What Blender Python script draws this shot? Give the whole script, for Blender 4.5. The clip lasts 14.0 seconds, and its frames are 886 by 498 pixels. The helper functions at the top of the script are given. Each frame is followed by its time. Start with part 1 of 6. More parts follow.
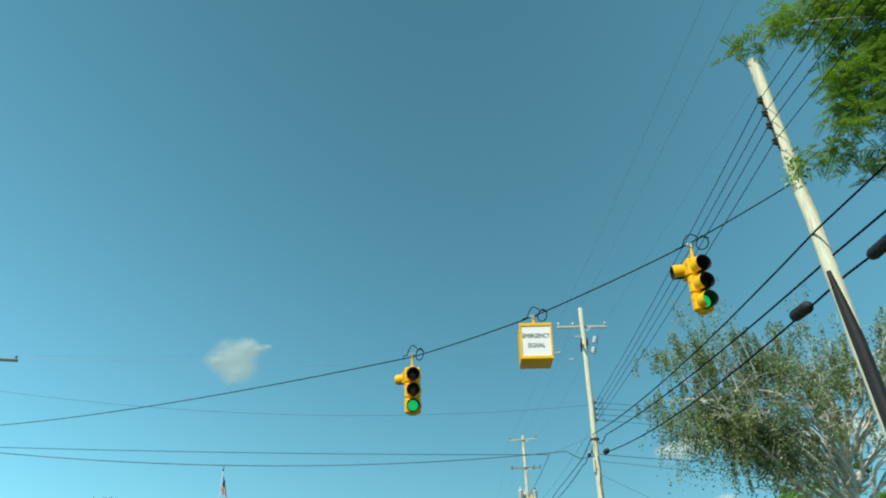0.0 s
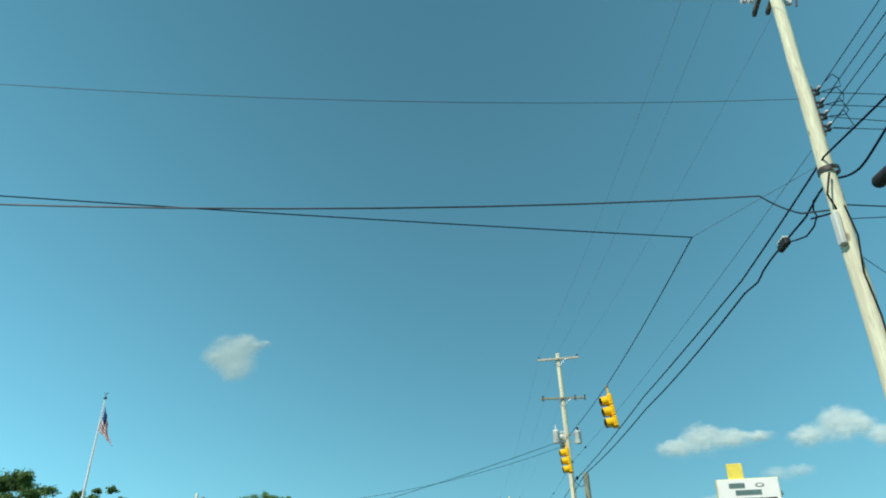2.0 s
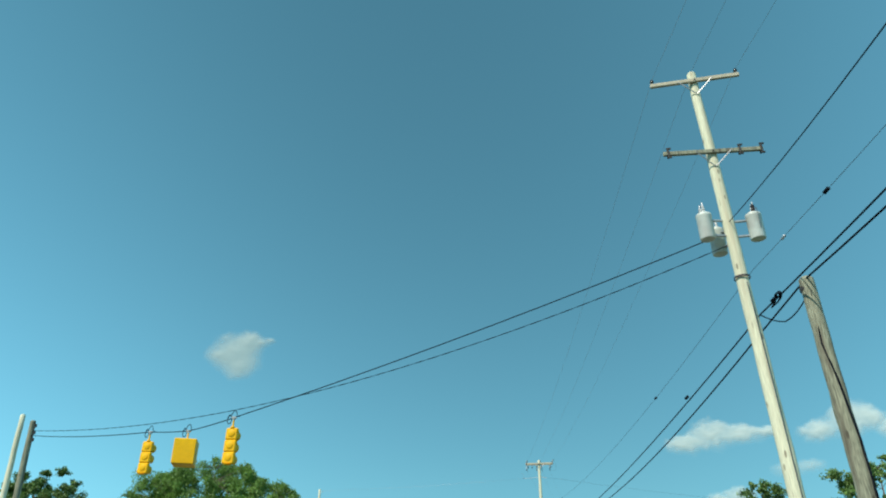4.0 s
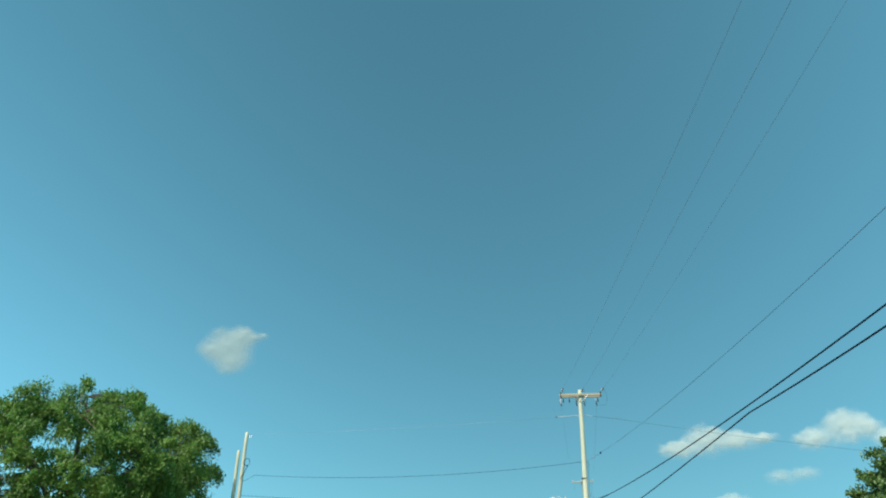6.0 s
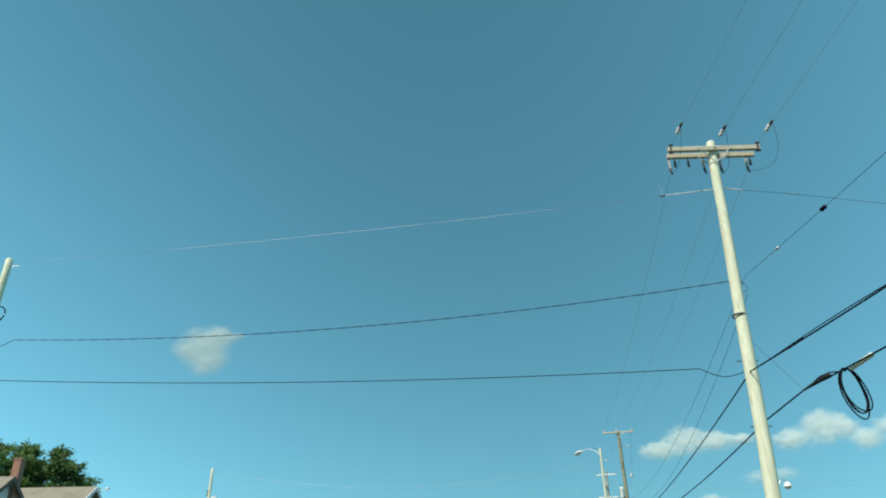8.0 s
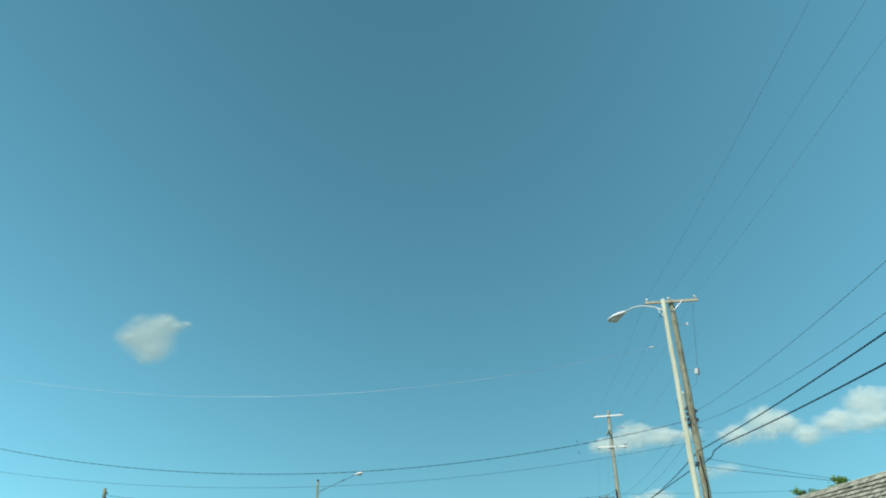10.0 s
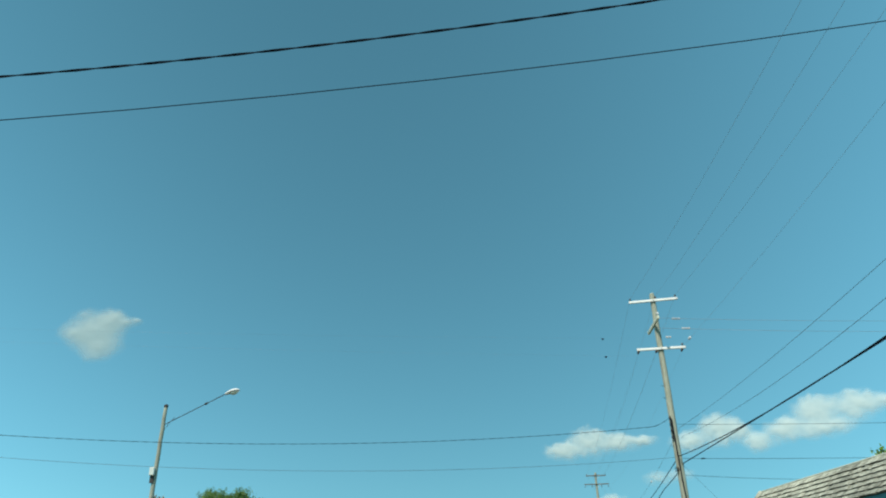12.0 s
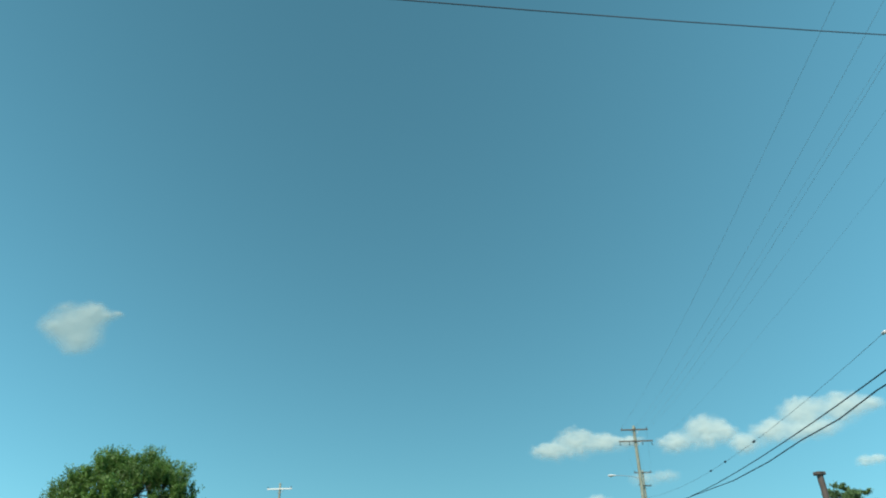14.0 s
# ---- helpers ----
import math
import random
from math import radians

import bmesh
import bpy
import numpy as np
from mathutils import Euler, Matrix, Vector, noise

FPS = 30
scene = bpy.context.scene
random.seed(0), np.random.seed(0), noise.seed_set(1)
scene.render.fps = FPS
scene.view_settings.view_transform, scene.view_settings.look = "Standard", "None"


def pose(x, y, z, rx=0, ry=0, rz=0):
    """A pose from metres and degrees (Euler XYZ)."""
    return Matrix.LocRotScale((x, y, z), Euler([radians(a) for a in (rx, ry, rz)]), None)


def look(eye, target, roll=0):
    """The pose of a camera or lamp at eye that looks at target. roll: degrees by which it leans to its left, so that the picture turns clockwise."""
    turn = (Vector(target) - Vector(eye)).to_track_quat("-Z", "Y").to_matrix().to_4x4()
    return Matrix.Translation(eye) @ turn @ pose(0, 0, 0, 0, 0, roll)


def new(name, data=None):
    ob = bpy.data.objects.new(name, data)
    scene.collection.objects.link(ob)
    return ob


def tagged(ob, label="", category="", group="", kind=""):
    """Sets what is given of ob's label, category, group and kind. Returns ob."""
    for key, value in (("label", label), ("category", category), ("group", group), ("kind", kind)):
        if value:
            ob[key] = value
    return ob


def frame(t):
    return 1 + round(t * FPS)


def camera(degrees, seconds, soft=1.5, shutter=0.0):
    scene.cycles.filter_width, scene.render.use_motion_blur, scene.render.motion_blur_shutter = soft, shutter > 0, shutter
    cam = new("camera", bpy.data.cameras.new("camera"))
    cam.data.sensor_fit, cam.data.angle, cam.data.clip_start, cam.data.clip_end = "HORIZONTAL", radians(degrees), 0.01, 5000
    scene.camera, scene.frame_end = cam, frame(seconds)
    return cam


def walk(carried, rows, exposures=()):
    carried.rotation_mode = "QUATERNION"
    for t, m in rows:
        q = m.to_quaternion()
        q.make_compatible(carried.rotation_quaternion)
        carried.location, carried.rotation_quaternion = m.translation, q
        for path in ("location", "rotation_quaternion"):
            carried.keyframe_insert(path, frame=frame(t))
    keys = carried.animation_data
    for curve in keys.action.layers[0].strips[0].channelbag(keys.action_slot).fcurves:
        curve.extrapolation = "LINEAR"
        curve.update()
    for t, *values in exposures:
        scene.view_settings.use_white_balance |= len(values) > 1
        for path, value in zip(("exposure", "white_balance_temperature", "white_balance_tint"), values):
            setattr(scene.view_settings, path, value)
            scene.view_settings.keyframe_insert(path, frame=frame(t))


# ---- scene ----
cam = camera(63.44, 14.0, soft=2.0)
PATH = [
    (0, (0.002, -0.001, 1.300), (0.046, 8.959, 5.742), -0.95),
    (0.5, (0.046, 5.541, 1.300), (0.071, 14.503, 5.736), -0.84),
    (1, (0.071, 11.358, 1.300), (0.110, 20.322, 5.732), -1.11),
    (1.5, (0.126, 17.476, 1.300), (0.163, 26.446, 5.720), -1.08),
    (2, (0.149, 23.705, 1.300), (0.192, 32.677, 5.716), -1.06),
    (2.5, (0.187, 30.082, 1.300), (0.222, 39.048, 5.729), -1.25),
    (3, (0.203, 36.582, 1.300), (0.204, 45.550, 5.725), -1.24),
    (3.5, (0.174, 43.282, 1.300), (0.147, 52.258, 5.707), -1.42),
    (4, (-0.001, 50.015, 1.300), (-0.026, 58.995, 5.701), -1.42),
    (4.2, (-0.056, 52.722, 1.300), (-0.073, 61.701, 5.702), -1.47),
    (4.9, (-0.184, 62.318, 1.300), (-0.194, 71.298, 5.702), -1.16),
    (5.6, (-0.155, 72.165, 1.300), (-0.155, 81.139, 5.711), -0.56),
    (6.3, (-0.040, 82.167, 1.300), (-0.015, 91.132, 5.730), -0.32),
    (6.5, (0.004, 85.015, 1.300), (0.033, 93.978, 5.735), -0.35),
    (7, (0.094, 92.216, 1.300), (0.154, 101.170, 5.752), -0.46),
    (7.5, (0.138, 99.325, 1.300), (0.295, 108.263, 5.783), -0.74),
    (8, (0.203, 106.329, 1.300), (0.489, 115.277, 5.757), -0.97),
    (8.2, (0.257, 109.121, 1.300), (0.595, 118.082, 5.726), -0.86),
    (8.9, (0.687, 119.128, 1.300), (1.223, 128.097, 5.690), -1.02),
    (9.6, (1.590, 129.287, 1.300), (2.348, 138.242, 5.686), -1.22),
    (10.3, (2.748, 139.190, 1.300), (3.744, 148.118, 5.694), -1.41),
    (10.5, (3.072, 142.017, 1.300), (4.130, 150.936, 5.698), -1.40),
    (11, (3.960, 148.831, 1.300), (5.197, 157.724, 5.703), -1.57),
    (11.5, (4.907, 155.592, 1.300), (6.238, 164.461, 5.723), -1.35),
    (12, (5.947, 162.440, 1.300), (7.385, 171.288, 5.732), -1.58),
    (12.5, (7.050, 169.108, 1.300), (8.545, 177.953, 5.719), -1.82),
    (13, (8.229, 176.002, 1.300), (9.740, 184.828, 5.752), -1.50),
    (13.5, (9.374, 182.942, 1.300), (10.927, 191.761, 5.750), -1.44),
    (14, (10.489, 189.989, 1.300), (12.085, 198.810, 5.733), -1.33),
]
walk(cam, [(t, look(eye, target, roll)) for t, eye, target, roll in PATH],
     [(0.0, 0.0, 6500, 10), (14.0, 0.0, 6500, 10)])

# ---- light: clear afternoon sky, sun high behind the car, a little to its left ----
SUN_DIR = Vector((-0.42, -0.50, 0.76)).normalized()
world = bpy.data.worlds.new("sky")
scene.world = world
world.use_nodes = True
wn = world.node_tree
sky = wn.nodes.new("ShaderNodeTexSky")
sky.sky_type = "NISHITA"
sky.sun_disc = False
sky.sun_elevation = math.asin(SUN_DIR.z)
sky.sun_rotation = math.atan2(-SUN_DIR.x, SUN_DIR.y)
sky.air_density, sky.dust_density, sky.ozone_density = 1.3, 0.0, 4.5
wn.nodes["Background"].inputs["Strength"].default_value = 0.117
tint = wn.nodes.new("ShaderNodeMix")
tint.data_type, tint.blend_type = "RGBA", "MULTIPLY"
tint.inputs["Factor"].default_value = 1.0
tint.inputs["B"].default_value = (0.675, 1.03, 0.89, 1)
wn.links.new(sky.outputs["Color"], tint.inputs["A"])
# thin summer haze: evens out the sky's brightness and hue between zenith and horizon
bright = wn.nodes.new("ShaderNodeRGBToBW")
wn.links.new(sky.outputs["Color"], bright.inputs["Color"])
level = wn.nodes.new("ShaderNodeMath")
level.operation = "POWER"
level.inputs[1].default_value = 0.54
wn.links.new(bright.outputs["Val"], level.inputs[0])
haze = wn.nodes.new("ShaderNodeMix")
haze.data_type, haze.blend_type = "RGBA", "MULTIPLY"
haze.inputs["Factor"].default_value = 1.0
haze.inputs["B"].default_value = (0.46, 1.53, 2.12, 1)
wn.links.new(level.outputs["Value"], haze.inputs["A"])
hazy_sky = wn.nodes.new("ShaderNodeMix")
hazy_sky.data_type = "RGBA"
hazy_sky.inputs["Factor"].default_value = 0.78
wn.links.new(tint.outputs["Result"], hazy_sky.inputs["A"])
wn.links.new(haze.outputs["Result"], hazy_sky.inputs["B"])
# gain painted into the sky: darkest along the road, lighter to both sides
way = wn.nodes.new("ShaderNodeTexCoord")
aside = wn.nodes.new("ShaderNodeVectorMath")
aside.operation = "DOT_PRODUCT"
aside.inputs[1].default_value = (math.cos(radians(5)), -math.sin(radians(5)), 0)
wn.links.new(way.outputs["Generated"], aside.inputs[0])
square = wn.nodes.new("ShaderNodeMath")
square.operation = "POWER"
square.inputs[1].default_value = 2.0
absolute = wn.nodes.new("ShaderNodeMath")
absolute.operation = "ABSOLUTE"
wn.links.new(aside.outputs["Value"], absolute.inputs[0])
wn.links.new(absolute.outputs["Value"], square.inputs[0])
gain = wn.nodes.new("ShaderNodeMapRange")
gain.interpolation_type = "LINEAR"
gain.inputs["From Max"].default_value = 0.4
gain.inputs["To Min"].default_value, gain.inputs["To Max"].default_value = 1.0, 1.5
wn.links.new(square.outputs["Value"], gain.inputs["Value"])
wide_sky = wn.nodes.new("ShaderNodeVectorMath")
wide_sky.operation = "SCALE"
wn.links.new(hazy_sky.outputs["Result"], wide_sky.inputs[0])
wn.links.new(gain.outputs["Result"], wide_sky.inputs["Scale"])
wn.links.new(wide_sky.outputs["Vector"], wn.nodes["Background"].inputs["Color"])

sun_data = bpy.data.lights.new("sun", "SUN")
sun_data.energy, sun_data.angle, sun_data.color = 5.0, radians(0.53), (1.0, 0.94, 0.84)
sun = new("sun", sun_data)
sun.matrix_world = look((SUN_DIR * 300).to_tuple(), (0, 0, 0))


# ---- materials ----
def material(name, colour, rough=0.7, metal=0.0, vary=0.15, scale=8.0, stretch=(1, 1, 1), bump=0.15,
             second=None, second_scale=1.2, translucent=0.0, coat=0.0, specular=0.5, island=0.0, checks=None):
    """Paint, wood, leaf or metal: fine grain and large stains on the base colour, fine relief."""
    m = bpy.data.materials.new(name)
    m.use_nodes = True
    n, l = m.node_tree.nodes, m.node_tree.links
    bsdf = n["Principled BSDF"]
    coords = n.new("ShaderNodeTexCoord")
    mapping = n.new("ShaderNodeMapping")
    mapping.inputs["Scale"].default_value = stretch
    l.new(coords.outputs["Object"], mapping.inputs["Vector"])
    fine = n.new("ShaderNodeTexNoise")
    fine.inputs["Scale"].default_value, fine.inputs["Detail"].default_value = scale, 5.0
    l.new(mapping.outputs["Vector"], fine.inputs["Vector"])
    large = n.new("ShaderNodeTexNoise")
    large.inputs["Scale"].default_value, large.inputs["Detail"].default_value = second_scale, 3.0
    l.new(mapping.outputs["Vector"], large.inputs["Vector"])
    dark = [c * (1 - vary) for c in colour] + [1]
    light = [min(c * (1 + vary), 1) for c in colour] + [1]
    ramp = n.new("ShaderNodeMix")
    ramp.data_type = "RGBA"
    ramp.inputs["A"].default_value, ramp.inputs["B"].default_value = dark, light
    sharpen = n.new("ShaderNodeMapRange")
    sharpen.inputs["From Min"].default_value, sharpen.inputs["From Max"].default_value = 0.3, 0.7
    l.new(fine.outputs["Fac"], sharpen.inputs["Value"])
    l.new(sharpen.outputs["Result"], ramp.inputs["Factor"])
    stain = n.new("ShaderNodeMix")
    stain.data_type = "RGBA"
    stain.inputs["B"].default_value = [*(second or [c * 0.75 for c in colour]), 1]
    where = n.new("ShaderNodeMapRange")
    where.inputs["From Min"].default_value, where.inputs["From Max"].default_value = 0.5, 0.72
    l.new(large.outputs["Fac"], where.inputs["Value"])
    l.new(where.outputs["Result"], stain.inputs["Factor"])
    l.new(ramp.outputs["Result"], stain.inputs["A"])
    colour_out = stain.outputs["Result"]
    if checks:
        # knots and long drying cracks in a round pole
        for stretch_by, size, edge, soft_edge in (((9, 9, 0.55), 2.6, 0.66, 0.74), ((2.2, 2.2, 0.75), 1.7, 0.13, 0.085)):
            turn = n.new("ShaderNodeMapping")
            turn.inputs["Scale"].default_value = stretch_by
            l.new(coords.outputs["Object"], turn.inputs["Vector"])
            if edge > 0.5:
                mark = n.new("ShaderNodeTexNoise")
                mark.inputs["Detail"].default_value = 4.0
                value = mark.outputs["Fac"]
            else:
                mark = n.new("ShaderNodeTexVoronoi")
                value = mark.outputs["Distance"]
            mark.inputs["Scale"].default_value = size
            l.new(turn.outputs["Vector"], mark.inputs["Vector"])
            shape = n.new("ShaderNodeMapRange")
            shape.inputs["From Min"].default_value, shape.inputs["From Max"].default_value = edge, soft_edge
            shape.inputs["To Max"].default_value = 0.8
            l.new(value, shape.inputs["Value"])
            crack = n.new("ShaderNodeMix")
            crack.data_type = "RGBA"
            crack.inputs["B"].default_value = [*checks, 1]
            l.new(shape.outputs["Result"], crack.inputs["Factor"])
            l.new(colour_out, crack.inputs["A"])
            colour_out = crack.outputs["Result"]
    if island:
        # each leaf or piece a little lighter or darker than its neighbours
        geo = n.new("ShaderNodeNewGeometry")
        info = n.new("ShaderNodeObjectInfo")
        total = n.new("ShaderNodeMath")
        l.new(geo.outputs["Random Per Island"], total.inputs[0])
        l.new(info.outputs["Random"], total.inputs[1])
        spread = n.new("ShaderNodeMapRange")
        spread.inputs["From Max"].default_value = 2.0
        spread.inputs["To Min"].default_value, spread.inputs["To Max"].default_value = 1 - island, 1 + island
        l.new(total.outputs[0], spread.inputs["Value"])
        hue = n.new("ShaderNodeHueSaturation")
        l.new(spread.outputs["Result"], hue.inputs["Value"])
        l.new(colour_out, hue.inputs["Color"])
        colour_out = hue.outputs["Color"]
    l.new(colour_out, bsdf.inputs["Base Color"])
    bsdf.inputs["Roughness"].default_value, bsdf.inputs["Metallic"].default_value = rough, metal
    bsdf.inputs["Specular IOR Level"].default_value = specular
    bsdf.inputs["Coat Weight"].default_value = coat
    relief = n.new("ShaderNodeBump")
    relief.inputs["Strength"].default_value, relief.inputs["Distance"].default_value = bump, 0.02
    l.new(fine.outputs["Fac"], relief.inputs["Height"])
    l.new(relief.outputs["Normal"], bsdf.inputs["Normal"])
    if translucent:
        thin = n.new("ShaderNodeBsdfTranslucent")
        l.new(colour_out, thin.inputs["Color"])
        mix = n.new("ShaderNodeMixShader")
        mix.inputs["Fac"].default_value = translucent
        l.new(bsdf.outputs["BSDF"], mix.inputs[1])
        l.new(thin.outputs["BSDF"], mix.inputs[2])
        l.new(mix.outputs["Shader"], n["Material Output"].inputs["Surface"])
    return m


def glowing(name, colour, strength):
    m = bpy.data.materials.new(name)
    m.use_nodes = True
    bsdf = m.node_tree.nodes["Principled BSDF"]
    bsdf.inputs["Base Color"].default_value = [*(0.4 * c for c in colour), 1]
    bsdf.inputs["Emission Color"].default_value = [*colour, 1]
    bsdf.inputs["Emission Strength"].default_value = strength
    bsdf.inputs["Roughness"].default_value = 0.25
    return m


def cloud_material():
    """White vapour, lit by the sun; its edges thin out into wisps."""
    m = bpy.data.materials.new("cloud_vapour")
    m.use_nodes = True
    n, l = m.node_tree.nodes, m.node_tree.links
    n.remove(n["Principled BSDF"])
    thick = n.new("ShaderNodeAttribute")
    thick.attribute_name = "thickness"
    coords = n.new("ShaderNodeTexCoord")
    wisps = n.new("ShaderNodeTexNoise")
    wisps.inputs["Scale"].default_value, wisps.inputs["Detail"].default_value = 0.012, 8.0
    wisps.inputs["Roughness"].default_value = 0.45
    l.new(coords.outputs["Object"], wisps.inputs["Vector"])
    spread = n.new("ShaderNodeMath")
    spread.operation = "MULTIPLY_ADD"
    spread.inputs[1].default_value, spread.inputs[2].default_value = 0.4, -0.2
    l.new(wisps.outputs["Fac"], spread.inputs[0])
    total = n.new("ShaderNodeMath")
    l.new(spread.outputs[0], total.inputs[0])
    l.new(thick.outputs["Fac"], total.inputs[1])
    alpha = n.new("ShaderNodeMapRange")
    alpha.interpolation_type = "SMOOTHSTEP"
    alpha.inputs["From Min"].default_value, alpha.inputs["From Max"].default_value = -0.12, 1.15
    alpha.inputs["To Max"].default_value = 0.72
    l.new(total.outputs[0], alpha.inputs["Value"])
    white = n.new("ShaderNodeBsdfDiffuse")
    white.inputs["Color"].default_value = (0.59, 0.64, 0.575, 1)
    clear = n.new("ShaderNodeBsdfTransparent")
    mix = n.new("ShaderNodeMixShader")
    l.new(alpha.outputs["Result"], mix.inputs["Fac"])
    l.new(clear.outputs["BSDF"], mix.inputs[1])
    l.new(white.outputs["BSDF"], mix.inputs[2])
    l.new(mix.outputs["Shader"], n["Material Output"].inputs["Surface"])
    return m


POLE_WOOD = material("weathered_pole_wood", (0.68, 0.69, 0.5), 0.85, scale=9, stretch=(6, 6, 0.35), vary=0.2,
                     second=(0.53, 0.5, 0.35), second_scale=0.9, bump=0.5, checks=(0.2, 0.17, 0.11))
OLD_WOOD = material("old_brown_pole_wood", (0.26, 0.27, 0.19), 0.9, scale=9, stretch=(6, 6, 0.5), vary=0.5,
                    second=(0.10, 0.085, 0.06), second_scale=1.3, bump=0.6, checks=(0.06, 0.05, 0.035))
GREY_WOOD = material("grey_brown_pole_wood", (0.30, 0.325, 0.25), 0.88, scale=9, stretch=(6, 6, 0.3), vary=0.38,
                     second=(0.19, 0.18, 0.135), second_scale=0.9, bump=0.5, checks=(0.09, 0.08, 0.055))
SLIM_WOOD = material("slim_pole_wood", (0.60, 0.635, 0.49), 0.85, scale=9, stretch=(6, 6, 0.35), vary=0.22,
                     second=(0.47, 0.47, 0.35), second_scale=0.9, bump=0.5, checks=(0.2, 0.18, 0.13))
ARM_WOOD = material("crossarm_wood", (0.5, 0.46, 0.335), 0.85, scale=10, stretch=(0.5, 6, 6), vary=0.3, bump=0.4)
DARK_WOOD = material("creosoted_wood", (0.13, 0.11, 0.085), 0.85, scale=10, stretch=(0.5, 6, 6), vary=0.3, bump=0.4)
PALE_ARM = material("pale_fibreglass_arm", (0.8, 0.81, 0.75), 0.5, vary=0.06, scale=5, bump=0.08)
STEEL = material("galvanised_steel", (0.48, 0.49, 0.48), 0.45, 0.7, vary=0.15, scale=20, bump=0.1)
DARK_IRON = material("dark_iron", (0.07, 0.065, 0.06), 0.6, 0.5, vary=0.3, scale=20)
CABLE = material("black_cable_sheath", (0.007, 0.010, 0.016), 0.85, vary=0.3, scale=6, bump=0.1, specular=0.08)
WIRE = material("weathered_conductor", (0.07, 0.085, 0.1), 0.6, 0.2, vary=0.25, scale=4, specular=0.3)
THIN_WIRE = material("bright_weathered_conductor", (0.28, 0.31, 0.32), 0.5, 0.4, vary=0.2, scale=4)
BRIGHT_WIRE = material("bare_aluminium", (0.42, 0.46, 0.48), 0.45, 0.6, vary=0.1, scale=4)
PORCELAIN = material("grey_porcelain", (0.62, 0.64, 0.63), 0.2, vary=0.1, scale=12, coat=0.4)
BROWN_PORCELAIN = material("brown_porcelain", (0.045, 0.04, 0.036), 0.2, vary=0.2, scale=12, coat=0.4)
TANK = material("grey_tank_paint", (0.6, 0.655, 0.59), 0.45, vary=0.07, scale=5, second=(0.46, 0.47, 0.43), bump=0.05)
YELLOW = material("signal_yellow_paint", (0.89, 0.505, 0.008), 0.48, vary=0.1, scale=9, second=(0.8, 0.44, 0.008), bump=0.05, specular=0.22)
BLACK = material("matt_black", (0.012, 0.012, 0.012), 0.7, vary=0.3, scale=8)
RED_LENS = material("unlit_red_lens", (0.035, 0.008, 0.006), 0.25, vary=0.2, scale=60)
AMBER_LENS = material("unlit_amber_lens", (0.06, 0.03, 0.004), 0.25, vary=0.2, scale=60)
GREEN_LENS = glowing("lit_green_lens", (0.015, 0.8, 0.2), 0.55)
DARK_LENS = material("unlit_dark_lens", (0.02, 0.02, 0.018), 0.25, vary=0.2, scale=60)
SIGN_WHITE = material("white_sign_face", (0.84, 0.85, 0.81), 0.45, vary=0.03, scale=3, second=(0.78, 0.79, 0.74), bump=0.02)
LETTER = material("dark_sign_lettering", (0.014, 0.016, 0.017), 0.75, vary=0.1, specular=0.2)
PALE_INK = material("pale_sign_lettering", (0.38, 0.45, 0.43), 0.6, vary=0.1)
SIGN_EDGE = material("pale_sign_edge", (0.72, 0.70, 0.40), 0.5, vary=0.06, scale=3, bump=0.03)
LETTER_GREEN = material("grey_green_lettering", (0.10, 0.18, 0.17), 0.6, vary=0.1)
SIGN_YELLOW = material("pale_yellow_panel", (0.80, 0.66, 0.10), 0.5, vary=0.05, scale=3, bump=0.03)
WHITE_TANK = material("white_tank_paint", (0.74, 0.80, 0.74), 0.4, vary=0.06, scale=5, second=(0.6, 0.65, 0.58), bump=0.05)
LAMP_GREY = material("lamp_housing_paint", (0.74, 0.75, 0.72), 0.45, vary=0.07, scale=7, bump=0.05)
LAMP_LENS = material("dull_lamp_lens", (0.8, 0.77, 0.62), 0.25, vary=0.12, scale=25, second=(0.6, 0.57, 0.47), second_scale=5)
# shade under each shake course, put into the colour of the butt faces
SHAKE_BUTT = material("shaded_shake_butt", (0.11, 0.1, 0.075), 0.95, scale=20, vary=0.3, bump=0.3)
SHINGLE = material("weathered_cedar_shake", (0.43, 0.44, 0.35), 0.9, scale=14, stretch=(5, 5, 1), vary=0.4,
                   second=(0.15, 0.15, 0.10), second_scale=2.6, bump=0.6, island=0.6)
TEAL = material("teal_fascia_paint", (0.05, 0.22, 0.24), 0.5, vary=0.08, scale=4)
CREAM = material("cream_wall_paint", (0.62, 0.52, 0.28), 0.7, vary=0.06, scale=3)
BROWN_ROOF = material("brown_asphalt_shingles", (0.25, 0.22, 0.165), 0.95, scale=30, vary=0.25, bump=0.4, island=0.18)
SIDING = material("white_siding", (0.74, 0.75, 0.74), 0.6, vary=0.05, scale=3)
BARK = material("grey_brown_bark", (0.13, 0.105, 0.08), 0.95, scale=12, stretch=(4, 4, 0.7), vary=0.4, bump=0.9)
BIRCH_BARK = material("white_birch_bark", (0.66, 0.63, 0.55), 0.8, scale=5, stretch=(1, 1, 5), vary=0.15,
                      second=(0.35, 0.31, 0.26), second_scale=2.2, bump=0.4)
LOCUST_LEAF = material("bright_locust_leaf", (0.17, 0.30, 0.03), 0.36, vary=0.25, scale=1.5, second=(0.10, 0.2, 0.04),
                       second_scale=0.5, translucent=0.3, island=0.6, bump=0.0)
BIRCH_LEAF = material("olive_birch_leaf", (0.42, 0.54, 0.2), 0.42, vary=0.25, scale=1.2, second=(0.2, 0.31, 0.17),
                      second_scale=0.5, translucent=0.55, island=0.85, bump=0.0)
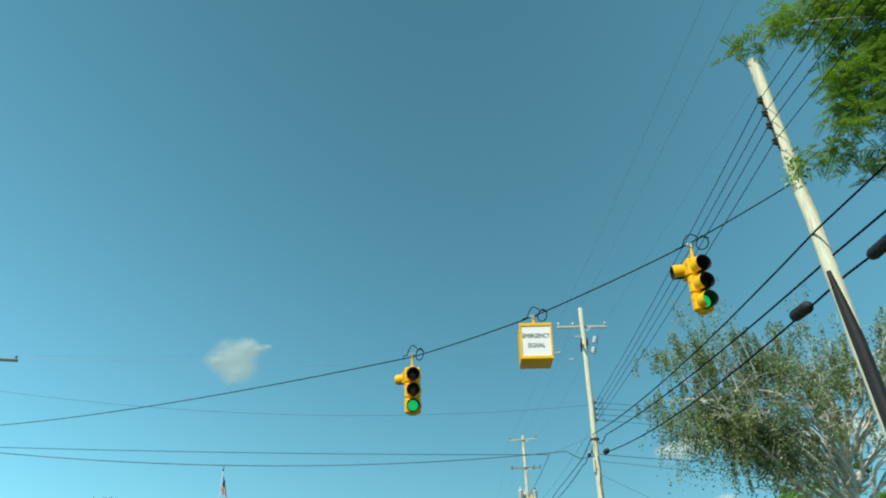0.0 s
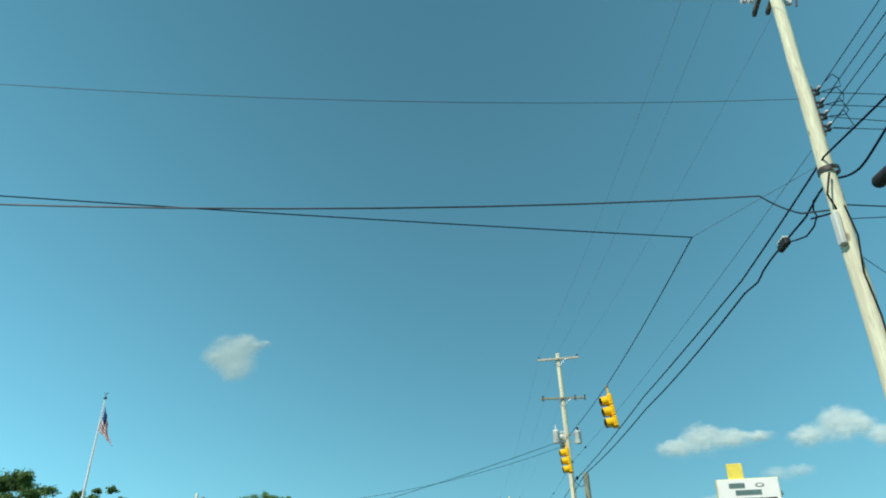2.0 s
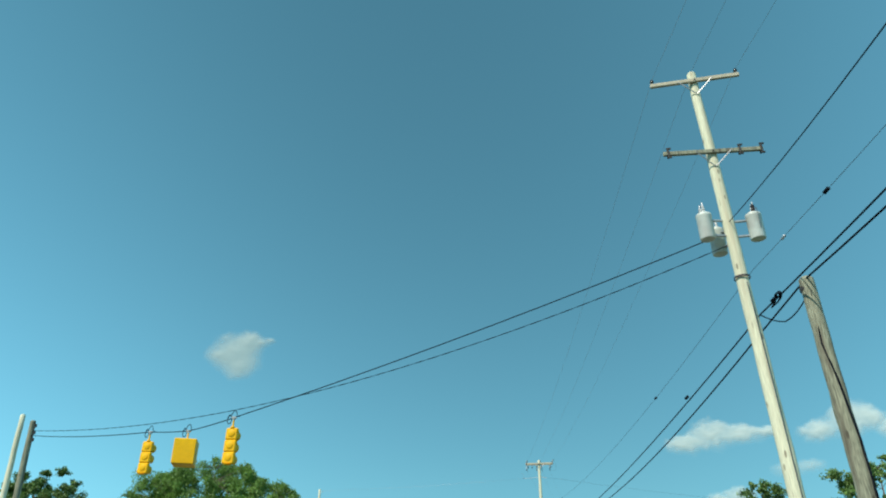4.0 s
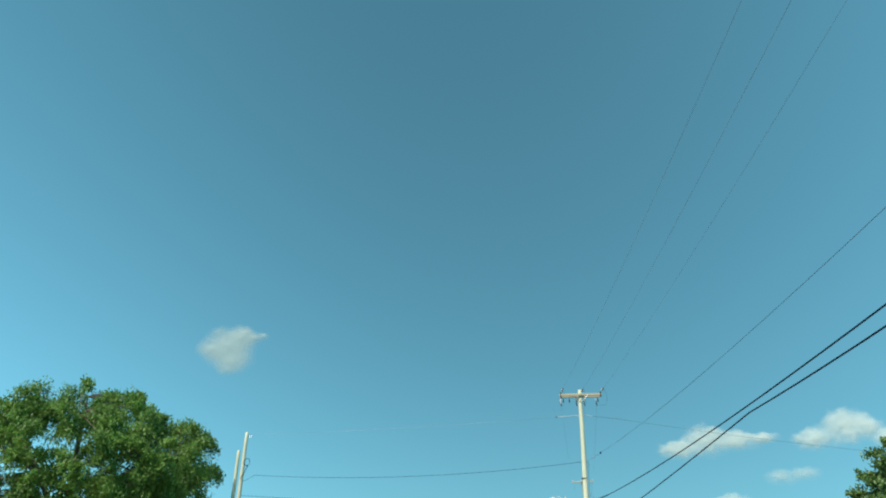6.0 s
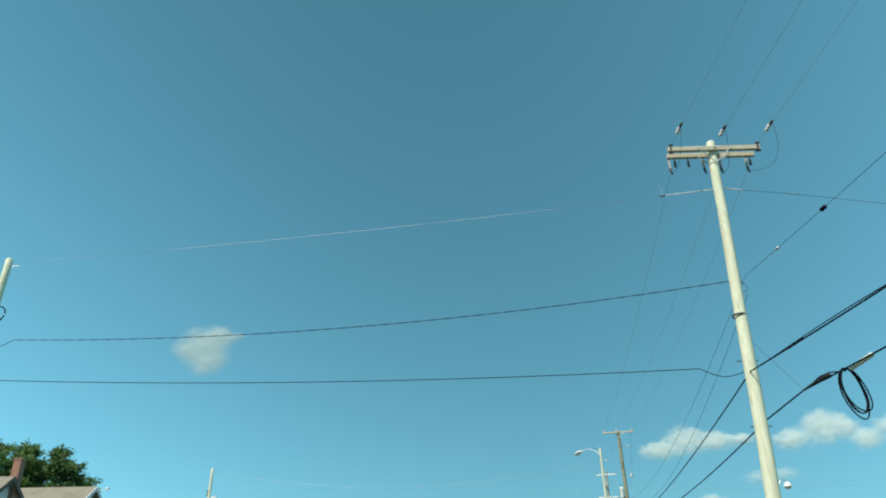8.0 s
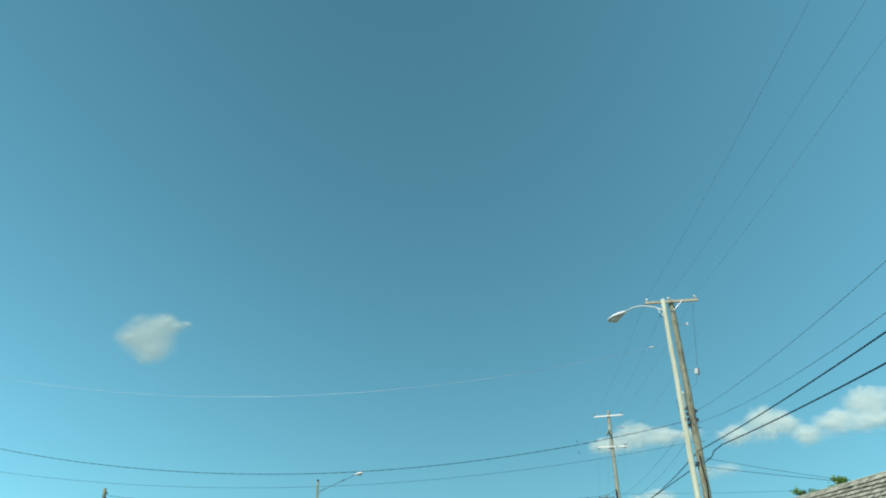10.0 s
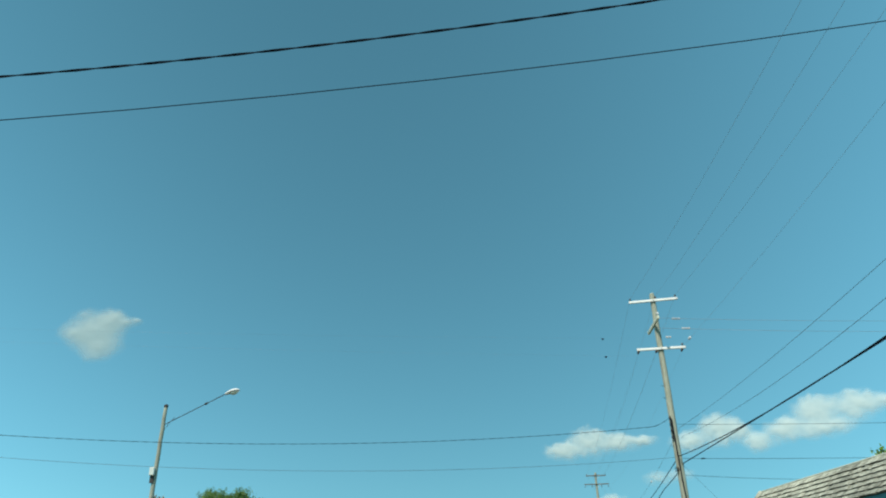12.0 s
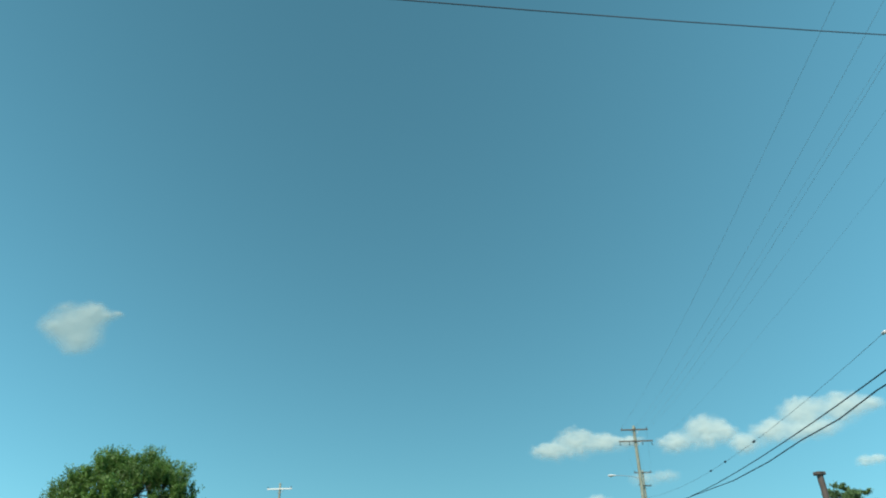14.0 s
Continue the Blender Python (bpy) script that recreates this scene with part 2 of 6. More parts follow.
MAPLE_LEAF = material("green_maple_leaf", (0.12, 0.215, 0.05), 0.5, vary=0.25, scale=1.2, second=(0.08, 0.155, 0.04),
                      second_scale=0.4, translucent=0.3, island=0.4, bump=0.0)
SUNNY_LEAF = material("sunlit_feathery_leaf", (0.19, 0.345, 0.065), 0.5, vary=0.25, scale=0.8, second=(0.115, 0.23, 0.055), second_scale=0.25,
                      translucent=0.42, island=0.35, bump=0.0)
SHOOT_LEAF = material("fresh_maple_shoot", (0.13, 0.235, 0.05), 0.5, vary=0.3, scale=0.8, second=(0.09, 0.165, 0.04), second_scale=0.25,
                      translucent=0.4, island=0.35, bump=0.0)
LOCUST_TWIG = material("pale_locust_twig", (0.30, 0.29, 0.14), 0.85, scale=12, stretch=(4, 4, 0.7), vary=0.3, bump=0.4)
RUST_LEAF = material("rusty_seed_clusters", (0.30, 0.285, 0.2), 0.7, vary=0.3, scale=1.2, translucent=0.4, island=0.4, bump=0.0)
CHIMNEY_BRICK = material("red_brown_brick", (0.30, 0.16, 0.11), 0.9, vary=0.25, scale=12, second=(0.2, 0.11, 0.08), bump=0.3, island=0.3)
RUST_POST = material("brown_post_paint", (0.12, 0.095, 0.08), 0.6, vary=0.2, scale=9, second=(0.08, 0.06, 0.05), bump=0.2)
NEEDLES = material("dark_pine_needles", (0.105, 0.18, 0.06), 0.6, vary=0.25, scale=1.0, second=(0.075, 0.13, 0.04), second_scale=0.4, translucent=0.2, island=0.4, bump=0.0)
ASPHALT = material("worn_asphalt", (0.05, 0.05, 0.052), 0.9, scale=40, vary=0.3, second=(0.07, 0.07, 0.068), second_scale=0.3, bump=0.3)
CONCRETE = material("kerb_concrete", (0.42, 0.41, 0.38), 0.85, scale=15, vary=0.12, second_scale=0.6, bump=0.25)
GRASS = material("mown_grass", (0.055, 0.07, 0.026), 0.95, scale=3, vary=0.35, second=(0.085, 0.08, 0.04), second_scale=0.06, bump=0.4)
FLAG_RED = material("red_flag_cloth", (0.52, 0.16, 0.15), 0.8, vary=0.12, scale=4, translucent=0.3)
FLAG_WHITE = material("white_flag_cloth", (0.78, 0.76, 0.74), 0.8, vary=0.06, scale=4, translucent=0.3)
FLAG_BLUE = material("blue_flag_cloth", (0.03, 0.045, 0.16), 0.8, vary=0.12, scale=4, translucent=0.3)
WHITE_PAINT = material("white_paint", (0.78, 0.78, 0.76), 0.5, vary=0.05, scale=4)
SIGN_STRIPE = material("maroon_sign_stripe", (0.07, 0.03, 0.04), 0.5, vary=0.1, scale=4)
CLOUD = cloud_material()


# ---- mesh building ----
class Build:
    """Collects vertices and faces for one mesh."""

    def __init__(self):
        self.v, self.f, self.mi = [], [], []

    def add(self, verts, faces, mat=0):
        base = len(self.v)
        self.v.extend(tuple(p) for p in verts)
        self.f.extend(tuple(base + i for i in face) for face in faces)
        self.mi.extend([mat] * len(faces))
        return self

    def box(self, size, m=Matrix(), chamfer=0.0, mat=0):
        """A box with chamfered edges."""
        hx, hy, hz = (s / 2 for s in size)
        if not chamfer:
            vs = [m @ Vector((x, y, z)) for x in (-hx, hx) for y in (-hy, hy) for z in (-hz, hz)]
            return self.add(vs, [(0, 1, 3, 2), (4, 6, 7, 5), (0, 4, 5, 1), (2, 3, 7, 6), (0, 2, 6, 4), (1, 5, 7, 3)], mat)
        c = min(chamfer, hx * 0.9, hy * 0.9, hz * 0.9)
        bm = bmesh.new()
        for x in (-1, 1):
            for y in (-1, 1):
                for z in (-1, 1):
                    bm.verts.new((x * (hx - c), y * (hy - c), z * hz))
                    bm.verts.new((x * (hx - c), y * hy, z * (hz - c)))
                    bm.verts.new((x * hx, y * (hy - c), z * (hz - c)))
        bmesh.ops.convex_hull(bm, input=bm.verts)
        bmesh.ops.dissolve_limit(bm, angle_limit=0.02, verts=bm.verts, edges=bm.edges)
        bm.verts.index_update()
        self.add([m @ v.co for v in bm.verts], [[v.index for v in face.verts] for face in bm.faces], mat)
        bm.free()
        return self

    def lathe(self, profile, m=Matrix(), segs=14, mat=0, caps=True):
        """Rings of (radius, height) turned round the local z."""
        vs, fs = [], []
        for r, z in profile:
            for k in range(segs):
                a = 2 * math.pi * k / segs
                vs.append(m @ Vector((r * math.cos(a), r * math.sin(a), z)))
        for i in range(len(profile) - 1):
            for k in range(segs):
                a, b = i * segs + k, i * segs + (k + 1) % segs
                fs.append((a, b, b + segs, a + segs))
        if caps:
            fs.append(tuple(reversed(range(segs))))
            fs.append(tuple(range((len(profile) - 1) * segs, len(profile) * segs)))
        return self.add(vs, fs, mat)

    def rod(self, a, b, r, r2=None, segs=8, mat=0):
        a, b = Vector(a), Vector(b)
        turn = (b - a).to_track_quat("Z", "Y").to_matrix().to_4x4()
        return self.lathe([(r, 0), (r if r2 is None else r2, (b - a).length)], Matrix.Translation(a) @ turn, segs, mat)

    def tube(self, points, radii, segs=6, mat=0, closed=False):
        """A round bar along a bent line."""
        pts = [Vector(p) for p in points]
        if not hasattr(radii, "__len__"):
            radii = [radii] * len(pts)
        vs, fs, n = [], [], len(pts)
        side = None
        for i, p in enumerate(pts):
            if closed:
                d = pts[(i + 1) % n] - pts[i - 1]
            else:
                d = pts[min(i + 1, n - 1)] - pts[max(i - 1, 0)]
            d = d.normalized() if d.length > 1e-9 else Vector((0, 0, 1))
            if side is None:
                side = d.orthogonal().normalized()
            side = (side - d * side.dot(d))
            side = side.normalized() if side.length > 1e-6 else d.orthogonal().normalized()
            up = d.cross(side)
            for k in range(segs):
                a = 2 * math.pi * k / segs
                vs.append(p + (side * math.cos(a) + up * math.sin(a)) * radii[i])
        for i in range(n if closed else n - 1):
            j = (i + 1) % n
            for k in range(segs):
                q = (k + 1) % segs
                fs.append((i * segs + k, i * segs + q, j * segs + q, j * segs + k))
        if not closed:
            fs += [tuple(reversed(range(segs))), tuple(range((n - 1) * segs, n * segs))]
        return self.add(vs, fs, mat)


def make_mesh(name, b, mats, smooth=35):
    me = bpy.data.meshes.new(name)
    me.from_pydata(b.v, [], b.f)
    for mt in mats if isinstance(mats, (list, tuple)) else [mats]:
        me.materials.append(mt)
    me.polygons.foreach_set("material_index", b.mi)
    if smooth:
        me.polygons.foreach_set("use_smooth", [True] * len(b.f))
        me.set_sharp_from_angle(angle=radians(smooth))
    me.update()
    return me


def part(name, b, mats, parent=None, label="", m=None, smooth=35):
    """One mesh object, a part of its parent (or a thing, without one)."""
    ob = new(name, make_mesh(name, b, mats, smooth))
    if parent is not None:
        ob.parent = parent
    if m is not None:
        ob.matrix_basis = m
    if label:
        tagged(ob, label)
    return ob


def thing(name, at, label, category, group="", kind="", turn=0.0):
    ob = new(name)
    ob.empty_display_size = 0.3
    ob.matrix_basis = at if isinstance(at, Matrix) else pose(*at, 0, 0, turn)
    return tagged(ob, label, category, group, kind)


def shift(x, y, z):
    return Matrix.Translation((x, y, z))


def spin(axis, deg):
    return Matrix.Rotation(radians(deg), 4, axis)


def road_x(y):
    """Where the car's lane lies: straight at first, then bending gently to the right."""
    if y < 104:
        return 0.0
    if y < 150:
        return 0.185 * (y - 104) ** 2 / 92
    return 4.255 + 0.168 * (y - 150)


# ---- ground, road, kerbs ----
def ground_sheet():
    b = Build()
    xs = [-4500, -1200, -300, -80, -30, 40, 90, 300, 1200, 4500]
    ys = [-4500, -1200, -300, -60, 0, 60, 120, 180, 260, 400, 1200, 4500]
    vs = [(x, y, -0.12) for y in ys for x in xs]
    fs = [(j * 10 + i, j * 10 + i + 1, j * 10 + i + 11, j * 10 + i + 10) for j in range(11) for i in range(9)]
    b.add(vs, fs)
    return tagged(part("ground", b, GRASS, smooth=0), "mown grass verge beside the road", "ground", kind="structure")


def strip(name, x0, x1, z0, z1, mat, label, category, step=6):
    """A band along the road, from z0 up to z1."""
    b = Build()
    ys = list(range(-120, 561, step))
    for i, y in enumerate(ys):
        slope = (road_x(y + 1) - road_x(y - 1)) / 2
        s = 1 / math.hypot(1, slope)
        for x, z in ((x0, z0), (x0, z1), (x1, z1), (x1, z0)):
            b.v.append((road_x(y) + x * s, y - x * s * slope, z))
    for i in range(len(ys) - 1):
        for k in range(3):
            b.f.append((i * 4 + k, i * 4 + k + 1, i * 4 + k + 5, i * 4 + k + 4))
            b.mi.append(0)
    return tagged(part(name, b, mat, smooth=0), label, category, kind="structure")


ground_sheet()
strip("road", -9.4, 3.0, -0.3, 0.0, ASPHALT, "worn grey asphalt road", "road")
strip("kerb", 3.0, 3.18, -0.3, 0.13, CONCRETE, "concrete kerb along the asphalt road", "kerb", 4)
strip("kerb", -9.58, -9.4, -0.3, 0.13, CONCRETE, "concrete kerb along the asphalt road", "kerb", 4)
strip("pavement", 4.6, 6.1, -0.3, 0.1, CONCRETE, "concrete pavement beside the grass verge", "pavement")
strip("pavement", -12.6, -11.1, -0.3, 0.1, CONCRETE, "concrete pavement beside the grass verge", "pavement")


# ---- utility poles ----
class Pole:
    """A wooden pole from its base to its top; at(z) is the axis at a height."""

    def __init__(self, base, top, r0, r1, wood, label, steps=False, name="utility_pole", group="poles along the road"):
        self.base, self.top = Vector((*base, 0.0)), Vector(top)
        self.r0, self.r1 = r0, r1
        self.ob = thing(name, (*base, 0.0), label, "utility pole" if name == "utility_pole" else "lamp post", group)
        b = Build()
        d = self.top - self.base
        rng = random.Random(int(base[0] * 100 + base[1]))
        n = 18
        pts, rad = [], []
        for i in range(n + 1):
            s = i / n
            pts.append(d * s + Vector((rng.uniform(-1, 1), rng.uniform(-1, 1), 0)) * 0.012 * (0 < i < n))
            rad.append((r0 + (r1 - r0) * s) * (1 + rng.uniform(-0.02, 0.02)))
        pts[0] = pts[0] - Vector((0, 0, 0.3))
        pts.append(d + Vector((0, 0, 0.05)))
        rad.append(r1 * 0.7)
        b.tube(pts, rad, 16)
        part("shaft", b, wood, self.ob)
        if steps:
            for i in range(10):
                z = 1.8 + i * 0.62
                p = self.at(z) - self.base
                s = 1 if i % 2 else -1
                part("climbing_step", Build().rod(p, p + Vector((0.36 * s, -0.03, 0)), 0.011, segs=6), DARK_IRON, self.ob)

    def at(self, z):
        return self.base + (self.top - self.base) * (z / self.top.z)

    def radius(self, z):
        return self.r0 + (self.r1 - self.r0) * z / self.top.z

    def arm(self, z, length, yaw, mat, tilt=0.0, front=True, fittings=(), brace=True, size=(0.095, 0.12)):
        """A crossarm bolted to the pole, with its braces and insulators. fittings: (metres along, kind)."""
        p = self.at(z) - self.base
        off = (self.radius(z) + size[0] / 2 - 0.02) * (-1 if front else 1)
        m = shift(*p) @ spin("Z", yaw) @ shift(0, off, 0) @ spin("Y", -tilt)
        arm = part("crossarm", Build().box((length, *size), chamfer=0.012), mat, self.ob, m=m)
        for s, kind in fittings:
            insulator(arm, s, kind, size[1] / 2)
        part("through_bolt", Build().rod((0, -0.09, 0), (0, 0.09, 0), 0.018, segs=6), DARK_IRON, arm)
        if brace:
            for s in (-1, 1):
                b = Build()
                b.tube([(s * 0.48, -size[0] / 2 - 0.006, 0.0), (s * 0.44, -size[0] / 2 - 0.008, -0.05),
                        (0.06 * s, -off * 0.3 - 0.05, -0.42), (0.0, -off * 0.3 - 0.04, -0.46)], 0.016, 5)
                part("brace", b, STEEL, arm)
        return arm

    def point(self, arm, s, up=0.0, ahead=0.0):
        return (self.ob.matrix_basis @ arm.matrix_basis) @ Vector((s, ahead, up))


def insulator(parent, s, kind, half):
    b = Build()
    if kind == "pin":
        b.lathe([(0.018, -0.02), (0.018, 0.05), (0.045, 0.055), (0.075, 0.075), (0.06, 0.10), (0.07, 0.12), (0.045, 0.16), (0.03, 0.19)], shift(s, 0, half), 10)
        part("pin_insulator", b, PORCELAIN, parent)
    elif kind == "dark_pin":
        b.lathe([(0.016, -0.02), (0.016, 0.06), (0.055, 0.07), (0.06, 0.10), (0.035, 0.15)], shift(s, 0, half), 10)
        part("pin_insulator", b, BROWN_PORCELAIN, parent)
    elif kind == "clamp":
        # iron bracket that grips the arm, with a spool above and below
        b.box((0.05, 0.15, 0.24), shift(s, 0, 0), 0.01)
        b.box((0.13, 0.05, 0.05), shift(s + 0.02, -0.05, 0.14), 0.01)
        b.box((0.11, 0.05, 0.05), shift(s + 0.02, -0.05, -0.14), 0.01)
        part("arm_bracket", b, DARK_IRON, parent)
    elif kind == "string":
        for i in range(4):
            b.lathe([(0.016, 0), (0.05, 0.01), (0.042, 0.035), (0.016, 0.06)], shift(s, 0, -half - 0.36 + i * 0.075), 9)
        hung = part("hanging_insulator", b, PORCELAIN, parent)
        part("shackle", Build().rod((s, 0, -half + 0.01), (s, 0, -half - 0.07), 0.02), DARK_IRON, hung)
        part("line_clamp", Build().tube([(s, 0, -half - 0.3), (s, 0, -half - 0.34), (s + 0.005, 0, -half - 0.44), (s + 0.03, 0, -half - 0.53), (s + 0.06, 0, -half - 0.56)], [0.02, 0.03, 0.036, 0.03, 0.016], 7), DARK_IRON, hung)
    elif kind == "dark_string":
        b.rod((s, 0, -half), (s, 0, -half - 0.08), 0.014)
        b.lathe([(0.02, 0), (0.05, 0.05), (0.028, 0.1), (0.05, 0.15), (0.028, 0.2), (0.02, 0.26)], shift(s, 0, -half - 0.32), 9)
        part("hanging_insulator", b, BROWN_PORCELAIN, parent)


def rack(pole, zs, side, mat=BROWN_PORCELAIN):
    """A secondary rack: an upright bar with a spool for each wire, on one side of the pole."""
    b = Build()
    p0, p1 = pole.at(min(zs) - 0.15) - pole.base, pole.at(max(zs) + 0.15) - pole.base
    r = pole.radius(zs[0])
    off = Vector((math.cos(radians(side)), math.sin(radians(side)), 0))
    b.rod(p0 + off * (r + 0.02), p1 + off * (r + 0.02), 0.02, segs=6)
    part("rack_bar", b, DARK_IRON, pole.ob)
    out = []
    for z in zs:
        p = pole.at(z) - pole.base + off * (r + 0.10)
        s = Build()
        s.box((0.12, 0.05, 0.02), shift(*(p - off * 0.03 + Vector((0, 0, 0.06)))) @ spin("Z", side))
        s.box((0.12, 0.05, 0.02), shift(*(p - off * 0.03 - Vector((0, 0, 0.06)))) @ spin("Z", side))
        s.lathe([(0.045, -0.05), (0.05, -0.03), (0.03, 0.0), (0.05, 0.03), (0.045, 0.05)], shift(*p), 10)
        part("spool", s, mat, pole.ob)
        out.append(pole.base + p)
    return out


def transformer(pole, z, angle, out=0.42, r=0.24, h=0.82, bushings=1, paint=TANK):
    """A grey tank hung on the pole, with lid, hanger lugs and bushing."""
    p = pole.at(z) - pole.base
    m = shift(*p) @ spin("Z", angle) @ shift(out + pole.radius(z) * 0.3, 0, 0)
    tank = part("transformer_tank", Build().lathe([(r * 0.93, -h / 2), (r, -h / 2 + 0.03), (r, h / 2 - 0.05), (r * 1.03, h / 2 - 0.04), (r * 1.03, h / 2)], m, 20), paint, pole.ob)
    part("tank_lid", Build().lathe([(r * 1.04, h / 2), (r * 0.98, h / 2 + 0.04), (r * 0.55, h / 2 + 0.10), (0.02, h / 2 + 0.12)], m, 20), paint, tank)
    for i in range(bushings):
        mm = m @ shift(0.02, (i - (bushings - 1) / 2) * 0.16, h / 2 + 0.08)
        part("bushing", Build().lathe([(0.04, 0), (0.055, 0.03), (0.035, 0.06), (0.055, 0.09), (0.03, 0.13), (0.045, 0.16), (0.02, 0.22), (0.012, 0.30)], mm, 10), PORCELAIN, tank)
    for dz in (0.22, -0.22):
        part("hanger_lug", Build().box((out - r + 0.12, 0.07, 0.05), m @ shift(-r - (out - r) / 2, 0, dz), 0.008), STEEL, tank)
    drain = Build().tube([m @ Vector((r * 0.3, -r * 1.02, -0.1)), m @ Vector((r * 0.3, -r * 1.3, 0.25)), m @ Vector((r * 0.3, -r * 1.05, h / 2 + 0.12)), m @ Vector((0.02, 0, h / 2 + 0.34))], 0.009, 5)
    part("jumper", drain, WIRE, tank)
    return tank


def bracket_lamp(pole, z, towards, reach, rise, droop=0.0, size=0.8, straight=False, wide=1.0, metal=LAMP_GREY, power=0.8):
    """A curved bracket arm with a cobra-head luminaire at its end."""
    p = pole.at(z) - pole.base
    d = Vector((math.cos(radians(towards)), math.sin(radians(towards)), 0))
    pts = [p + d * (reach * s) + Vector((0, 0, rise * (s if straight else math.sin(s * math.pi * 0.5) ** power) - droop * s * s)) for s in [i / 10 for i in range(11)]]
    b = Build().tube(pts, 0.022, 8)
    b.tube([p + Vector((0, 0, -0.35)), p + d * (reach * 0.18) + Vector((0, 0, rise * 0.3))], 0.012, 5)
    arm = part("bracket_arm", b, metal, pole.ob)
    end, slope = pts[-1], (pts[-1] - pts[-2]).normalized()
    m = shift(*end) @ spin("Z", towards) @ spin("Y", -math.degrees(math.asin(slope.z)) * (0.45 if straight else 1.0))
    head = Build()
    L = size
    rings, segs = [], 14
    for s, w, up, dn in ((0.0, 0.05, 0.045, 0.045), (0.12, 0.075, 0.06, 0.05), (0.3, 0.12, 0.085, 0.06), (0.55, 0.165, 0.10, 0.05), (0.8, 0.15, 0.085, 0.045), (0.95, 0.085, 0.05, 0.03), (1.0, 0.02, 0.02, 0.015)):
        for k in range(segs):
            a = 2 * math.pi * k / segs
            y, z2 = math.cos(a) * w * wide, math.sin(a) * wide
            rings.append(m @ Vector((s * L, y, z2 * (up if z2 > 0 else dn))))
    fs = [(i * segs + k, i * segs + (k + 1) % segs, (i + 1) * segs + (k + 1) % segs, (i + 1) * segs + k) for i in range(6) for k in range(segs)]
    head.add(rings, fs + [tuple(reversed(range(segs)))])
    lum = part("luminaire", head, LAMP_GREY, pole.ob)
    lens, seg2 = [], 14
    for r, dz in ((1.0, -0.035), (0.85, -0.085), (0.5, -0.125), (0.08, -0.14)):
        for k in range(seg2):
            a = 2 * math.pi * k / seg2
            lens.append(m @ Vector((L * 0.62 + math.cos(a) * 0.22 * r * L / 0.8, math.sin(a) * 0.125 * r * wide, dz * wide)))
    fs = [(i * seg2 + k, (i + 1) * seg2 + k, (i + 1) * seg2 + (k + 1) % seg2, i * seg2 + (k + 1) % seg2) for i in range(3) for k in range(seg2)]
    part("lamp_lens", Build().add(lens, fs + [tuple(range(3 * seg2, 4 * seg2))]), LAMP_LENS, lum)
    return lum


# ---- wires ----
def span_points(a, b, sag, n):
    a, b = Vector(a), Vector(b)
    return [a.lerp(b, i / n) - Vector((0, 0, 4 * sag * (i / n) * (1 - i / n))) for i in range(n + 1)]


def wire(points, sag, r, mat, label, category="overhead wire", group="overhead wires", name="overhead_wire", twist=0.0, sides=6):
    """A wire that hangs from point to point; twist: pitch of three strands laid round each other."""
    if not hasattr(sag, "__len__"):
        sag = [sag] * (len(points) - 1)
    line = []
    for a, b, s in zip(points, points[1:], sag):
        n = max(6, int((Vector(b) - Vector(a)).length / (0.14 if twist else 1.6)))
        pts = span_points(a, b, s, n)
        line += pts if not line else pts[1:]
    bld = Build()
    if twist:
        run = [0.0]
        for p, q in zip(line, line[1:]):
            run.append(run[-1] + (q - p).length)
        for k in range(2):
            strand = []
            for p, s in zip(line, run):
                ang = 2 * math.pi * (s / twist + k / 2)
                strand.append(p + Vector((0, math.cos(ang), math.sin(ang))) * r * 1.05)
            bld.tube(strand, r, 5)
        bld.tube([p for p in line[::4]] + [line[-1]], r * 0.6, 4)
    else:
        bld.tube(line, r, sides)
    return tagged(part(name, bld, mat, smooth=60), label, category, group)


def bead(parent, at, along, r, length, mat, name="splice_sleeve"):
    """A sleeve, clamp or strain insulator threaded on a wire."""
    a, d = Vector(at), Vector(along).normalized()
    m = shift(*a) @ d.to_track_quat("Z", "Y").to_matrix().to_4x4()
    h = length / 2
    part(name, Build().lathe([(r * 0.4, -h), (r, -h * 0.8), (r * 0.85, -h * 0.3), (r, 0), (r * 0.85, h * 0.3), (r, h * 0.8), (r * 0.4, h)], m, 10), mat, parent)


def strain_string(parent, at, along, n=2, mat=None):
    a, d = Vector(at), Vector(along).normalized()
    for i in range(n):
        m = shift(*(a + d * 0.15 * i)) @ d.to_track_quat("Z", "Y").to_matrix().to_4x4()
        part("strain_insulator", Build().lathe([(0.02, -0.06), (0.06, -0.05), (0.05, -0.02), (0.03, 0.0), (0.06, 0.02), (0.045, 0.05), (0.02, 0.06)], m, 10), mat or PORCELAIN, parent)


pole_0 = Pole((7.3, -29.0), (7.3, -29.0, 15.0), 0.2, 0.13, POLE_WOOD, "weathered wooden utility pole beside the road")
arm_0 = pole_0.arm(14.3, 2.5, 0, ARM_WOOD, fittings=[(-1.15, "pin"), (-0.4, "pin"), (1.15, "pin")])

pole_1 = Pole((7.5, 11.55), (6.88, 12.22, 11.82), 0.148, 0.12, POLE_WOOD, "weathered pale wooden utility pole under a locust tree", steps=False)
rack_1 = rack(pole_1, [10.65, 10.3, 9.98, 9.57], 200)
part("cable_riser", Build().tube([pole_1.at(z) - pole_1.base + Vector((dx, -0.1, 0)) for z, dx in ((0.2, -0.02), (2.0, -0.02), (4.0, -0.03), (5.3, -0.05), (6.0, -0.09), (6.6, -0.12))], [0.12, 0.12, 0.12, 0.11, 0.08, 0.04], 10), BLACK, pole_1.ob)

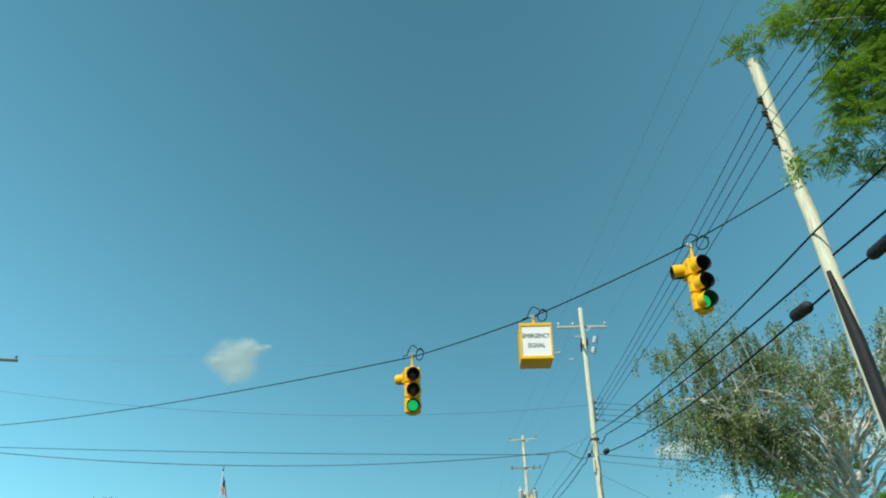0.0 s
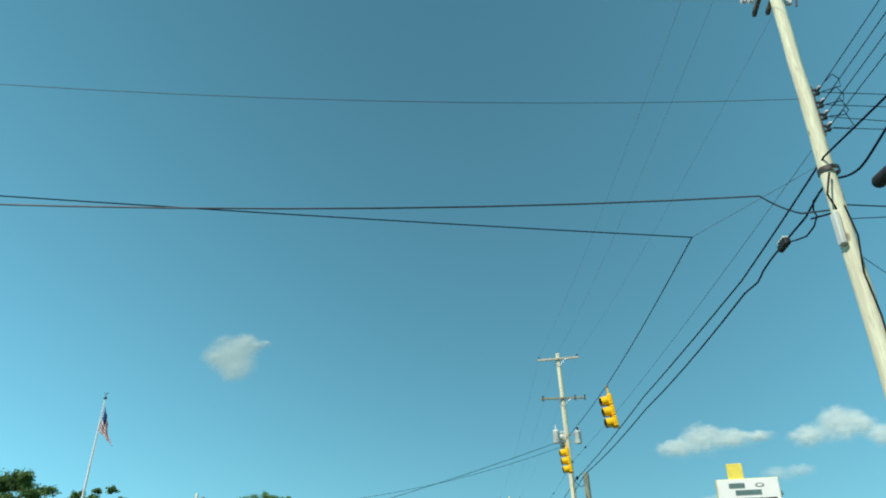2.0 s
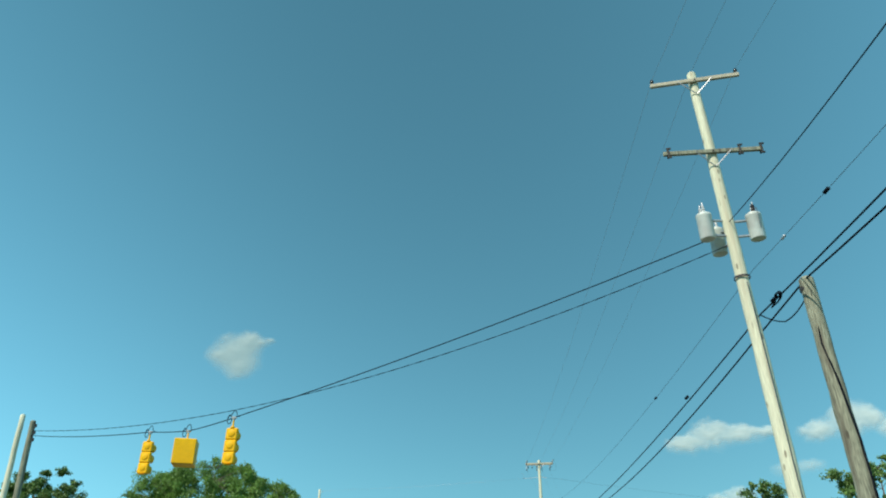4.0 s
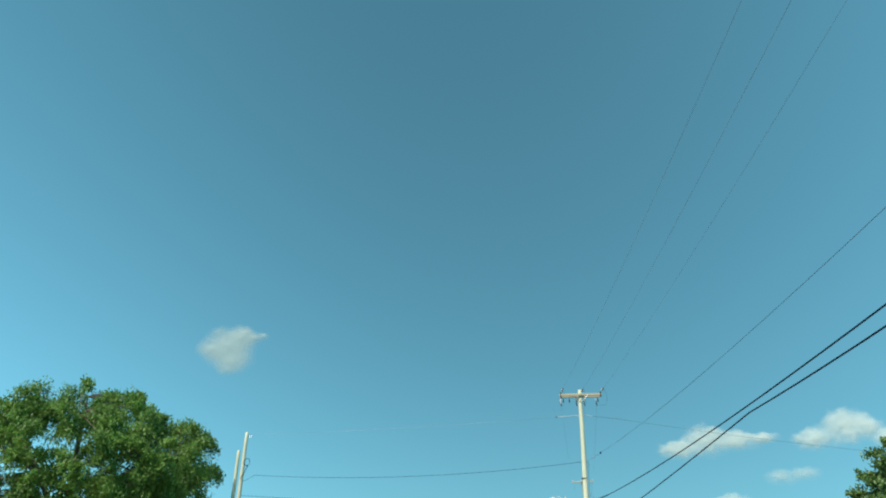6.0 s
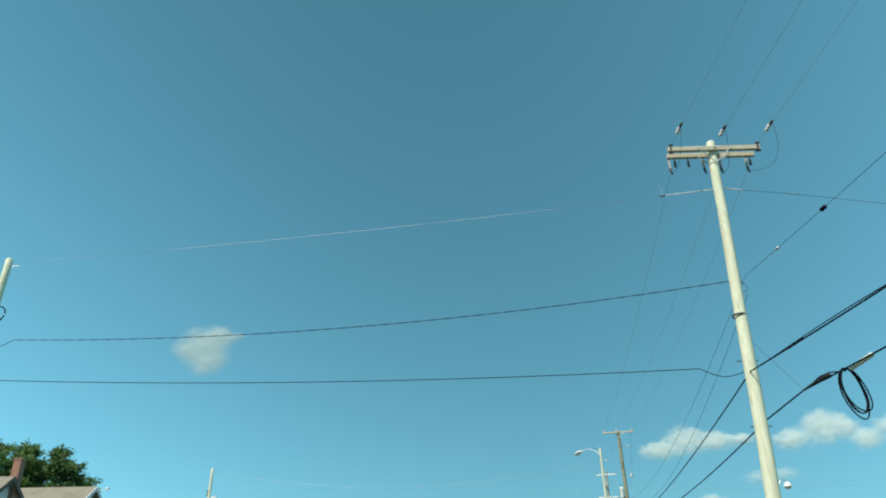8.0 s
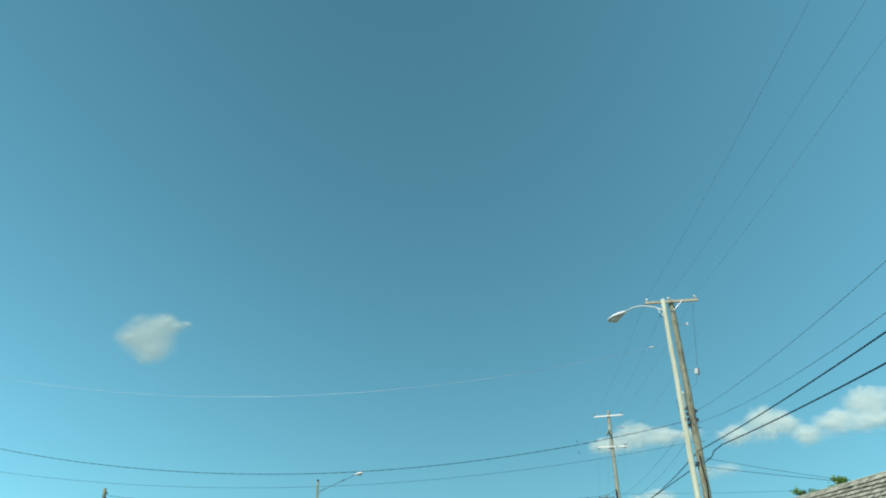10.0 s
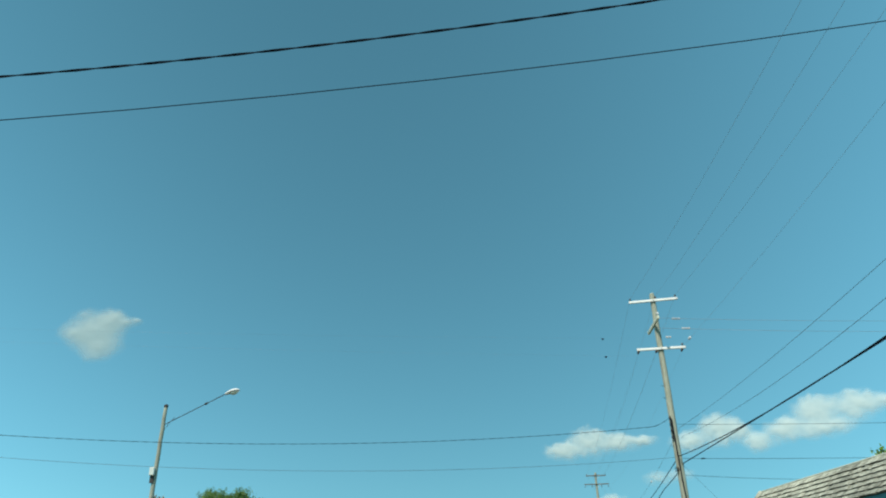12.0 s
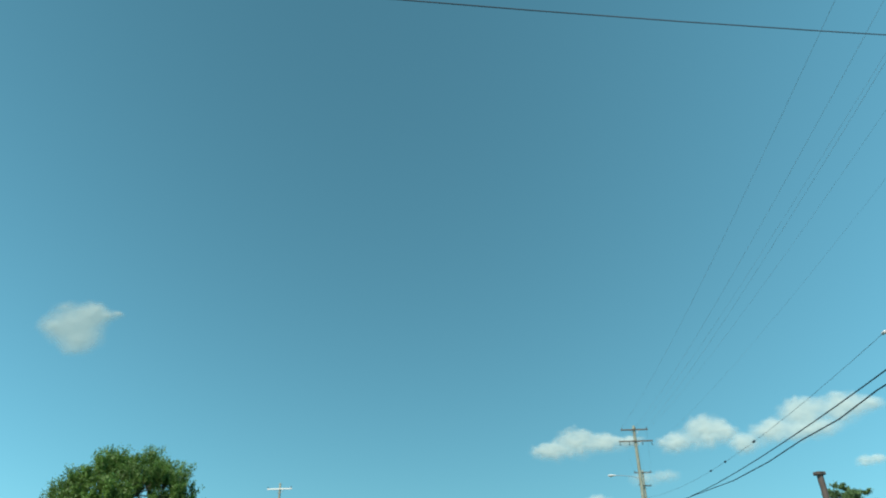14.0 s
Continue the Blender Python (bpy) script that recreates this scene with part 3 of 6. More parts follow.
tips = [(pole_1.at(z) - pole_1.base + Vector((math.cos(a), math.sin(a), 0)) * 0.15, a) for z, a in ((8.65, 3.6), (8.75, 4.6), (8.85, 5.4), (8.95, 4.2), (9.05, 5.0), (9.15, 5.8), (8.7, 5.9))]
ivy = Build()
r = random.Random(6)
for p, a in tips:
    for k in range(55):
        c = p + Vector((r.gauss(0, 0.08), r.gauss(0, 0.08), r.gauss(0, 0.09)))
        d, e = Vector((r.gauss(0, 1), r.gauss(0, 1), r.gauss(0, 1) - 0.5)).normalized() * 0.035, Vector((r.gauss(0, 1), r.gauss(0, 1), r.gauss(0, 1))) * 0.018
        ivy.add([c - d, c + e, c + d, c - e], [(0, 1, 2, 3)])
part("creeper", ivy, LOCUST_LEAF, pole_1.ob, "green creeper leaves growing on the pole", smooth=0)

pole_2 = Pole((7.34, 34.95), (7.29, 34.95, 15.02), 0.165, 0.115, POLE_WOOD, "weathered pale wooden utility pole with a crossarm and a switch rack")
arm_2 = pole_2.arm(14.08, 2.55, -2, ARM_WOOD, tilt=-0.5, front=False, fittings=[(-1.2, "pin"), (-0.45, "pin"), (1.2, "pin")])
for off, dz in ((-0.3, 0.0), (0.28, 0.0)):
    pole_2.arm(13.05, 1.9, 80, DARK_WOOD, front=off < 0, brace=False, size=(0.085, 0.11))
rack_2 = rack(pole_2, [10.06, 9.76, 9.48, 9.21], -20)
r = random.Random(9)
for k in range(4):
    p, q = rack_2[k] - pole_2.base, rack_2[k] - pole_2.base + Vector((0.32, -0.25 + 0.06 * k, -0.06))
    part("jumper", Build().tube([p + Vector((0.02, -0.3, 0.02)), p + Vector((0.16, -0.34, 0.16)), p + Vector((0.3, -0.28, 0.1 - 0.08 * k)), q, p + Vector((0.1, 0.0, 0.01))], 0.009, 5), CABLE, pole_2.ob)
    part("spool_clamp", Build().box((0.07, 0.09, 0.05), shift(*(p + Vector((0.02, -0.06, 0.06)))), 0.01), PORCELAIN, pole_2.ob)
for i in range(2):
    m = shift(0.42, -0.35 + 0.62 * i, 13.2 - 0.35 * i)
    cut = part("fuse_cutout", Build().box((0.16, 0.1, 0.38), m @ spin("Y", 18), 0.03), PORCELAIN, pole_2.ob, "grey porcelain fuse cutout")
    part("fuse_barrel", Build().rod(m @ Vector((0.12, 0, -0.22)), m @ Vector((0.2, 0, 0.2)), 0.022), DARK_IRON, cut)
part("junction_box", Build().box((0.1, 0.16, 0.64), shift(-0.19, -0.1, 7.06), 0.02), TANK, pole_2.ob, "grey metal junction box")
part("cable_riser", Build().tube([(0.03, -0.18, 3.0), (0.05, -0.17, 5.4), (-0.02, -0.16, 6.2), (0.08, -0.15, 6.9), (0.0, -0.15, 7.5)], 0.016, 8), CABLE, pole_2.ob)
part("tie_band", Build().lathe([(0.19, -0.05), (0.195, 0), (0.19, 0.05)], shift(0, 0, 8.3), 16, caps=False), DARK_IRON, pole_2.ob)

pole_3 = Pole((7.74, 66.8), (7.4, 66.85, 15.06), 0.19, 0.13, POLE_WOOD, "pale wooden utility pole with two crossarms and three transformers")
arm_3 = pole_3.arm(14.72, 2.5, -9, ARM_WOOD, tilt=1.2, fittings=[(-1.18, "dark_pin"), (1.18, "dark_pin")])
pole_3.arm(12.24, 2.7, -3, OLD_WOOD, tilt=0.3, fittings=[(-1.22, "clamp"), (0.72, "clamp"), (1.3, "clamp")])
transformer(pole_3, 9.93, 185, out=0.6, r=0.2, h=0.68, bushings=2)
transformer(pole_3, 9.74, 112, out=0.46, r=0.2, h=0.68, bushings=2)
right_tank = transformer(pole_3, 9.88, -10, out=0.6, r=0.2, h=0.68, bushings=2)
part("surge_arrester", Build().lathe([(0.03, -0.18), (0.055, -0.16), (0.04, -0.1), (0.055, -0.04), (0.04, 0.02), (0.055, 0.08), (0.02, 0.14)], shift(*(pole_3.at(10.35) - pole_3.base)) @ shift(0.62, -0.24, 0.02), 10), BLACK, right_tank, "black surge arrester on the tank")
part("tie_band", Build().lathe([(0.2, -0.03), (0.205, 0), (0.2, 0.03)], shift(-0.19, 0.03, 8.5), 16, caps=False), DARK_IRON, pole_3.ob)
part("ground_wire", Build().tube([(0.0, -0.2, 1.0), (-0.1, -0.19, 5.0), (-0.18, -0.17, 8.3)], 0.012, 5), WIRE, pole_3.ob)

stub_3 = Pole((8.13, 64.75), (8.0, 64.72, 7.52), 0.195, 0.155, OLD_WOOD, "short brown wooden stub pole carrying cables")
part("tie_band", Build().lathe([(0.162, -0.05), (0.168, 0), (0.162, 0.05)], shift(-0.13, 0, 7.3), 14, caps=False), DARK_IRON, stub_3.ob)
part("cable_riser", Build().tube([(0.08, -0.19, 1.5), (0.02, -0.19, 4.0), (-0.1, -0.18, 5.2), (-0.2, -0.12, 6.0), (-0.16, -0.15, 7.2)], 0.026, 7), CABLE, stub_3.ob)

pole_5 = Pole((8.52, 124.25), (8.89, 124.05, 13.66), 0.195, 0.13, POLE_WOOD, "pale wooden utility pole with a double crossarm")
arm_5 = pole_5.arm(13.36, 2.72, -3, ARM_WOOD, size=(0.11, 0.15), fittings=[(-1.28, "clamp"), (1.28, "clamp")])
arm_5b = pole_5.arm(13.34, 2.6, -3, ARM_WOOD, size=(0.11, 0.15), front=False, fittings=[(-1.27, "string"), (-1.1, "dark_string"), (-0.7, "dark_string"), (-0.26, "string"), (0.24, "string"), (1.02, "string"), (1.14, "dark_string")])
part("tie_band", Build().lathe([(0.185, -0.03), (0.19, 0), (0.185, 0.03)], shift(0.18, -0.1, 8.15), 16, caps=False), DARK_IRON, pole_5.ob)
for z in (6.9, 5.2):
    part("through_bolt", Build().rod((-0.12, -0.05, z), (0.42, -0.1, z), 0.014, segs=6), DARK_IRON, pole_5.ob)
part("wire_loop", Build().tube([Vector((0.34 + 0.22 * math.cos(a), -0.1 + 0.05 * math.sin(2 * a), 9.0 + 0.2 * math.sin(a))) for a in [i * 0.52 for i in range(13)]], 0.009, 5), WIRE, pole_5.ob)

pole_6 = Pole((16.75, 166.4), (16.45, 166.25, 14.1), 0.195, 0.13, OLD_WOOD, "old brown wooden utility pole with a transformer", steps=True)
arm_6 = pole_6.arm(14.0, 2.5, -12, ARM_WOOD, tilt=0.5, fittings=[(-1.15, "pin"), (-0.12, "pin"), (1.12, "pin")])
transformer(pole_6, 9.2, 172, out=0.3, r=0.165, h=0.7, bushings=0, paint=WHITE_TANK)
part("ground_wire", Build().tube([pole_6.at(z) - pole_6.base + Vector((dx, -0.1, 0)) for z, dx in ((6.3, -0.5), (5.2, -0.58), (4.0, -0.68), (2.4, -0.5), (1.0, -0.24))], 0.006, 5), THIN_WIRE, pole_6.ob)
part("transformer_lead", Build().tube([pole_6.at(z) - pole_6.base + Vector((dx, -0.16, 0)) for z, dx in ((9.55, -0.5), (9.2, -0.66), (8.7, -0.64), (8.4, -0.5), (8.36, -0.28), (8.5, -0.14))], 0.009, 5), CABLE, pole_6.ob)
part("cable_tail", Build().tube([pole_6.at(z) - pole_6.base + Vector((dx, -0.18, 0)) for z, dx in ((8.5, -0.14), (8.3, -0.34), (8.0, -0.3), (7.75, -0.12), (7.95, -0.02), (8.35, -0.2), (8.1, -0.44), (8.32, -0.5))], 0.01, 5), CABLE, pole_6.ob)
rack(pole_6, [8.85, 8.6, 8.35, 8.1], 190)
rack(pole_6, [8.7, 8.3], 300)
cut = part("fuse_cutout", Build().box((0.16, 0.1, 0.3), shift(0.37, -0.15, 10.58) @ spin("Y", 8), 0.03), PORCELAIN, pole_6.ob, "grey porcelain fuse cutout")
part("fuse_barrel", Build().rod((0.47, -0.15, 10.41), (0.49, -0.15, 10.75), 0.025), DARK_IRON, cut)
part("cutout_bracket", Build().rod((-0.25, -0.08, 10.69), (0.37, -0.15, 10.63), 0.014), STEEL, pole_6.ob)
standoff = part("standoff_rod", Build().rod((-0.31, -0.08, 12.95), (0.29, -0.12, 12.92), 0.012), STEEL, pole_6.ob)
part("pin_insulator", Build().lathe([(0.02, -0.08), (0.06, -0.06), (0.04, -0.01), (0.06, 0.04), (0.03, 0.09)], shift(0.35, -0.12, 12.92), 10), PORCELAIN, standoff)
part("through_bolt", Build().rod((-0.56, -0.1, 8.0), (0.12, -0.12, 8.0), 0.014, segs=6), DARK_IRON, pole_6.ob)
part("cable_riser", Build().tube([pole_6.at(z) - pole_6.base + Vector((dx, -0.17, 0)) for z, dx in ((1.0, 0.06), (3.4, 0.04), (4.6, -0.06), (5.6, 0.0), (6.7, -0.1))], 0.03, 8), CABLE, pole_6.ob)
part("fuse_lead", Build().tube([(0.78, -0.3, 14.15), (0.64, -0.25, 13.2), (0.56, -0.2, 12.0), (0.43, -0.18, 10.78), (0.25, -0.2, 10.0), (-0.06, -0.15, 9.75)], 0.008, 5), WIRE, pole_6.ob)

lamp_pole_6 = Pole((13.36, 159.85), (13.22, 159.8, 11.48), 0.12, 0.085, SLIM_WOOD, "slim pale wooden street lamp pole with a curved bracket", name="street_lamp", group="street lamps")
bracket_lamp(lamp_pole_6, 11.04, 118, 1.95, 0.8, droop=0.18, size=0.95, wide=1.3, power=0.9)
part("arm_stay", Build().rod((-0.14, -0.05, 11.46), (-0.6, 0.78, 11.62), 0.008, segs=5), DARK_IRON, lamp_pole_6.ob)
part("feed_loop", Build().tube([(-0.16, 0, 10.85), (-0.3, 0.12, 10.86), (-0.22, 0.1, 11.02), (-0.1, 0, 11.35)], 0.011, 5), CABLE, lamp_pole_6.ob)

pole_7 = Pole((22.22, 195.02), (22.22, 195.02, 15.5), 0.195, 0.13, GREY_WOOD, "brown wooden utility pole with two pale crossarms", steps=False)
arm_7 = pole_7.arm(15.1, 2.45, -19, PALE_ARM, tilt=0.3, fittings=[(-1.15, "dark_pin"), (0.12, "dark_pin"), (1.12, "dark_pin")], brace=False)
arm_7b = pole_7.arm(12.5, 2.4, -16, PALE_ARM, fittings=[(1.05, "dark_pin")], brace=False)
pole_7.arm(13.8, 2.45, 78, SLIM_WOOD, front=False, brace=False, fittings=[(-1.18, "pin")], size=(0.11, 0.16))
rack(pole_7, [9.0, 8.7, 8.4, 8.1], 215)
part("cable_riser", Build().tube([(-0.1, -0.2, 1.0), (-0.02, -0.22, 4.2), (-0.1, -0.2, 6.2), (-0.14, -0.18, 9.0)], 0.028, 7), CABLE, pole_7.ob)
for k, z in enumerate((10.6, 10.0, 7.7)):
    p = pole_7.at(z) - pole_7.base
    part("climbing_step", Build().rod(p, p + Vector((-0.3, -0.05, 0.02)), 0.014, segs=6), DARK_IRON, pole_7.ob)

pole_8 = Pole((39.7, 253.5), (39.7, 253.5, 15.8), 0.2, 0.13, GREY_WOOD, "weathered wooden utility pole with two crossarms far along the road")
arm_8 = pole_8.arm(15.45, 2.5, -12, DARK_WOOD, fittings=[(-1.15, "dark_pin"), (0.1, "dark_pin"), (1.15, "dark_pin")])
arm_8b = pole_8.arm(14.4, 3.1, -12, DARK_WOOD, fittings=[(-1.45, "dark_string"), (-0.6, "dark_string"), (0.6, "dark_string"), (1.45, "dark_string")])
bracket_lamp(pole_8, 11.1, 170, 2.2, 0.3, size=0.75, metal=STEEL)

pole_9 = Pole((49.4, 273.8), (49.4, 273.8, 15.15), 0.16, 0.1, GREY_WOOD, "wooden utility pole with crossarms far along the road")
arm_9 = pole_9.arm(14.9, 2.1, -12, DARK_WOOD, fittings=[(-0.95, "dark_pin"), (0.95, "dark_pin")])
pole_9.arm(13.4, 2.0, 20, DARK_WOOD, fittings=[(-0.9, "dark_pin"), (0.9, "dark_pin")])

# poles on the far side of the road
left_pole_0 = Pole((-21.0, 32.0), (-21.0, 32.0, 12.6), 0.2, 0.13, POLE_WOOD, "wooden utility pole on the far side of the road", group="poles across the road")
left_pole_0.arm(11.75, 2.6, 12, DARK_WOOD, fittings=[(-1.2, "dark_pin"), (1.2, "dark_pin")])
Pole((-18.95, 81.4), (-18.86, 81.5, 9.06), 0.15, 0.11, POLE_WOOD, "grey wooden span pole beside its twin", group="poles across the road")
left_pole_3 = Pole((-18.6, 82.0), (-18.4, 81.6, 8.8), 0.16, 0.12, OLD_WOOD, "brown wooden span pole with dark fittings", group="poles across the road")
rack(left_pole_3, [8.6, 8.3, 8.0], -20)
left_pole_5 = Pole((-13.98, 128.5), (-13.79, 128.6, 12.02), 0.16, 0.115, POLE_WOOD, "pale wooden pole with a looped service cable", group="poles across the road")
part("wire_loop", Build().tube([Vector((0.45 + 0.2 * math.cos(a), -0.1, 10.0 + 0.24 * math.sin(a))) for a in [i * 0.6 for i in range(11)]] + [Vector((0.5, -0.1, 9.7)), Vector((0.3, -0.1, 9.2)), Vector((0.1, -0.1, 8.9))], 0.022, 5), CABLE, left_pole_5.ob)
part("pole_bracket", Build().rod((0.15, 0.1, 11.75), (0.6, 0.1, 11.8), 0.016), STEEL, left_pole_5.ob)
Pole((-14.55, 129.2), (-14.39, 129.2, 10.9), 0.15, 0.11, POLE_WOOD, "grey wooden pole leaning against its taller twin", group="poles across the road")
left_pole_8 = Pole((-19.0, 174.0), (-18.9, 174.0, 12.75), 0.19, 0.12, POLE_WOOD, "wooden utility pole with a white transformer", group="poles across the road")
transformer(left_pole_8, 9.7, -20, out=0.5, r=0.3, h=1.0, paint=WHITE_TANK)
rack(left_pole_8, [10.8, 10.5], 190)
left_pole_a = Pole((-18.7, 195.8), (-18.7, 195.8, 9.65), 0.17, 0.12, OLD_WOOD, "short brown wooden pole across the road", group="poles across the road")
rack(left_pole_a, [9.3, 8.9], -10)
lamp_pole_7 = Pole((-2.83, 201.6), (-2.65, 201.55, 10.95), 0.135, 0.095, GREY_WOOD, "grey wooden street lamp pole with a pale box", name="street_lamp", group="street lamps")
bracket_lamp(lamp_pole_7, 9.95, -33.4, 3.93, 1.12, size=0.85, straight=True, wide=1.25, metal=WIRE)
bead(lamp_pole_7.ob, Vector((0.15, -0.05, 9.95)) + Vector((0.835, -0.55, 0)) * 2.75 + Vector((0, 0, 0.78)), (0.8, -0.55, 0.25), 0.06, 0.16, DARK_IRON, "arm_clamp")
part("pole_cap", Build().lathe([(0.1, -0.1), (0.11, -0.06), (0.11, 0.02), (0.05, 0.07)], shift(0.18, -0.05, 10.97), 12), DARK_IRON, lamp_pole_7.ob)
part("control_box", Build().box((0.24, 0.18, 0.4), shift(0.0, -0.22, 7.6), 0.03), TANK, lamp_pole_7.ob, "pale grey metal control box")
part("box_bracket", Build().box((0.2, 0.06, 0.7), shift(0.02, -0.16, 7.4), 0.01), DARK_IRON, lamp_pole_7.ob)
left_pole_9 = Pole((7.35, 263.0), (7.35, 263.0, 11.9), 0.16, 0.1, GREY_WOOD, "distant wooden utility pole with one crossarm", group="poles across the road")
left_pole_9.arm(11.4, 2.4, -12, PALE_ARM, fittings=[(-1.1, "dark_pin"), (1.1, "dark_pin")])
brown_post = Pole((28.6, 214.0), (28.36, 213.96, 5.2), 0.12, 0.11, RUST_POST, "dark brown painted post with a square cap beyond the shop", group="poles along the road")
part("post_cap", Build().box((0.34, 0.28, 0.12), shift(-0.24, -0.04, 5.2), 0.02), RUST_POST, brown_post.ob)

# primaries, pole to pole
P0 = [pole_0.point(arm_0, s, 0.24) for s in (-1.15, -0.4, 1.15)]
P2 = [pole_2.point(arm_2, s, 0.24) for s in (-1.2, -0.45, 1.2)]
P3 = [pole_3.point(arm_3, -1.18, 0.2), pole_3.at(15.15), pole_3.point(arm_3, 1.18, 0.2)]
P5 = [pole_5.point(arm_5, s, 0.1) for s in (-1.28, 0.02, 1.28)]
P5b = [pole_5.point(arm_5b, s, -0.54) for s in (-1.27, 0.24, 1.02)]
P6 = [pole_6.point(arm_6, s, 0.24) for s in (-1.15, -0.12, 1.12)]
P7 = [pole_7.point(arm_7, s, 0.2) for s in (-1.15, 0.12, 1.12)]
P8 = [pole_8.point(arm_8, s, 0.2) for s in (-1.15, 0.1, 1.15)]
P9 = [pole_9.point(arm_9, s, 0.2) for s in (-0.95, 0.2, 0.95)]
for k in range(3):
    w = wire([P0[k], P2[k], P3[k], P5[k]], [0.9, 0.45, 0.75], 0.0042, THIN_WIRE, "thin bare primary conductor strung between pole tops")
    d = (P3[k] - P5[k]).normalized()
    near = P5[k] + d * (0.8, 0.62, 0.8)[k] + Vector((0, 0, -0.03))
    strain_string(w, near, d, 2)
    bead(w, near + d * 0.3, d, 0.04, 0.2, DARK_IRON, "dead_end_clamp")
    bow = (0.05, 0.1, 0.42)[k]
    arc = [(near + d * 0.35).lerp(P5b[k], q) + Vector((bow * math.sin(math.pi * q), 0, -0.42 * math.sin(math.pi * q) * (0.4 + q))) for q in [n / 10 for n in range(11)]]
    part("jumper", Build().tube(arc, 0.0055, 5), WIRE, w)
    w = wire([P5b[k], P6[k], P7[k], P8[k], P9[k]], [0.6, 0.35, 0.8, 0.7], 0.0042, THIN_WIRE, "thin bare primary conductor strung between pole tops")
P7b = [pole_7.point(arm_7b, s, -0.05) for s in (-1.1, -0.2, 1.05)]
P8b = [pole_8.point(arm_8b, s, -0.45) for s in (-1.45, -0.6, 1.45)]
for k in range(3):
    w = wire([P7b[k], P8b[k]], 0.9, 0.0026, THIN_WIRE, "thin bare conductor leaving the lower crossarm")
    strain_string(w, P7b[k].lerp(P8b[k], 0.004), P8b[k] - P7b[k], 2, BROWN_PORCELAIN)

w = wire([P7b[2] + Vector((0, 0, 0.1)), pole_6.at(12.6) + Vector((1.2, 0, 0))], 0.25, 0.004, THIN_WIRE, "thin bare conductor leaving the lower crossarm")
strain_string(w, P7b[2].lerp(pole_6.at(12.6), 0.05), pole_6.at(12.6) - P7b[2], 2)

# four secondary wires, off to the side at the second pole
rack_0 = [Vector((7.1, -29, z)) for z in (10.8, 10.4, 10.05, 9.7)]
side_ends = [Vector((36.0, 33.5, 8.1)), Vector((36.0, 34.5, 8.6)), Vector((36.0, 36.5, 8.4)), Vector((36.0, 31.5, 6.4))]
for k in range(4):
    wire([rack_0[k], rack_1[k], rack_2[k]], [0.5, 0.16], 0.009, CABLE, "dark secondary wire on a spool rack")
    wire([rack_2[k], side_ends[k]], 0.25, 0.008, CABLE, "dark service wire leaving the road sideways")
wire([pole_2.at(7.3), Vector((34, 22.0, 1.9))], 0.1, 0.008, CABLE, "thin dark service drop")
wire([pole_2.at(7.6), Vector((36, 33.0, 6.4))], 0.5, 0.012, CABLE, "thin dark service drop")
guy = wire([pole_2.at(6.7), Vector((22, 43.0, 1.5))], 0.0, 0.007, WIRE, "thin steel guy wire", "guy wire", "guy wires", "guy_wire")

# telephone cables
Q = lambda pole, z, dx=0.0, dy=-0.2: pole.at(z) + Vector((dx, dy, 0))
upper = wire([(7.2, -29, 7.9), Q(pole_1, 7.42, -0.12), Q(pole_2, 8.5, -0.1), (7.6, 40, 8.3), (7.62, 50, 8.0), Q(pole_3, 7.42, 0.12), Q(pole_5, 6.56, -0.1),
              Q(pole_6, 6.92, -0.15), Q(pole_7, 7.2, -0.1), Q(pole_8, 8.3), Q(pole_9, 8.0)],
             [0.4, 0.33, 0.02, 0.03, 0.1, 0.93, 0.5, 0.5, 1.05, 0.9], 0.019, CABLE, "thick black telephone cable lashed to its strand", "cable", "telephone cables", "telephone_cable", sides=8)
span_a, span_b = Q(pole_7, 6.9, 0.1), Q(pole_8, 8.15, 0.1)
waves = [(0.03, -0.06), (0.07, -0.02), (0.12, 0.05), (0.17, -0.05), (0.22, 0.04), (0.27, -0.06), (0.33, 0.03), (0.4, -0.03), (0.5, 0.0)]
slack = [span_a.lerp(span_b, s) + Vector((0, 0, dz - 4 * 1.05 * s * (1 - s))) for s, dz in waves]
lower = wire([(7.3, -29, 7.4), Q(pole_1, 6.92, 0.06), (7.5, 33.3, 8.17), (7.5, 33.9, 8.03), (7.5, 34.3, 7.97), (7.5, 34.75, 8.07), (7.46, 35.1, 8.22), (7.5, 35.7, 8.27), (7.52, 36.4, 8.12), (7.52, 37.3, 8.08), (7.55, 38.2, 8.05), (7.55, 38.7, 7.98), (7.56, 39.1, 7.87), (7.57, 39.9, 7.93), (7.61, 50, 7.52), Vector((7.95, 64.6, 7.5)), Vector((7.95, 67.4, 7.2)), (8.95, 99, 6.27), (9.95, 116, 5.98), (9.97, 122.6, 6.08), (9.97, 124.2, 6.11), (9.98, 126.5, 5.9),
              (16.25, 163.3, 6.68), (16.5, 164.7, 6.66), (16.59, 165.2, 6.51), (16.7, 165.9, 6.47), (16.9, 167.4, 6.52), span_a, *slack, span_b, Q(pole_9, 7.6)],
             [0.4, 0.22, 0.0, 0.01, 0.02, 0.0, -0.02, 0.0, 0.0, 0.0, 0.0, 0.01, 0.0, 0.1, 0.12, 0.0, 0.45, 0.03, 0.0, 0.0, 0.0, 0.45, 0.0, 0.02, 0.0, 0.0, 0.03, 0.1, *[0.0] * 9, 0.26, 0.9], 0.021, CABLE, "thick black telephone cable with splices", "cable", "telephone cables", "telephone_cable", sides=8)
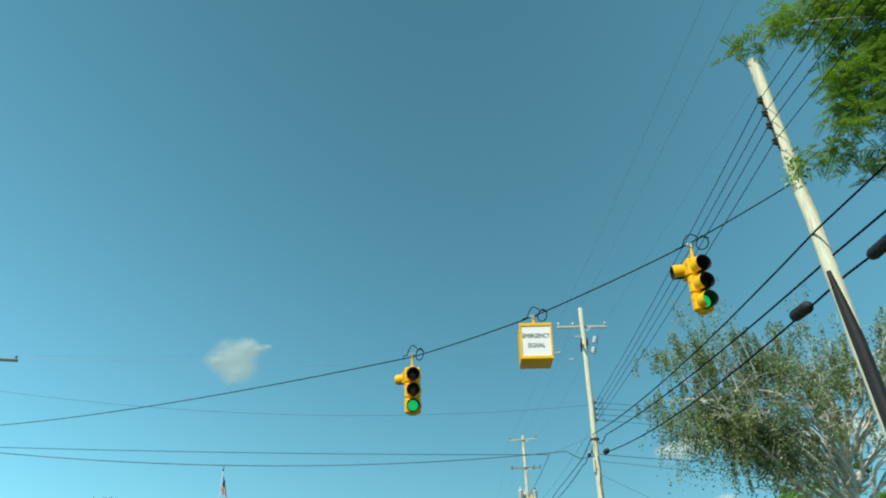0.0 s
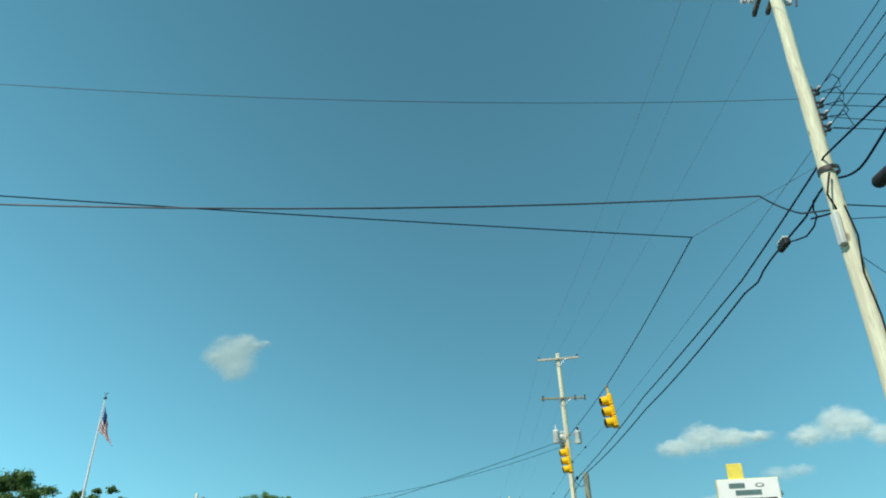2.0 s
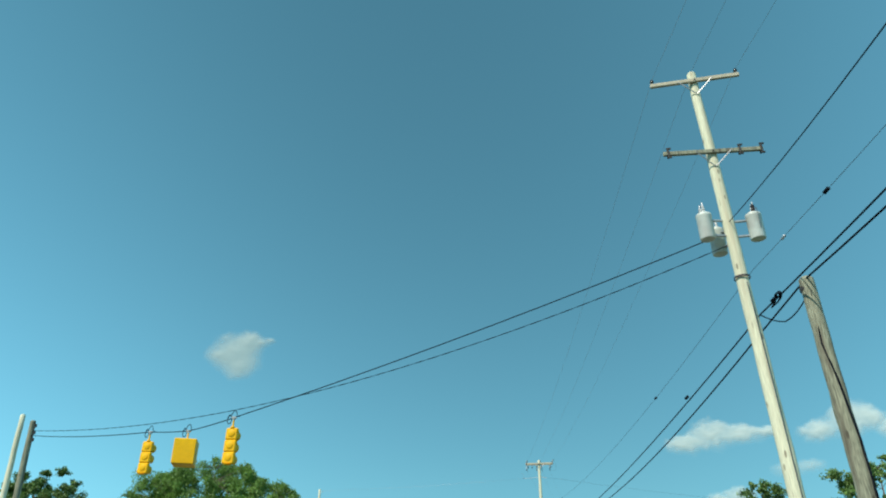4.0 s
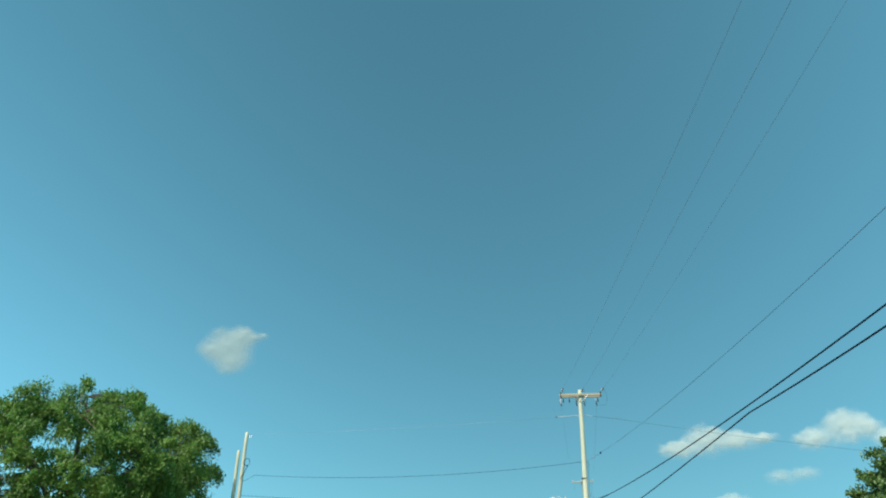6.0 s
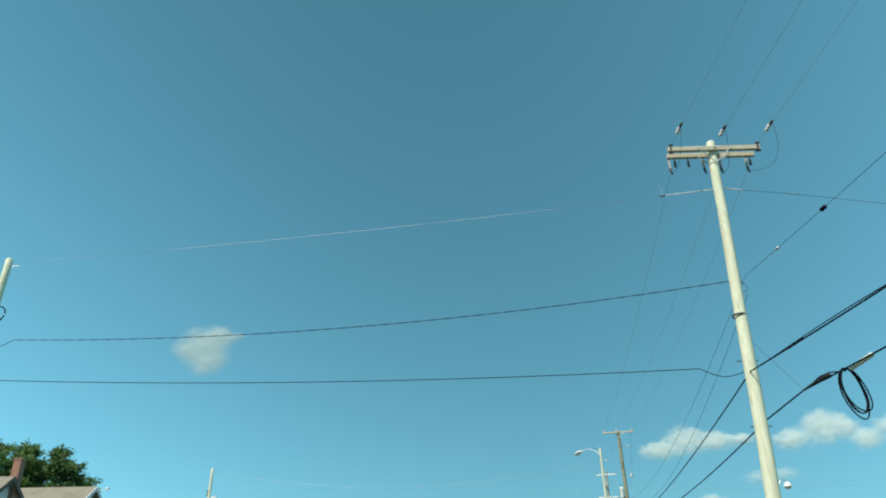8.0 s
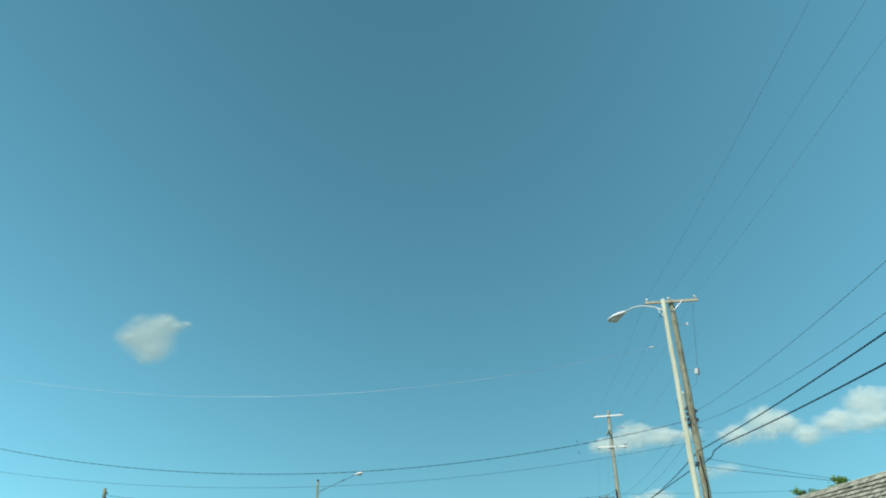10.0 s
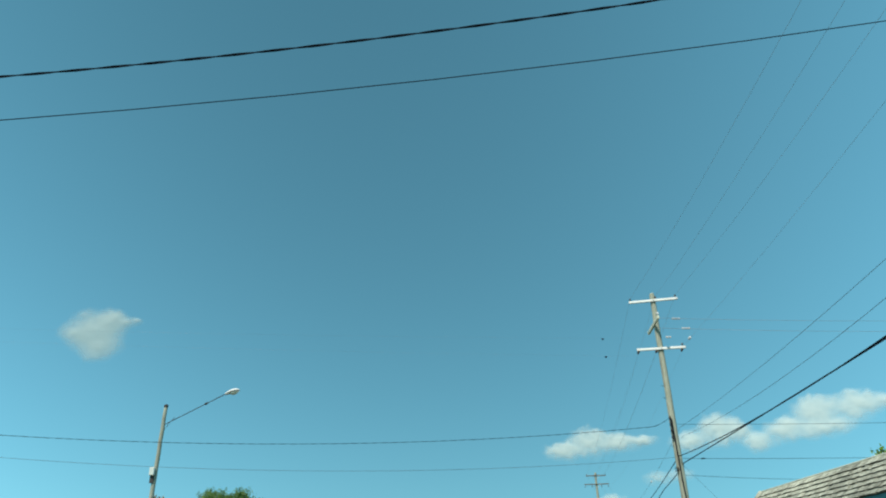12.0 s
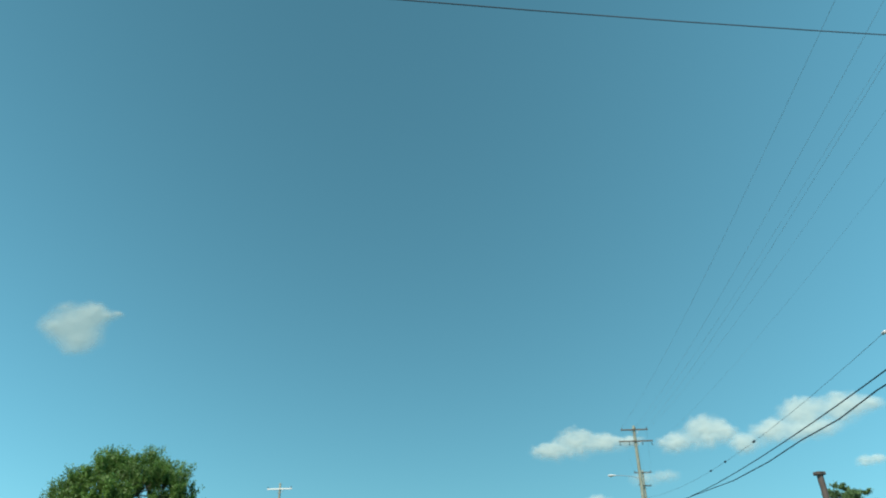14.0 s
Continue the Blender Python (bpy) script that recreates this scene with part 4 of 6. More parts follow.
third = wire([(7.4, -29, 6.9), Q(pole_1, 6.47, 0.1, -0.24), Q(pole_2, 7.48, 0.25, -1.2)], [0.4, 0.4], 0.022, CABLE, "thick black trunk cable with splice closures", "cable", "telephone cables", "telephone_cable", sides=8)


def closure(parent, at, along, r=0.11, length=0.62):
    """A ribbed splice closure hung on the cable."""
    a, d = Vector(at), Vector(along).normalized()
    m = shift(*a) @ d.to_track_quat("Z", "Y").to_matrix().to_4x4()
    h = length / 2
    part("splice_closure", Build().lathe([(0.03, -h), (r * 0.8, -h * 0.86), (r, -h * 0.7), (r, -h * 0.2), (r * 0.92, -h * 0.15), (r, -h * 0.1), (r, h * 0.7), (r * 0.8, h * 0.86), (0.03, h)], m, 12), BLACK, parent)


ab = Q(pole_2, 7.48, 0.25, -1.2) - Q(pole_1, 6.47, 0.1, -0.24)
closure(third, Q(pole_1, 6.47, 0.1, -0.24) + ab * 0.085 + Vector((0, 0, -0.06)), ab, 0.125, 0.78)
closure(third, Q(pole_1, 6.44, 0.1, -0.24) - Vector((0, 1.15, -0.02)), (0, 1, -0.02), 0.11, 0.8)
closure(third, Vector((7.56, 33.85, 7.52)), ab, 0.12, 0.62)
box = part("terminal_box", Build().box((0.13, 0.42, 0.17), shift(7.46, 37.35, 7.98) @ spin("X", -4), 0.03), BLACK, lower, "dark cable terminal box with a pale lid")
part("lid", Build().box((0.15, 0.3, 0.05), shift(7.46, 37.35, 8.09) @ spin("X", -4), 0.015), TANK, box)
part("cable_tail", Build().tube([(7.48, 35.6, 8.26), (7.5, 35.95, 8.24), (7.5, 36.03, 8.08), (7.5, 35.97, 7.92), (7.5, 36.15, 7.79), (7.5, 36.5, 7.75), (7.48, 36.9, 7.86), (7.46, 37.2, 7.97)], 0.017, 6), CABLE, lower)
bead(lower, (7.63, 65.6, 7.42), (0, 1, 0), 0.05, 0.3, CABLE)


def hanging_coil(top, across, lean):
    """Loops of slack cable tied at one point, each of its own size and slant."""
    b = Build()
    a1 = Vector(across).normalized()
    rng = random.Random(4)
    for k in range(4):
        rr, wide = rng.uniform(0.5, 0.62), rng.uniform(0.21, 0.28)
        slant = lean * rng.uniform(0.75, 1.3)
        c = Vector(top) + Vector((0, 0.03 * (k - 1.5), -rr)) + a1 * (slant + rng.uniform(-0.02, 0.05))
        b.tube([c + a1 * (math.cos(a) * wide - math.sin(a) * slant) + Vector((0, 0.03 * math.sin(a * 2 + k), math.sin(a) * rr)) for a in [i * math.pi / 14 for i in range(28)]], 0.017, 6, closed=True)
    b.rod(Vector(top) - a1 * 0.05, Vector(top) + a1 * 0.04 + Vector((0, 0, -0.05)), 0.035, segs=7)
    return tagged(part("cable_coil", b, CABLE), "slack black cable coiled below the line", "cable coil", "cable coils")


hanging_coil((9.95, 122.2, 6.08), (1.0, -0.25, 0), 0.08)
part("terminal_box", Build().box((0.13, 0.95, 0.1), shift(10.03, 121.6, 6.06) @ spin("X", -3), 0.04), TANK, lower, "pale grey cable terminal box")
splice = part("splice_closure", Build().tube([(9.97, 124.25, 6.11), (9.97, 123.9, 6.12), (9.98, 123.5, 6.14), (9.99, 123.1, 6.14), (9.99, 122.9, 6.12), (9.99, 122.84, 6.11)], [0.022, 0.035, 0.05, 0.065, 0.055, 0.03], 10), BLACK, lower, "black wedge-shaped splice closure")
part("cable_tail", Build().tube([(9.98, 123.9, 6.13), (10.02, 123.4, 6.24), (10.01, 122.9, 6.2), (9.98, 122.5, 6.1)], 0.016, 6), CABLE, splice)
wire([Q(pole_5, 7.3, 0.1), (9.97, 124.2, 6.15)], 0.0, 0.004, WIRE, "thin steel tether to the pole", "span wire", "span wires", "span_wire")
a, c = Q(pole_3, 7.42, 0.12), Q(pole_5, 6.56, -0.1)
part("slack_strand", Build().tube([a.lerp(c, q) + Vector((0, 0, 0.06 * math.sin(math.pi * (q - 0.86) / 0.14) ** 2 - 4 * 0.93 * q * (1 - q))) for q in [0.86 + 0.01 * n for n in range(15)]], 0.012, 5), CABLE, upper)
b = Build()
for k in range(4):
    b.tube([Vector((7.64 + 0.02 * k, 65.6, 7.38)) + Vector((0.09 * math.cos(a) + 0.03 * math.sin(a * 2), 0.42 * math.cos(a), 0.08 * math.sin(a) + 0.015 * k)) for a in [i * math.pi / 10 for i in range(20)]], 0.013, 5, closed=True)
tagged(part("cable_coil", b, CABLE), "flat coil of slack black cable at the line", "cable coil", "cable coils")
wire([Q(pole_3, 7.42, 0.12), (7.95, 66.0, 7.0), (8.0, 64.7, 7.25)], [0.05, 0.1], 0.016, CABLE, "sagging black jumper between pole and stub", "cable", "telephone cables", "telephone_cable")
bead(upper, (7.68, 73.0, 7.0), (0.02, 1, -0.03), 0.05, 0.25, CABLE)
bead(upper, (8.57, 121.5, 6.46), (0.02, 1, 0.035), 0.032, 0.9, CABLE)
b = Build().tube([Q(pole_2, 8.15, -0.1), Q(pole_2, 7.7, -0.25), Q(pole_2, 7.45, -0.1, -0.1), Q(pole_2, 7.6, 0.1, 0.3), Q(pole_2, 7.85, 0.05, 1.0)], 0.018, 6)
part("cable_tail", b, CABLE, lower)
b = Build()
for k in range(5):
    b.tube([Q(pole_6, 6.52, -0.52, -0.1) + Vector((0.06 * k, 0, 0)), Q(pole_6, 6.3 - 0.04 * (k % 3), -0.56 + 0.06 * k, -0.12), Q(pole_6, 6.48, -0.2 + 0.04 * k, -0.1)], 0.014, 5)
part("cable_tail", b, CABLE, lower)
b = Build()
for k in range(3):
    b.tube([Q(pole_7, 6.75, -0.3, -0.1) + Vector((0.05 * k, 0, 0)), Q(pole_7, 6.5, -0.34 + 0.05 * k, -0.12), Q(pole_7, 6.72, -0.14 + 0.05 * k, -0.1)], 0.014, 5)
part("cable_tail", b, CABLE, lower)

# neutral with its beads
neutral = wire([Q(pole_2, 9.1, 0.1), Q(pole_3, 8.62, 0.22), Q(pole_5, 9.2, 0.2), Q(pole_6, 8.72, 0.2), Q(pole_7, 8.55, 0.2), Q(pole_8, 9.4), Q(pole_9, 9.0)],
                [0.3, 0.98, 1.1, 0.38, 1.45, 1.0], 0.0065, WIRE, "thin neutral wire with splice sleeves", group="overhead wires")
wire([Q(pole_5, 8.7, 0.2), Q(pole_6, 8.2, 0.2), Q(pole_7, 8.1, 0.2)], [1.6, 0.7], 0.0065, WIRE, "thin street light wire between poles", group="overhead wires")
for a, s, mat, r in ((Q(pole_3, 8.62, 0.22), -0.127, CABLE, 0.045), (Q(pole_3, 8.62, 0.22), -0.06, BRIGHT_WIRE, 0.035)):
    p = a.lerp(Q(pole_2, 9.1, 0.1), -s) - Vector((0, 0, 4 * 0.3 * -s * (1 + s)))
    bead(neutral, p, (0, 1, -0.02), r, 0.2, mat)
for s, mat, r in ((0.19, CABLE, 0.045), (0.965, BRIGHT_WIRE, 0.035), (0.925, CABLE, 0.05)):
    p = Q(pole_3, 8.62, 0.22).lerp(Q(pole_5, 9.2, 0.2), s) - Vector((0, 0, 4 * 0.98 * s * (1 - s)))
    bead(neutral, p, (0, 1, 0.05), r, 0.18, mat)
for s, mat in ((0.2, PORCELAIN), (0.425, CABLE), (0.515, CABLE), (0.57, CABLE)):
    p = Q(pole_7, 8.55, 0.2).lerp(Q(pole_8, 9.4), s) - Vector((0, 0, 4 * 1.45 * s * (1 - s)))
    bead(neutral, p, (0.3, 1, 0), 0.05, 0.2, mat)

# wires across the road
L0 = left_pole_0
wire([pole_2.at(9.96), L0.at(10.42)], 0.84, 0.006, WIRE, "thin wire crossing high over the road")
wire([pole_2.at(7.55) + Vector((0, 0.1, 0)), Vector((6.6, 34.9, 7.4)), Vector((5.9, 34.85, 7.74)), L0.at(7.7)], [0.0, 0.05, 0.69], 0.016, WIRE, "thick grey cable crossing over the road", "cable", "overhead wires")
BULL = Vector((5.36, 36.9, 7.97))
wire([BULL, L0.at(7.83)], 0.11, 0.012, CABLE, "dark steel span wire across the road", "span wire", "span wires", "span_wire")
wire([BULL, pole_2.at(8.5)], 0.0, 0.005, WIRE, "thin steel tether to the pole", "span wire", "span wires", "span_wire")
pale_5 = wire([pole_5.at(12.08), Vector((7.28, 124.4, 12.03)), left_pole_5.at(11.9)], [0.0, 0.14], 0.004, BRIGHT_WIRE, "pale bare wire crossing high over the road")
part("insulator_rod", Build().rod((8.74, 124.08, 12.07), (7.34, 124.38, 12.03), 0.017, segs=8), PORCELAIN, pale_5, "long pale fibreglass strain rod")
part("rod_end", Build().rod((7.36, 124.38, 12.03), (7.22, 124.4, 12.02), 0.024, segs=8), DARK_IRON, pale_5)
part("wire_tail", Build().tube([(7.28, 124.4, 12.04), (7.3, 124.4, 12.2), (7.24, 124.4, 12.4), (7.08, 124.4, 12.56)], 0.007, 5), BRIGHT_WIRE, pale_5)
side_5 = wire([pole_5.at(12.1), Vector((9.5, 124.0, 11.99)), Vector((11.11, 123.9, 11.78)), Vector((36, 122.0, 8.3))], [0.0, 0.0, 0.25], 0.0065, WIRE, "thin wire leaving the road sideways")
part("insulator_rod", Build().rod((9.02, 124.02, 12.07), (9.5, 124.0, 11.99), 0.018, segs=8), PORCELAIN, side_5, "pale fibreglass strain rod")
part("wire_grip", Build().rod((10.76, 123.92, 11.825), (11.13, 123.9, 11.775), 0.014, segs=6), BRIGHT_WIRE, side_5)
wire([pole_5.at(9.16) + Vector((-0.1, 0, 0)), left_pole_5.at(9.0) + Vector((0.9, 0, 0.16))], 0.48, 0.0065, CABLE, "twisted black service cable across the road", "cable", "overhead wires", twist=0.9)
wire([left_pole_5.at(8.75), left_pole_5.at(9.0) + Vector((0.9, 0, 0.16))], 0.05, 0.01, CABLE, "short black cable tail at the pole", "cable", "overhead wires")
wire([pole_5.at(6.7), Vector((8.1, 124.45, 6.56)), Vector((7.55, 124.6, 6.83)), left_pole_5.at(7.85)], [0.05, 0.03, 0.22], 0.0105, CABLE, "dark cable crossing over the road", "cable", "overhead wires")
L8 = left_pole_8
wire([pole_6.at(8.32) + Vector((-0.2, 0, 0)), L8.at(9.13)], 2.02, 0.0078, CABLE, "twisted black service cable across the road", "cable", "overhead wires", twist=0.9)
wire([pole_6.at(7.4), L8.at(7.9)], 1.54, 0.006, CABLE, "dark wire crossing over the road", "cable", "overhead wires")
pale = wire([pole_6.at(12.06), L8.at(12.57)], 1.9, 0.0045, BRIGHT_WIRE, "pale bare wire crossing high over the road")
bead(pale, pole_6.at(12.06).lerp(L8.at(12.57), 0.035) - Vector((0, 0, 0.25)), (-1, 0.3, 0), 0.04, 0.22, PORCELAIN, "strain_insulator")
LA = left_pole_a
wire([pole_7.at(9.0) + Vector((-0.2, 0, 0)), Vector((21.3, 195.1, 8.65)), LA.at(9.15)], [0.02, 1.08], 0.007, CABLE, "twisted black service cable across the road", "cable", "overhead wires", twist=0.9)
wire([pole_7.at(7.21), LA.at(8.44)], 1.11, 0.007, WIRE, "dark wire crossing over the road", "cable", "overhead wires")
wire([pole_7.at(8.75), Vector((60, 189.5, 9.3))], 0.4, 0.009, CABLE, "dark service wire leaving the road sideways", "cable", "overhead wires")
service = wire([pole_7.at(7.15), Vector((60, 189.5, 7.6))], 0.4, 0.009, CABLE, "dark service wire leaving the road sideways", "cable", "overhead wires")
bead(service, pole_7.at(7.15).lerp(Vector((60, 189.5, 7.6)), 0.03) - Vector((0, 0, 0.045)), (1, -0.14, 0), 0.035, 0.2, CABLE)
wire([pole_7.at(7.0), Vector((32.4, 200.3, 0.0))], 0.0, 0.0045, WIRE, "thin steel guy wire", "guy wire", "guy wires", "guy_wire")
wire([pole_7.at(6.4), Vector((58, 204.5, 9.0))], 0.7, 0.008, CABLE, "thin dark service wire leaving the road sideways", "cable", "overhead wires")
wire([pole_6.at(6.7), Vector((44, 175, 6.2))], 0.6, 0.008, CABLE, "thin dark service wire leaving the road sideways", "cable", "overhead wires")
wire([pole_6.at(6.3), Vector((44, 172, 5.4))], 0.3, 0.010, CABLE, "dark service wire leaving the road sideways", "cable", "overhead wires")
pins = wire([pole_7.at(14.2), Vector((60, 188, 13.6))], 0.5, 0.007, BRIGHT_WIRE, "pale bare wire leaving the pole sideways")
strain_string(pins, pole_7.at(14.2) + Vector((0.9, -0.1, -0.05)), (1, -0.1, 0), 3)
pins = wire([pole_7.at(13.65), Vector((60, 188, 13.0))], 0.5, 0.007, BRIGHT_WIRE, "pale bare wire leaving the pole sideways")
strain_string(pins, pole_7.at(13.65) + Vector((1.3, -0.2, -0.05)), (1, -0.1, 0), 3)
strain_string(pins, pole_7.at(13.1) + Vector((0.35, -0.2, 0)), (1, -0.1, 0), 2)
dots = wire([pole_7.at(13.1), LA.at(10.2) + Vector((-10, 0, 3))], 0.3, 0.0014, THIN_WIRE, "very thin bare wire across the road")
bead(dots, (19.25, 195.1, 13.0), (1, 0, 0), 0.04, 0.12, CABLE)
dots = wire([pole_7.at(12.15), LA.at(9.8) + Vector((-10, 0, 3))], 0.3, 0.0014, THIN_WIRE, "very thin bare wire across the road")
bead(dots, (19.3, 195.1, 12.07), (1, 0, 0), 0.04, 0.12, CABLE)
for at, z in ((Vector((6.85, 34.6, 13.36)), 13.42), (Vector((5.78, 34.6, 12.54)), 12.9), (Vector((6.42, 34.6, 12.18)), 12.25)):
    w = wire([pole_2.at(z), at, L0.at(12.0)], [0.0, 0.4], 0.0025, THIN_WIRE, "very thin bare wire across the road")
    strain_string(w, at, (1, 0, 0.06), 2)


# ---- traffic signals ----
def signal_section(parent, z, lens_mat, m=Matrix()):
    """One lamp section facing local -y: housing, door rim, visor and lens."""
    mm = m @ shift(0, 0, z)
    b = Build().box((0.37, 0.14, 0.346), mm @ shift(0, -0.025, 0), 0.03)
    b.lathe([(0.10, -0.01), (0.105, 0.02), (0.05, 0.035)], mm @ shift(0, 0.045, 0.02) @ spin("X", -90), 14)
    sec = part("lamp_section", b, YELLOW, parent)
    part("door_hinge", Build().box((0.018, 0.05, 0.12), mm @ shift(0.19, -0.05, 0), 0.008), YELLOW, sec)
    part("door_latch", Build().box((0.018, 0.05, 0.06), mm @ shift(-0.19, -0.05, 0.06), 0.008), YELLOW, sec)
    # tunnel visor, cut away below
    vis, segs, r = Build(), 20, 0.152
    outer, inner = [], []
    for k in range(segs + 1):
        a = radians(-66 + 312 * k / segs)
        length = 0.24 - 0.02 * max(0.0, -math.sin(a))
        for rr, dst in ((r, outer), (r - 0.005, inner)):
            dst.append((mm @ Vector((rr * math.cos(a), -0.09, rr * math.sin(a))), mm @ Vector((rr * math.cos(a), -0.09 - length, rr * math.sin(a) - 0.02))))
    vs = [p for q in outer for p in q]
    vis.add(vs, [(2 * k, 2 * k + 1, 2 * k + 3, 2 * k + 2) for k in range(segs)], 0)
    vs = [p for q in inner for p in q]
    vis.add(vs, [(2 * k, 2 * k + 2, 2 * k + 3, 2 * k + 1) for k in range(segs)], 1)
    vs = [p for q, w in zip(outer, inner) for p in (q[1], w[1])]
    vis.add(vs, [(2 * k, 2 * k + 1, 2 * k + 3, 2 * k + 2) for k in range(segs)], 1)
    part("visor", vis, [YELLOW, BLACK], sec)
    part("lens_ring", Build().lathe([(0.153, 0.0), (0.15, 0.006), (0.122, 0.008), (0.118, 0.0)], mm @ shift(0, -0.096, 0) @ spin("X", 90), 18, caps=False), BLACK, sec)
    part("lens", Build().lathe([(0.124, 0.0), (0.12, 0.006), (0.08, 0.02), (0.02, 0.027)], mm @ shift(0, -0.097, 0) @ spin("X", 90), 18), lens_mat, sec)
    return sec


def hanger(parent, z, hang=0.22):
    b = Build().lathe([(0.075, 0), (0.07, 0.03), (0.03, 0.05), (0.025, hang)], shift(0, 0, z), 10)
    part("hanger", b, YELLOW, parent)
    c = Build().box((0.16, 0.05, 0.06), shift(0, 0, z + hang), 0.012).box((0.05, 0.09, 0.10), shift(0, 0, z + hang - 0.03), 0.012)
    part("span_clamp", c, STEEL, parent)


def eased(points, n=5):
    """A rounder line through the same points."""
    p = [Vector(q) for q in points]
    out = []
    for i in range(len(p) - 1):
        a, b, c, d = p[max(i - 1, 0)], p[i], p[i + 1], p[min(i + 2, len(p) - 1)]
        for k in range(n):
            t = k / n
            out.append(0.5 * (2 * b + (c - a) * t + (2 * a - 5 * b + 4 * c - d) * t * t + (3 * b - a - 3 * c + d) * t ** 3))
    return out + [p[-1]]


def feed_loop(parent, z, along):
    """The slack of signal cable above a hanger: an arch over the clamp and a round loop beside it."""
    d = Vector((math.cos(radians(along)), math.sin(radians(along)), 0))
    pts = [d * -0.3 + Vector((0, 0, z)), d * -0.17 + Vector((0, 0, z + 0.02)), d * -0.11 + Vector((0, 0, z + 0.12)), d * -0.04 + Vector((0, 0, z + 0.2)),
           d * 0.04 + Vector((0, 0, z + 0.21)), d * 0.11 + Vector((0, 0, z + 0.16))]
    for i in range(15):
        a = math.pi * 0.62 - i * 2 * math.pi / 14
        pts.append(d * (0.23 + 0.115 * math.cos(a)) + Vector((0, 0.015 * i / 14, z - 0.04 + 0.125 * math.sin(a))))
    pts += [d * 0.26 + Vector((0, 0.02, z + 0.115)), d * 0.36 + Vector((0, 0, z + 0.02))]
    part("cable_loop", Build().tube(eased(pts, 3), 0.011, 6), CABLE, parent)


def traffic_signal(at, turn, lit, label, lean=0.0, side_head=None, along=0.0, side_drop=0.12, side_out=0.30, side_size=1.0, size=1.0, side_back=0.0, tip=0.0, loops=True):
    """Hangs by its clamp, which is the origin."""
    ob = thing("traffic_signal", shift(*at) @ spin("Z", turn) @ spin("Y", lean) @ spin("X", tip) @ Matrix.Scale(size, 4), label, "traffic signal", "hanging traffic signals")
    top = -0.31
    hanger(ob, top, -top)
    if loops:
        feed_loop(ob, 0.0, along - turn)
    for k, dark in enumerate((RED_LENS, AMBER_LENS, GREEN_LENS if lit else DARK_LENS)):
        signal_section(ob, top - 0.18 - k * 0.352, dark)
    part("drain_plate", Build().lathe([(0.06, -0.03), (0.1, -0.022), (0.115, 0.0)], shift(0, 0, top - 0.18 - 2.5 * 0.352), 8), YELLOW, ob)
    if side_head is not None:
        m = shift(0, side_back, 0) @ spin("Z", side_head) @ shift(0, -side_out, top - 0.18 - side_drop) @ Matrix.Scale(side_size, 4)
        signal_section(ob, 0.0, DARK_LENS, m)
        to = m @ Vector((0, 0.02, 0))
        for dz in (0.2, -0.2):
            part("side_bracket", Build().tube([(0, 0.03, to.z + dz * side_size), (to.x * 0.6, to.y * 0.8, to.z + dz * side_size), (to.x, to.y, to.z + dz * side_size * 0.8)], 0.032, 8), YELLOW, ob)
    return ob


def letters(text, size, m, mat, parent, name="lettering", depth=0.003, squeeze=1.0):
    cu = bpy.data.curves.new(name, "FONT")
    cu.body, cu.size, cu.extrude = text, size, depth
    cu.align_x, cu.align_y = "CENTER", "CENTER"
    tmp = new("tmp_text", cu)
    me = bpy.data.meshes.new_from_object(tmp)
    bpy.data.objects.remove(tmp)
    me.materials.clear()
    me.materials.append(mat)
    ob = new(name, me)
    ob.parent = parent
    ob.matrix_basis = m @ spin("X", 90) @ Matrix.Diagonal((squeeze, 1, 1, 1))
    return ob


def emergency_box(at, turn, label, along, lean=0.0):
    """A yellow illuminated-sign box with a white face towards local -y."""
    ob = thing("signal_sign_box", shift(*at) @ spin("Z", turn) @ spin("Y", lean), label, "hanging sign", "hanging sign boxes")
    hanger(ob, -0.30, 0.30)
    feed_loop(ob, 0.0, along - turn)
    w, d, h, top = 0.68, 0.72, 0.78, -0.30
    part("housing", Build().box((w, d, h), shift(0, 0, top - h / 2), 0.02), YELLOW, ob)
    rim = Build()
    for dx, sx, dz, sz in ((0, w + 0.01, top - 0.03, 0.07), (0, w + 0.01, top - h + 0.03, 0.07)):
        rim.box((sx, 0.035, sz), shift(dx, -d / 2 - 0.014, dz), 0.008)
    for dx in (-w / 2 + 0.02, w / 2 - 0.02):
        rim.box((0.04, 0.034, h - 0.14), shift(dx, -d / 2 - 0.013, top - h / 2), 0.006)
    part("face_rim", rim, YELLOW, ob)
    face = part("sign_face", Build().box((w - 0.075, 0.012, h - 0.13), shift(0, -d / 2 - 0.008, top - h / 2)), SIGN_WHITE, ob)
    letters("EMERGENCY", 0.135, shift(0, -d / 2 - 0.018, top - h * 0.36), LETTER, face, squeeze=0.74)
    letters("SIGNAL", 0.135, shift(0, -d / 2 - 0.018, top - h * 0.63), LETTER, face, squeeze=0.8)
    return ob


S1, BX, S2 = Vector((-0.69, 17.1, 6.81)), Vector((2.03, 14.75, 6.93)), Vector((4.89, 12.68, 7.6))
wire([left_pole_0.at(8.65), S1, BX, S2, pole_1.at(8.67)], [0.26, 0.03, 0.03, 0.02], 0.0135, CABLE, "dark steel span wire carrying signals over the road", "span wire", "span wires", "span_wire")
traffic_signal(S1 + Vector((-0.03, 0, 0.055)), 5, True, "yellow traffic signal showing green, hung from a span wire", lean=-1.0, side_head=-112, along=-40, side_drop=0.03, side_out=0.13, side_size=0.8, size=1.06, side_back=0.2, tip=5)
emergency_box(BX, -3, "yellow box sign with a white lettered face on a span wire", -40, lean=0.5)
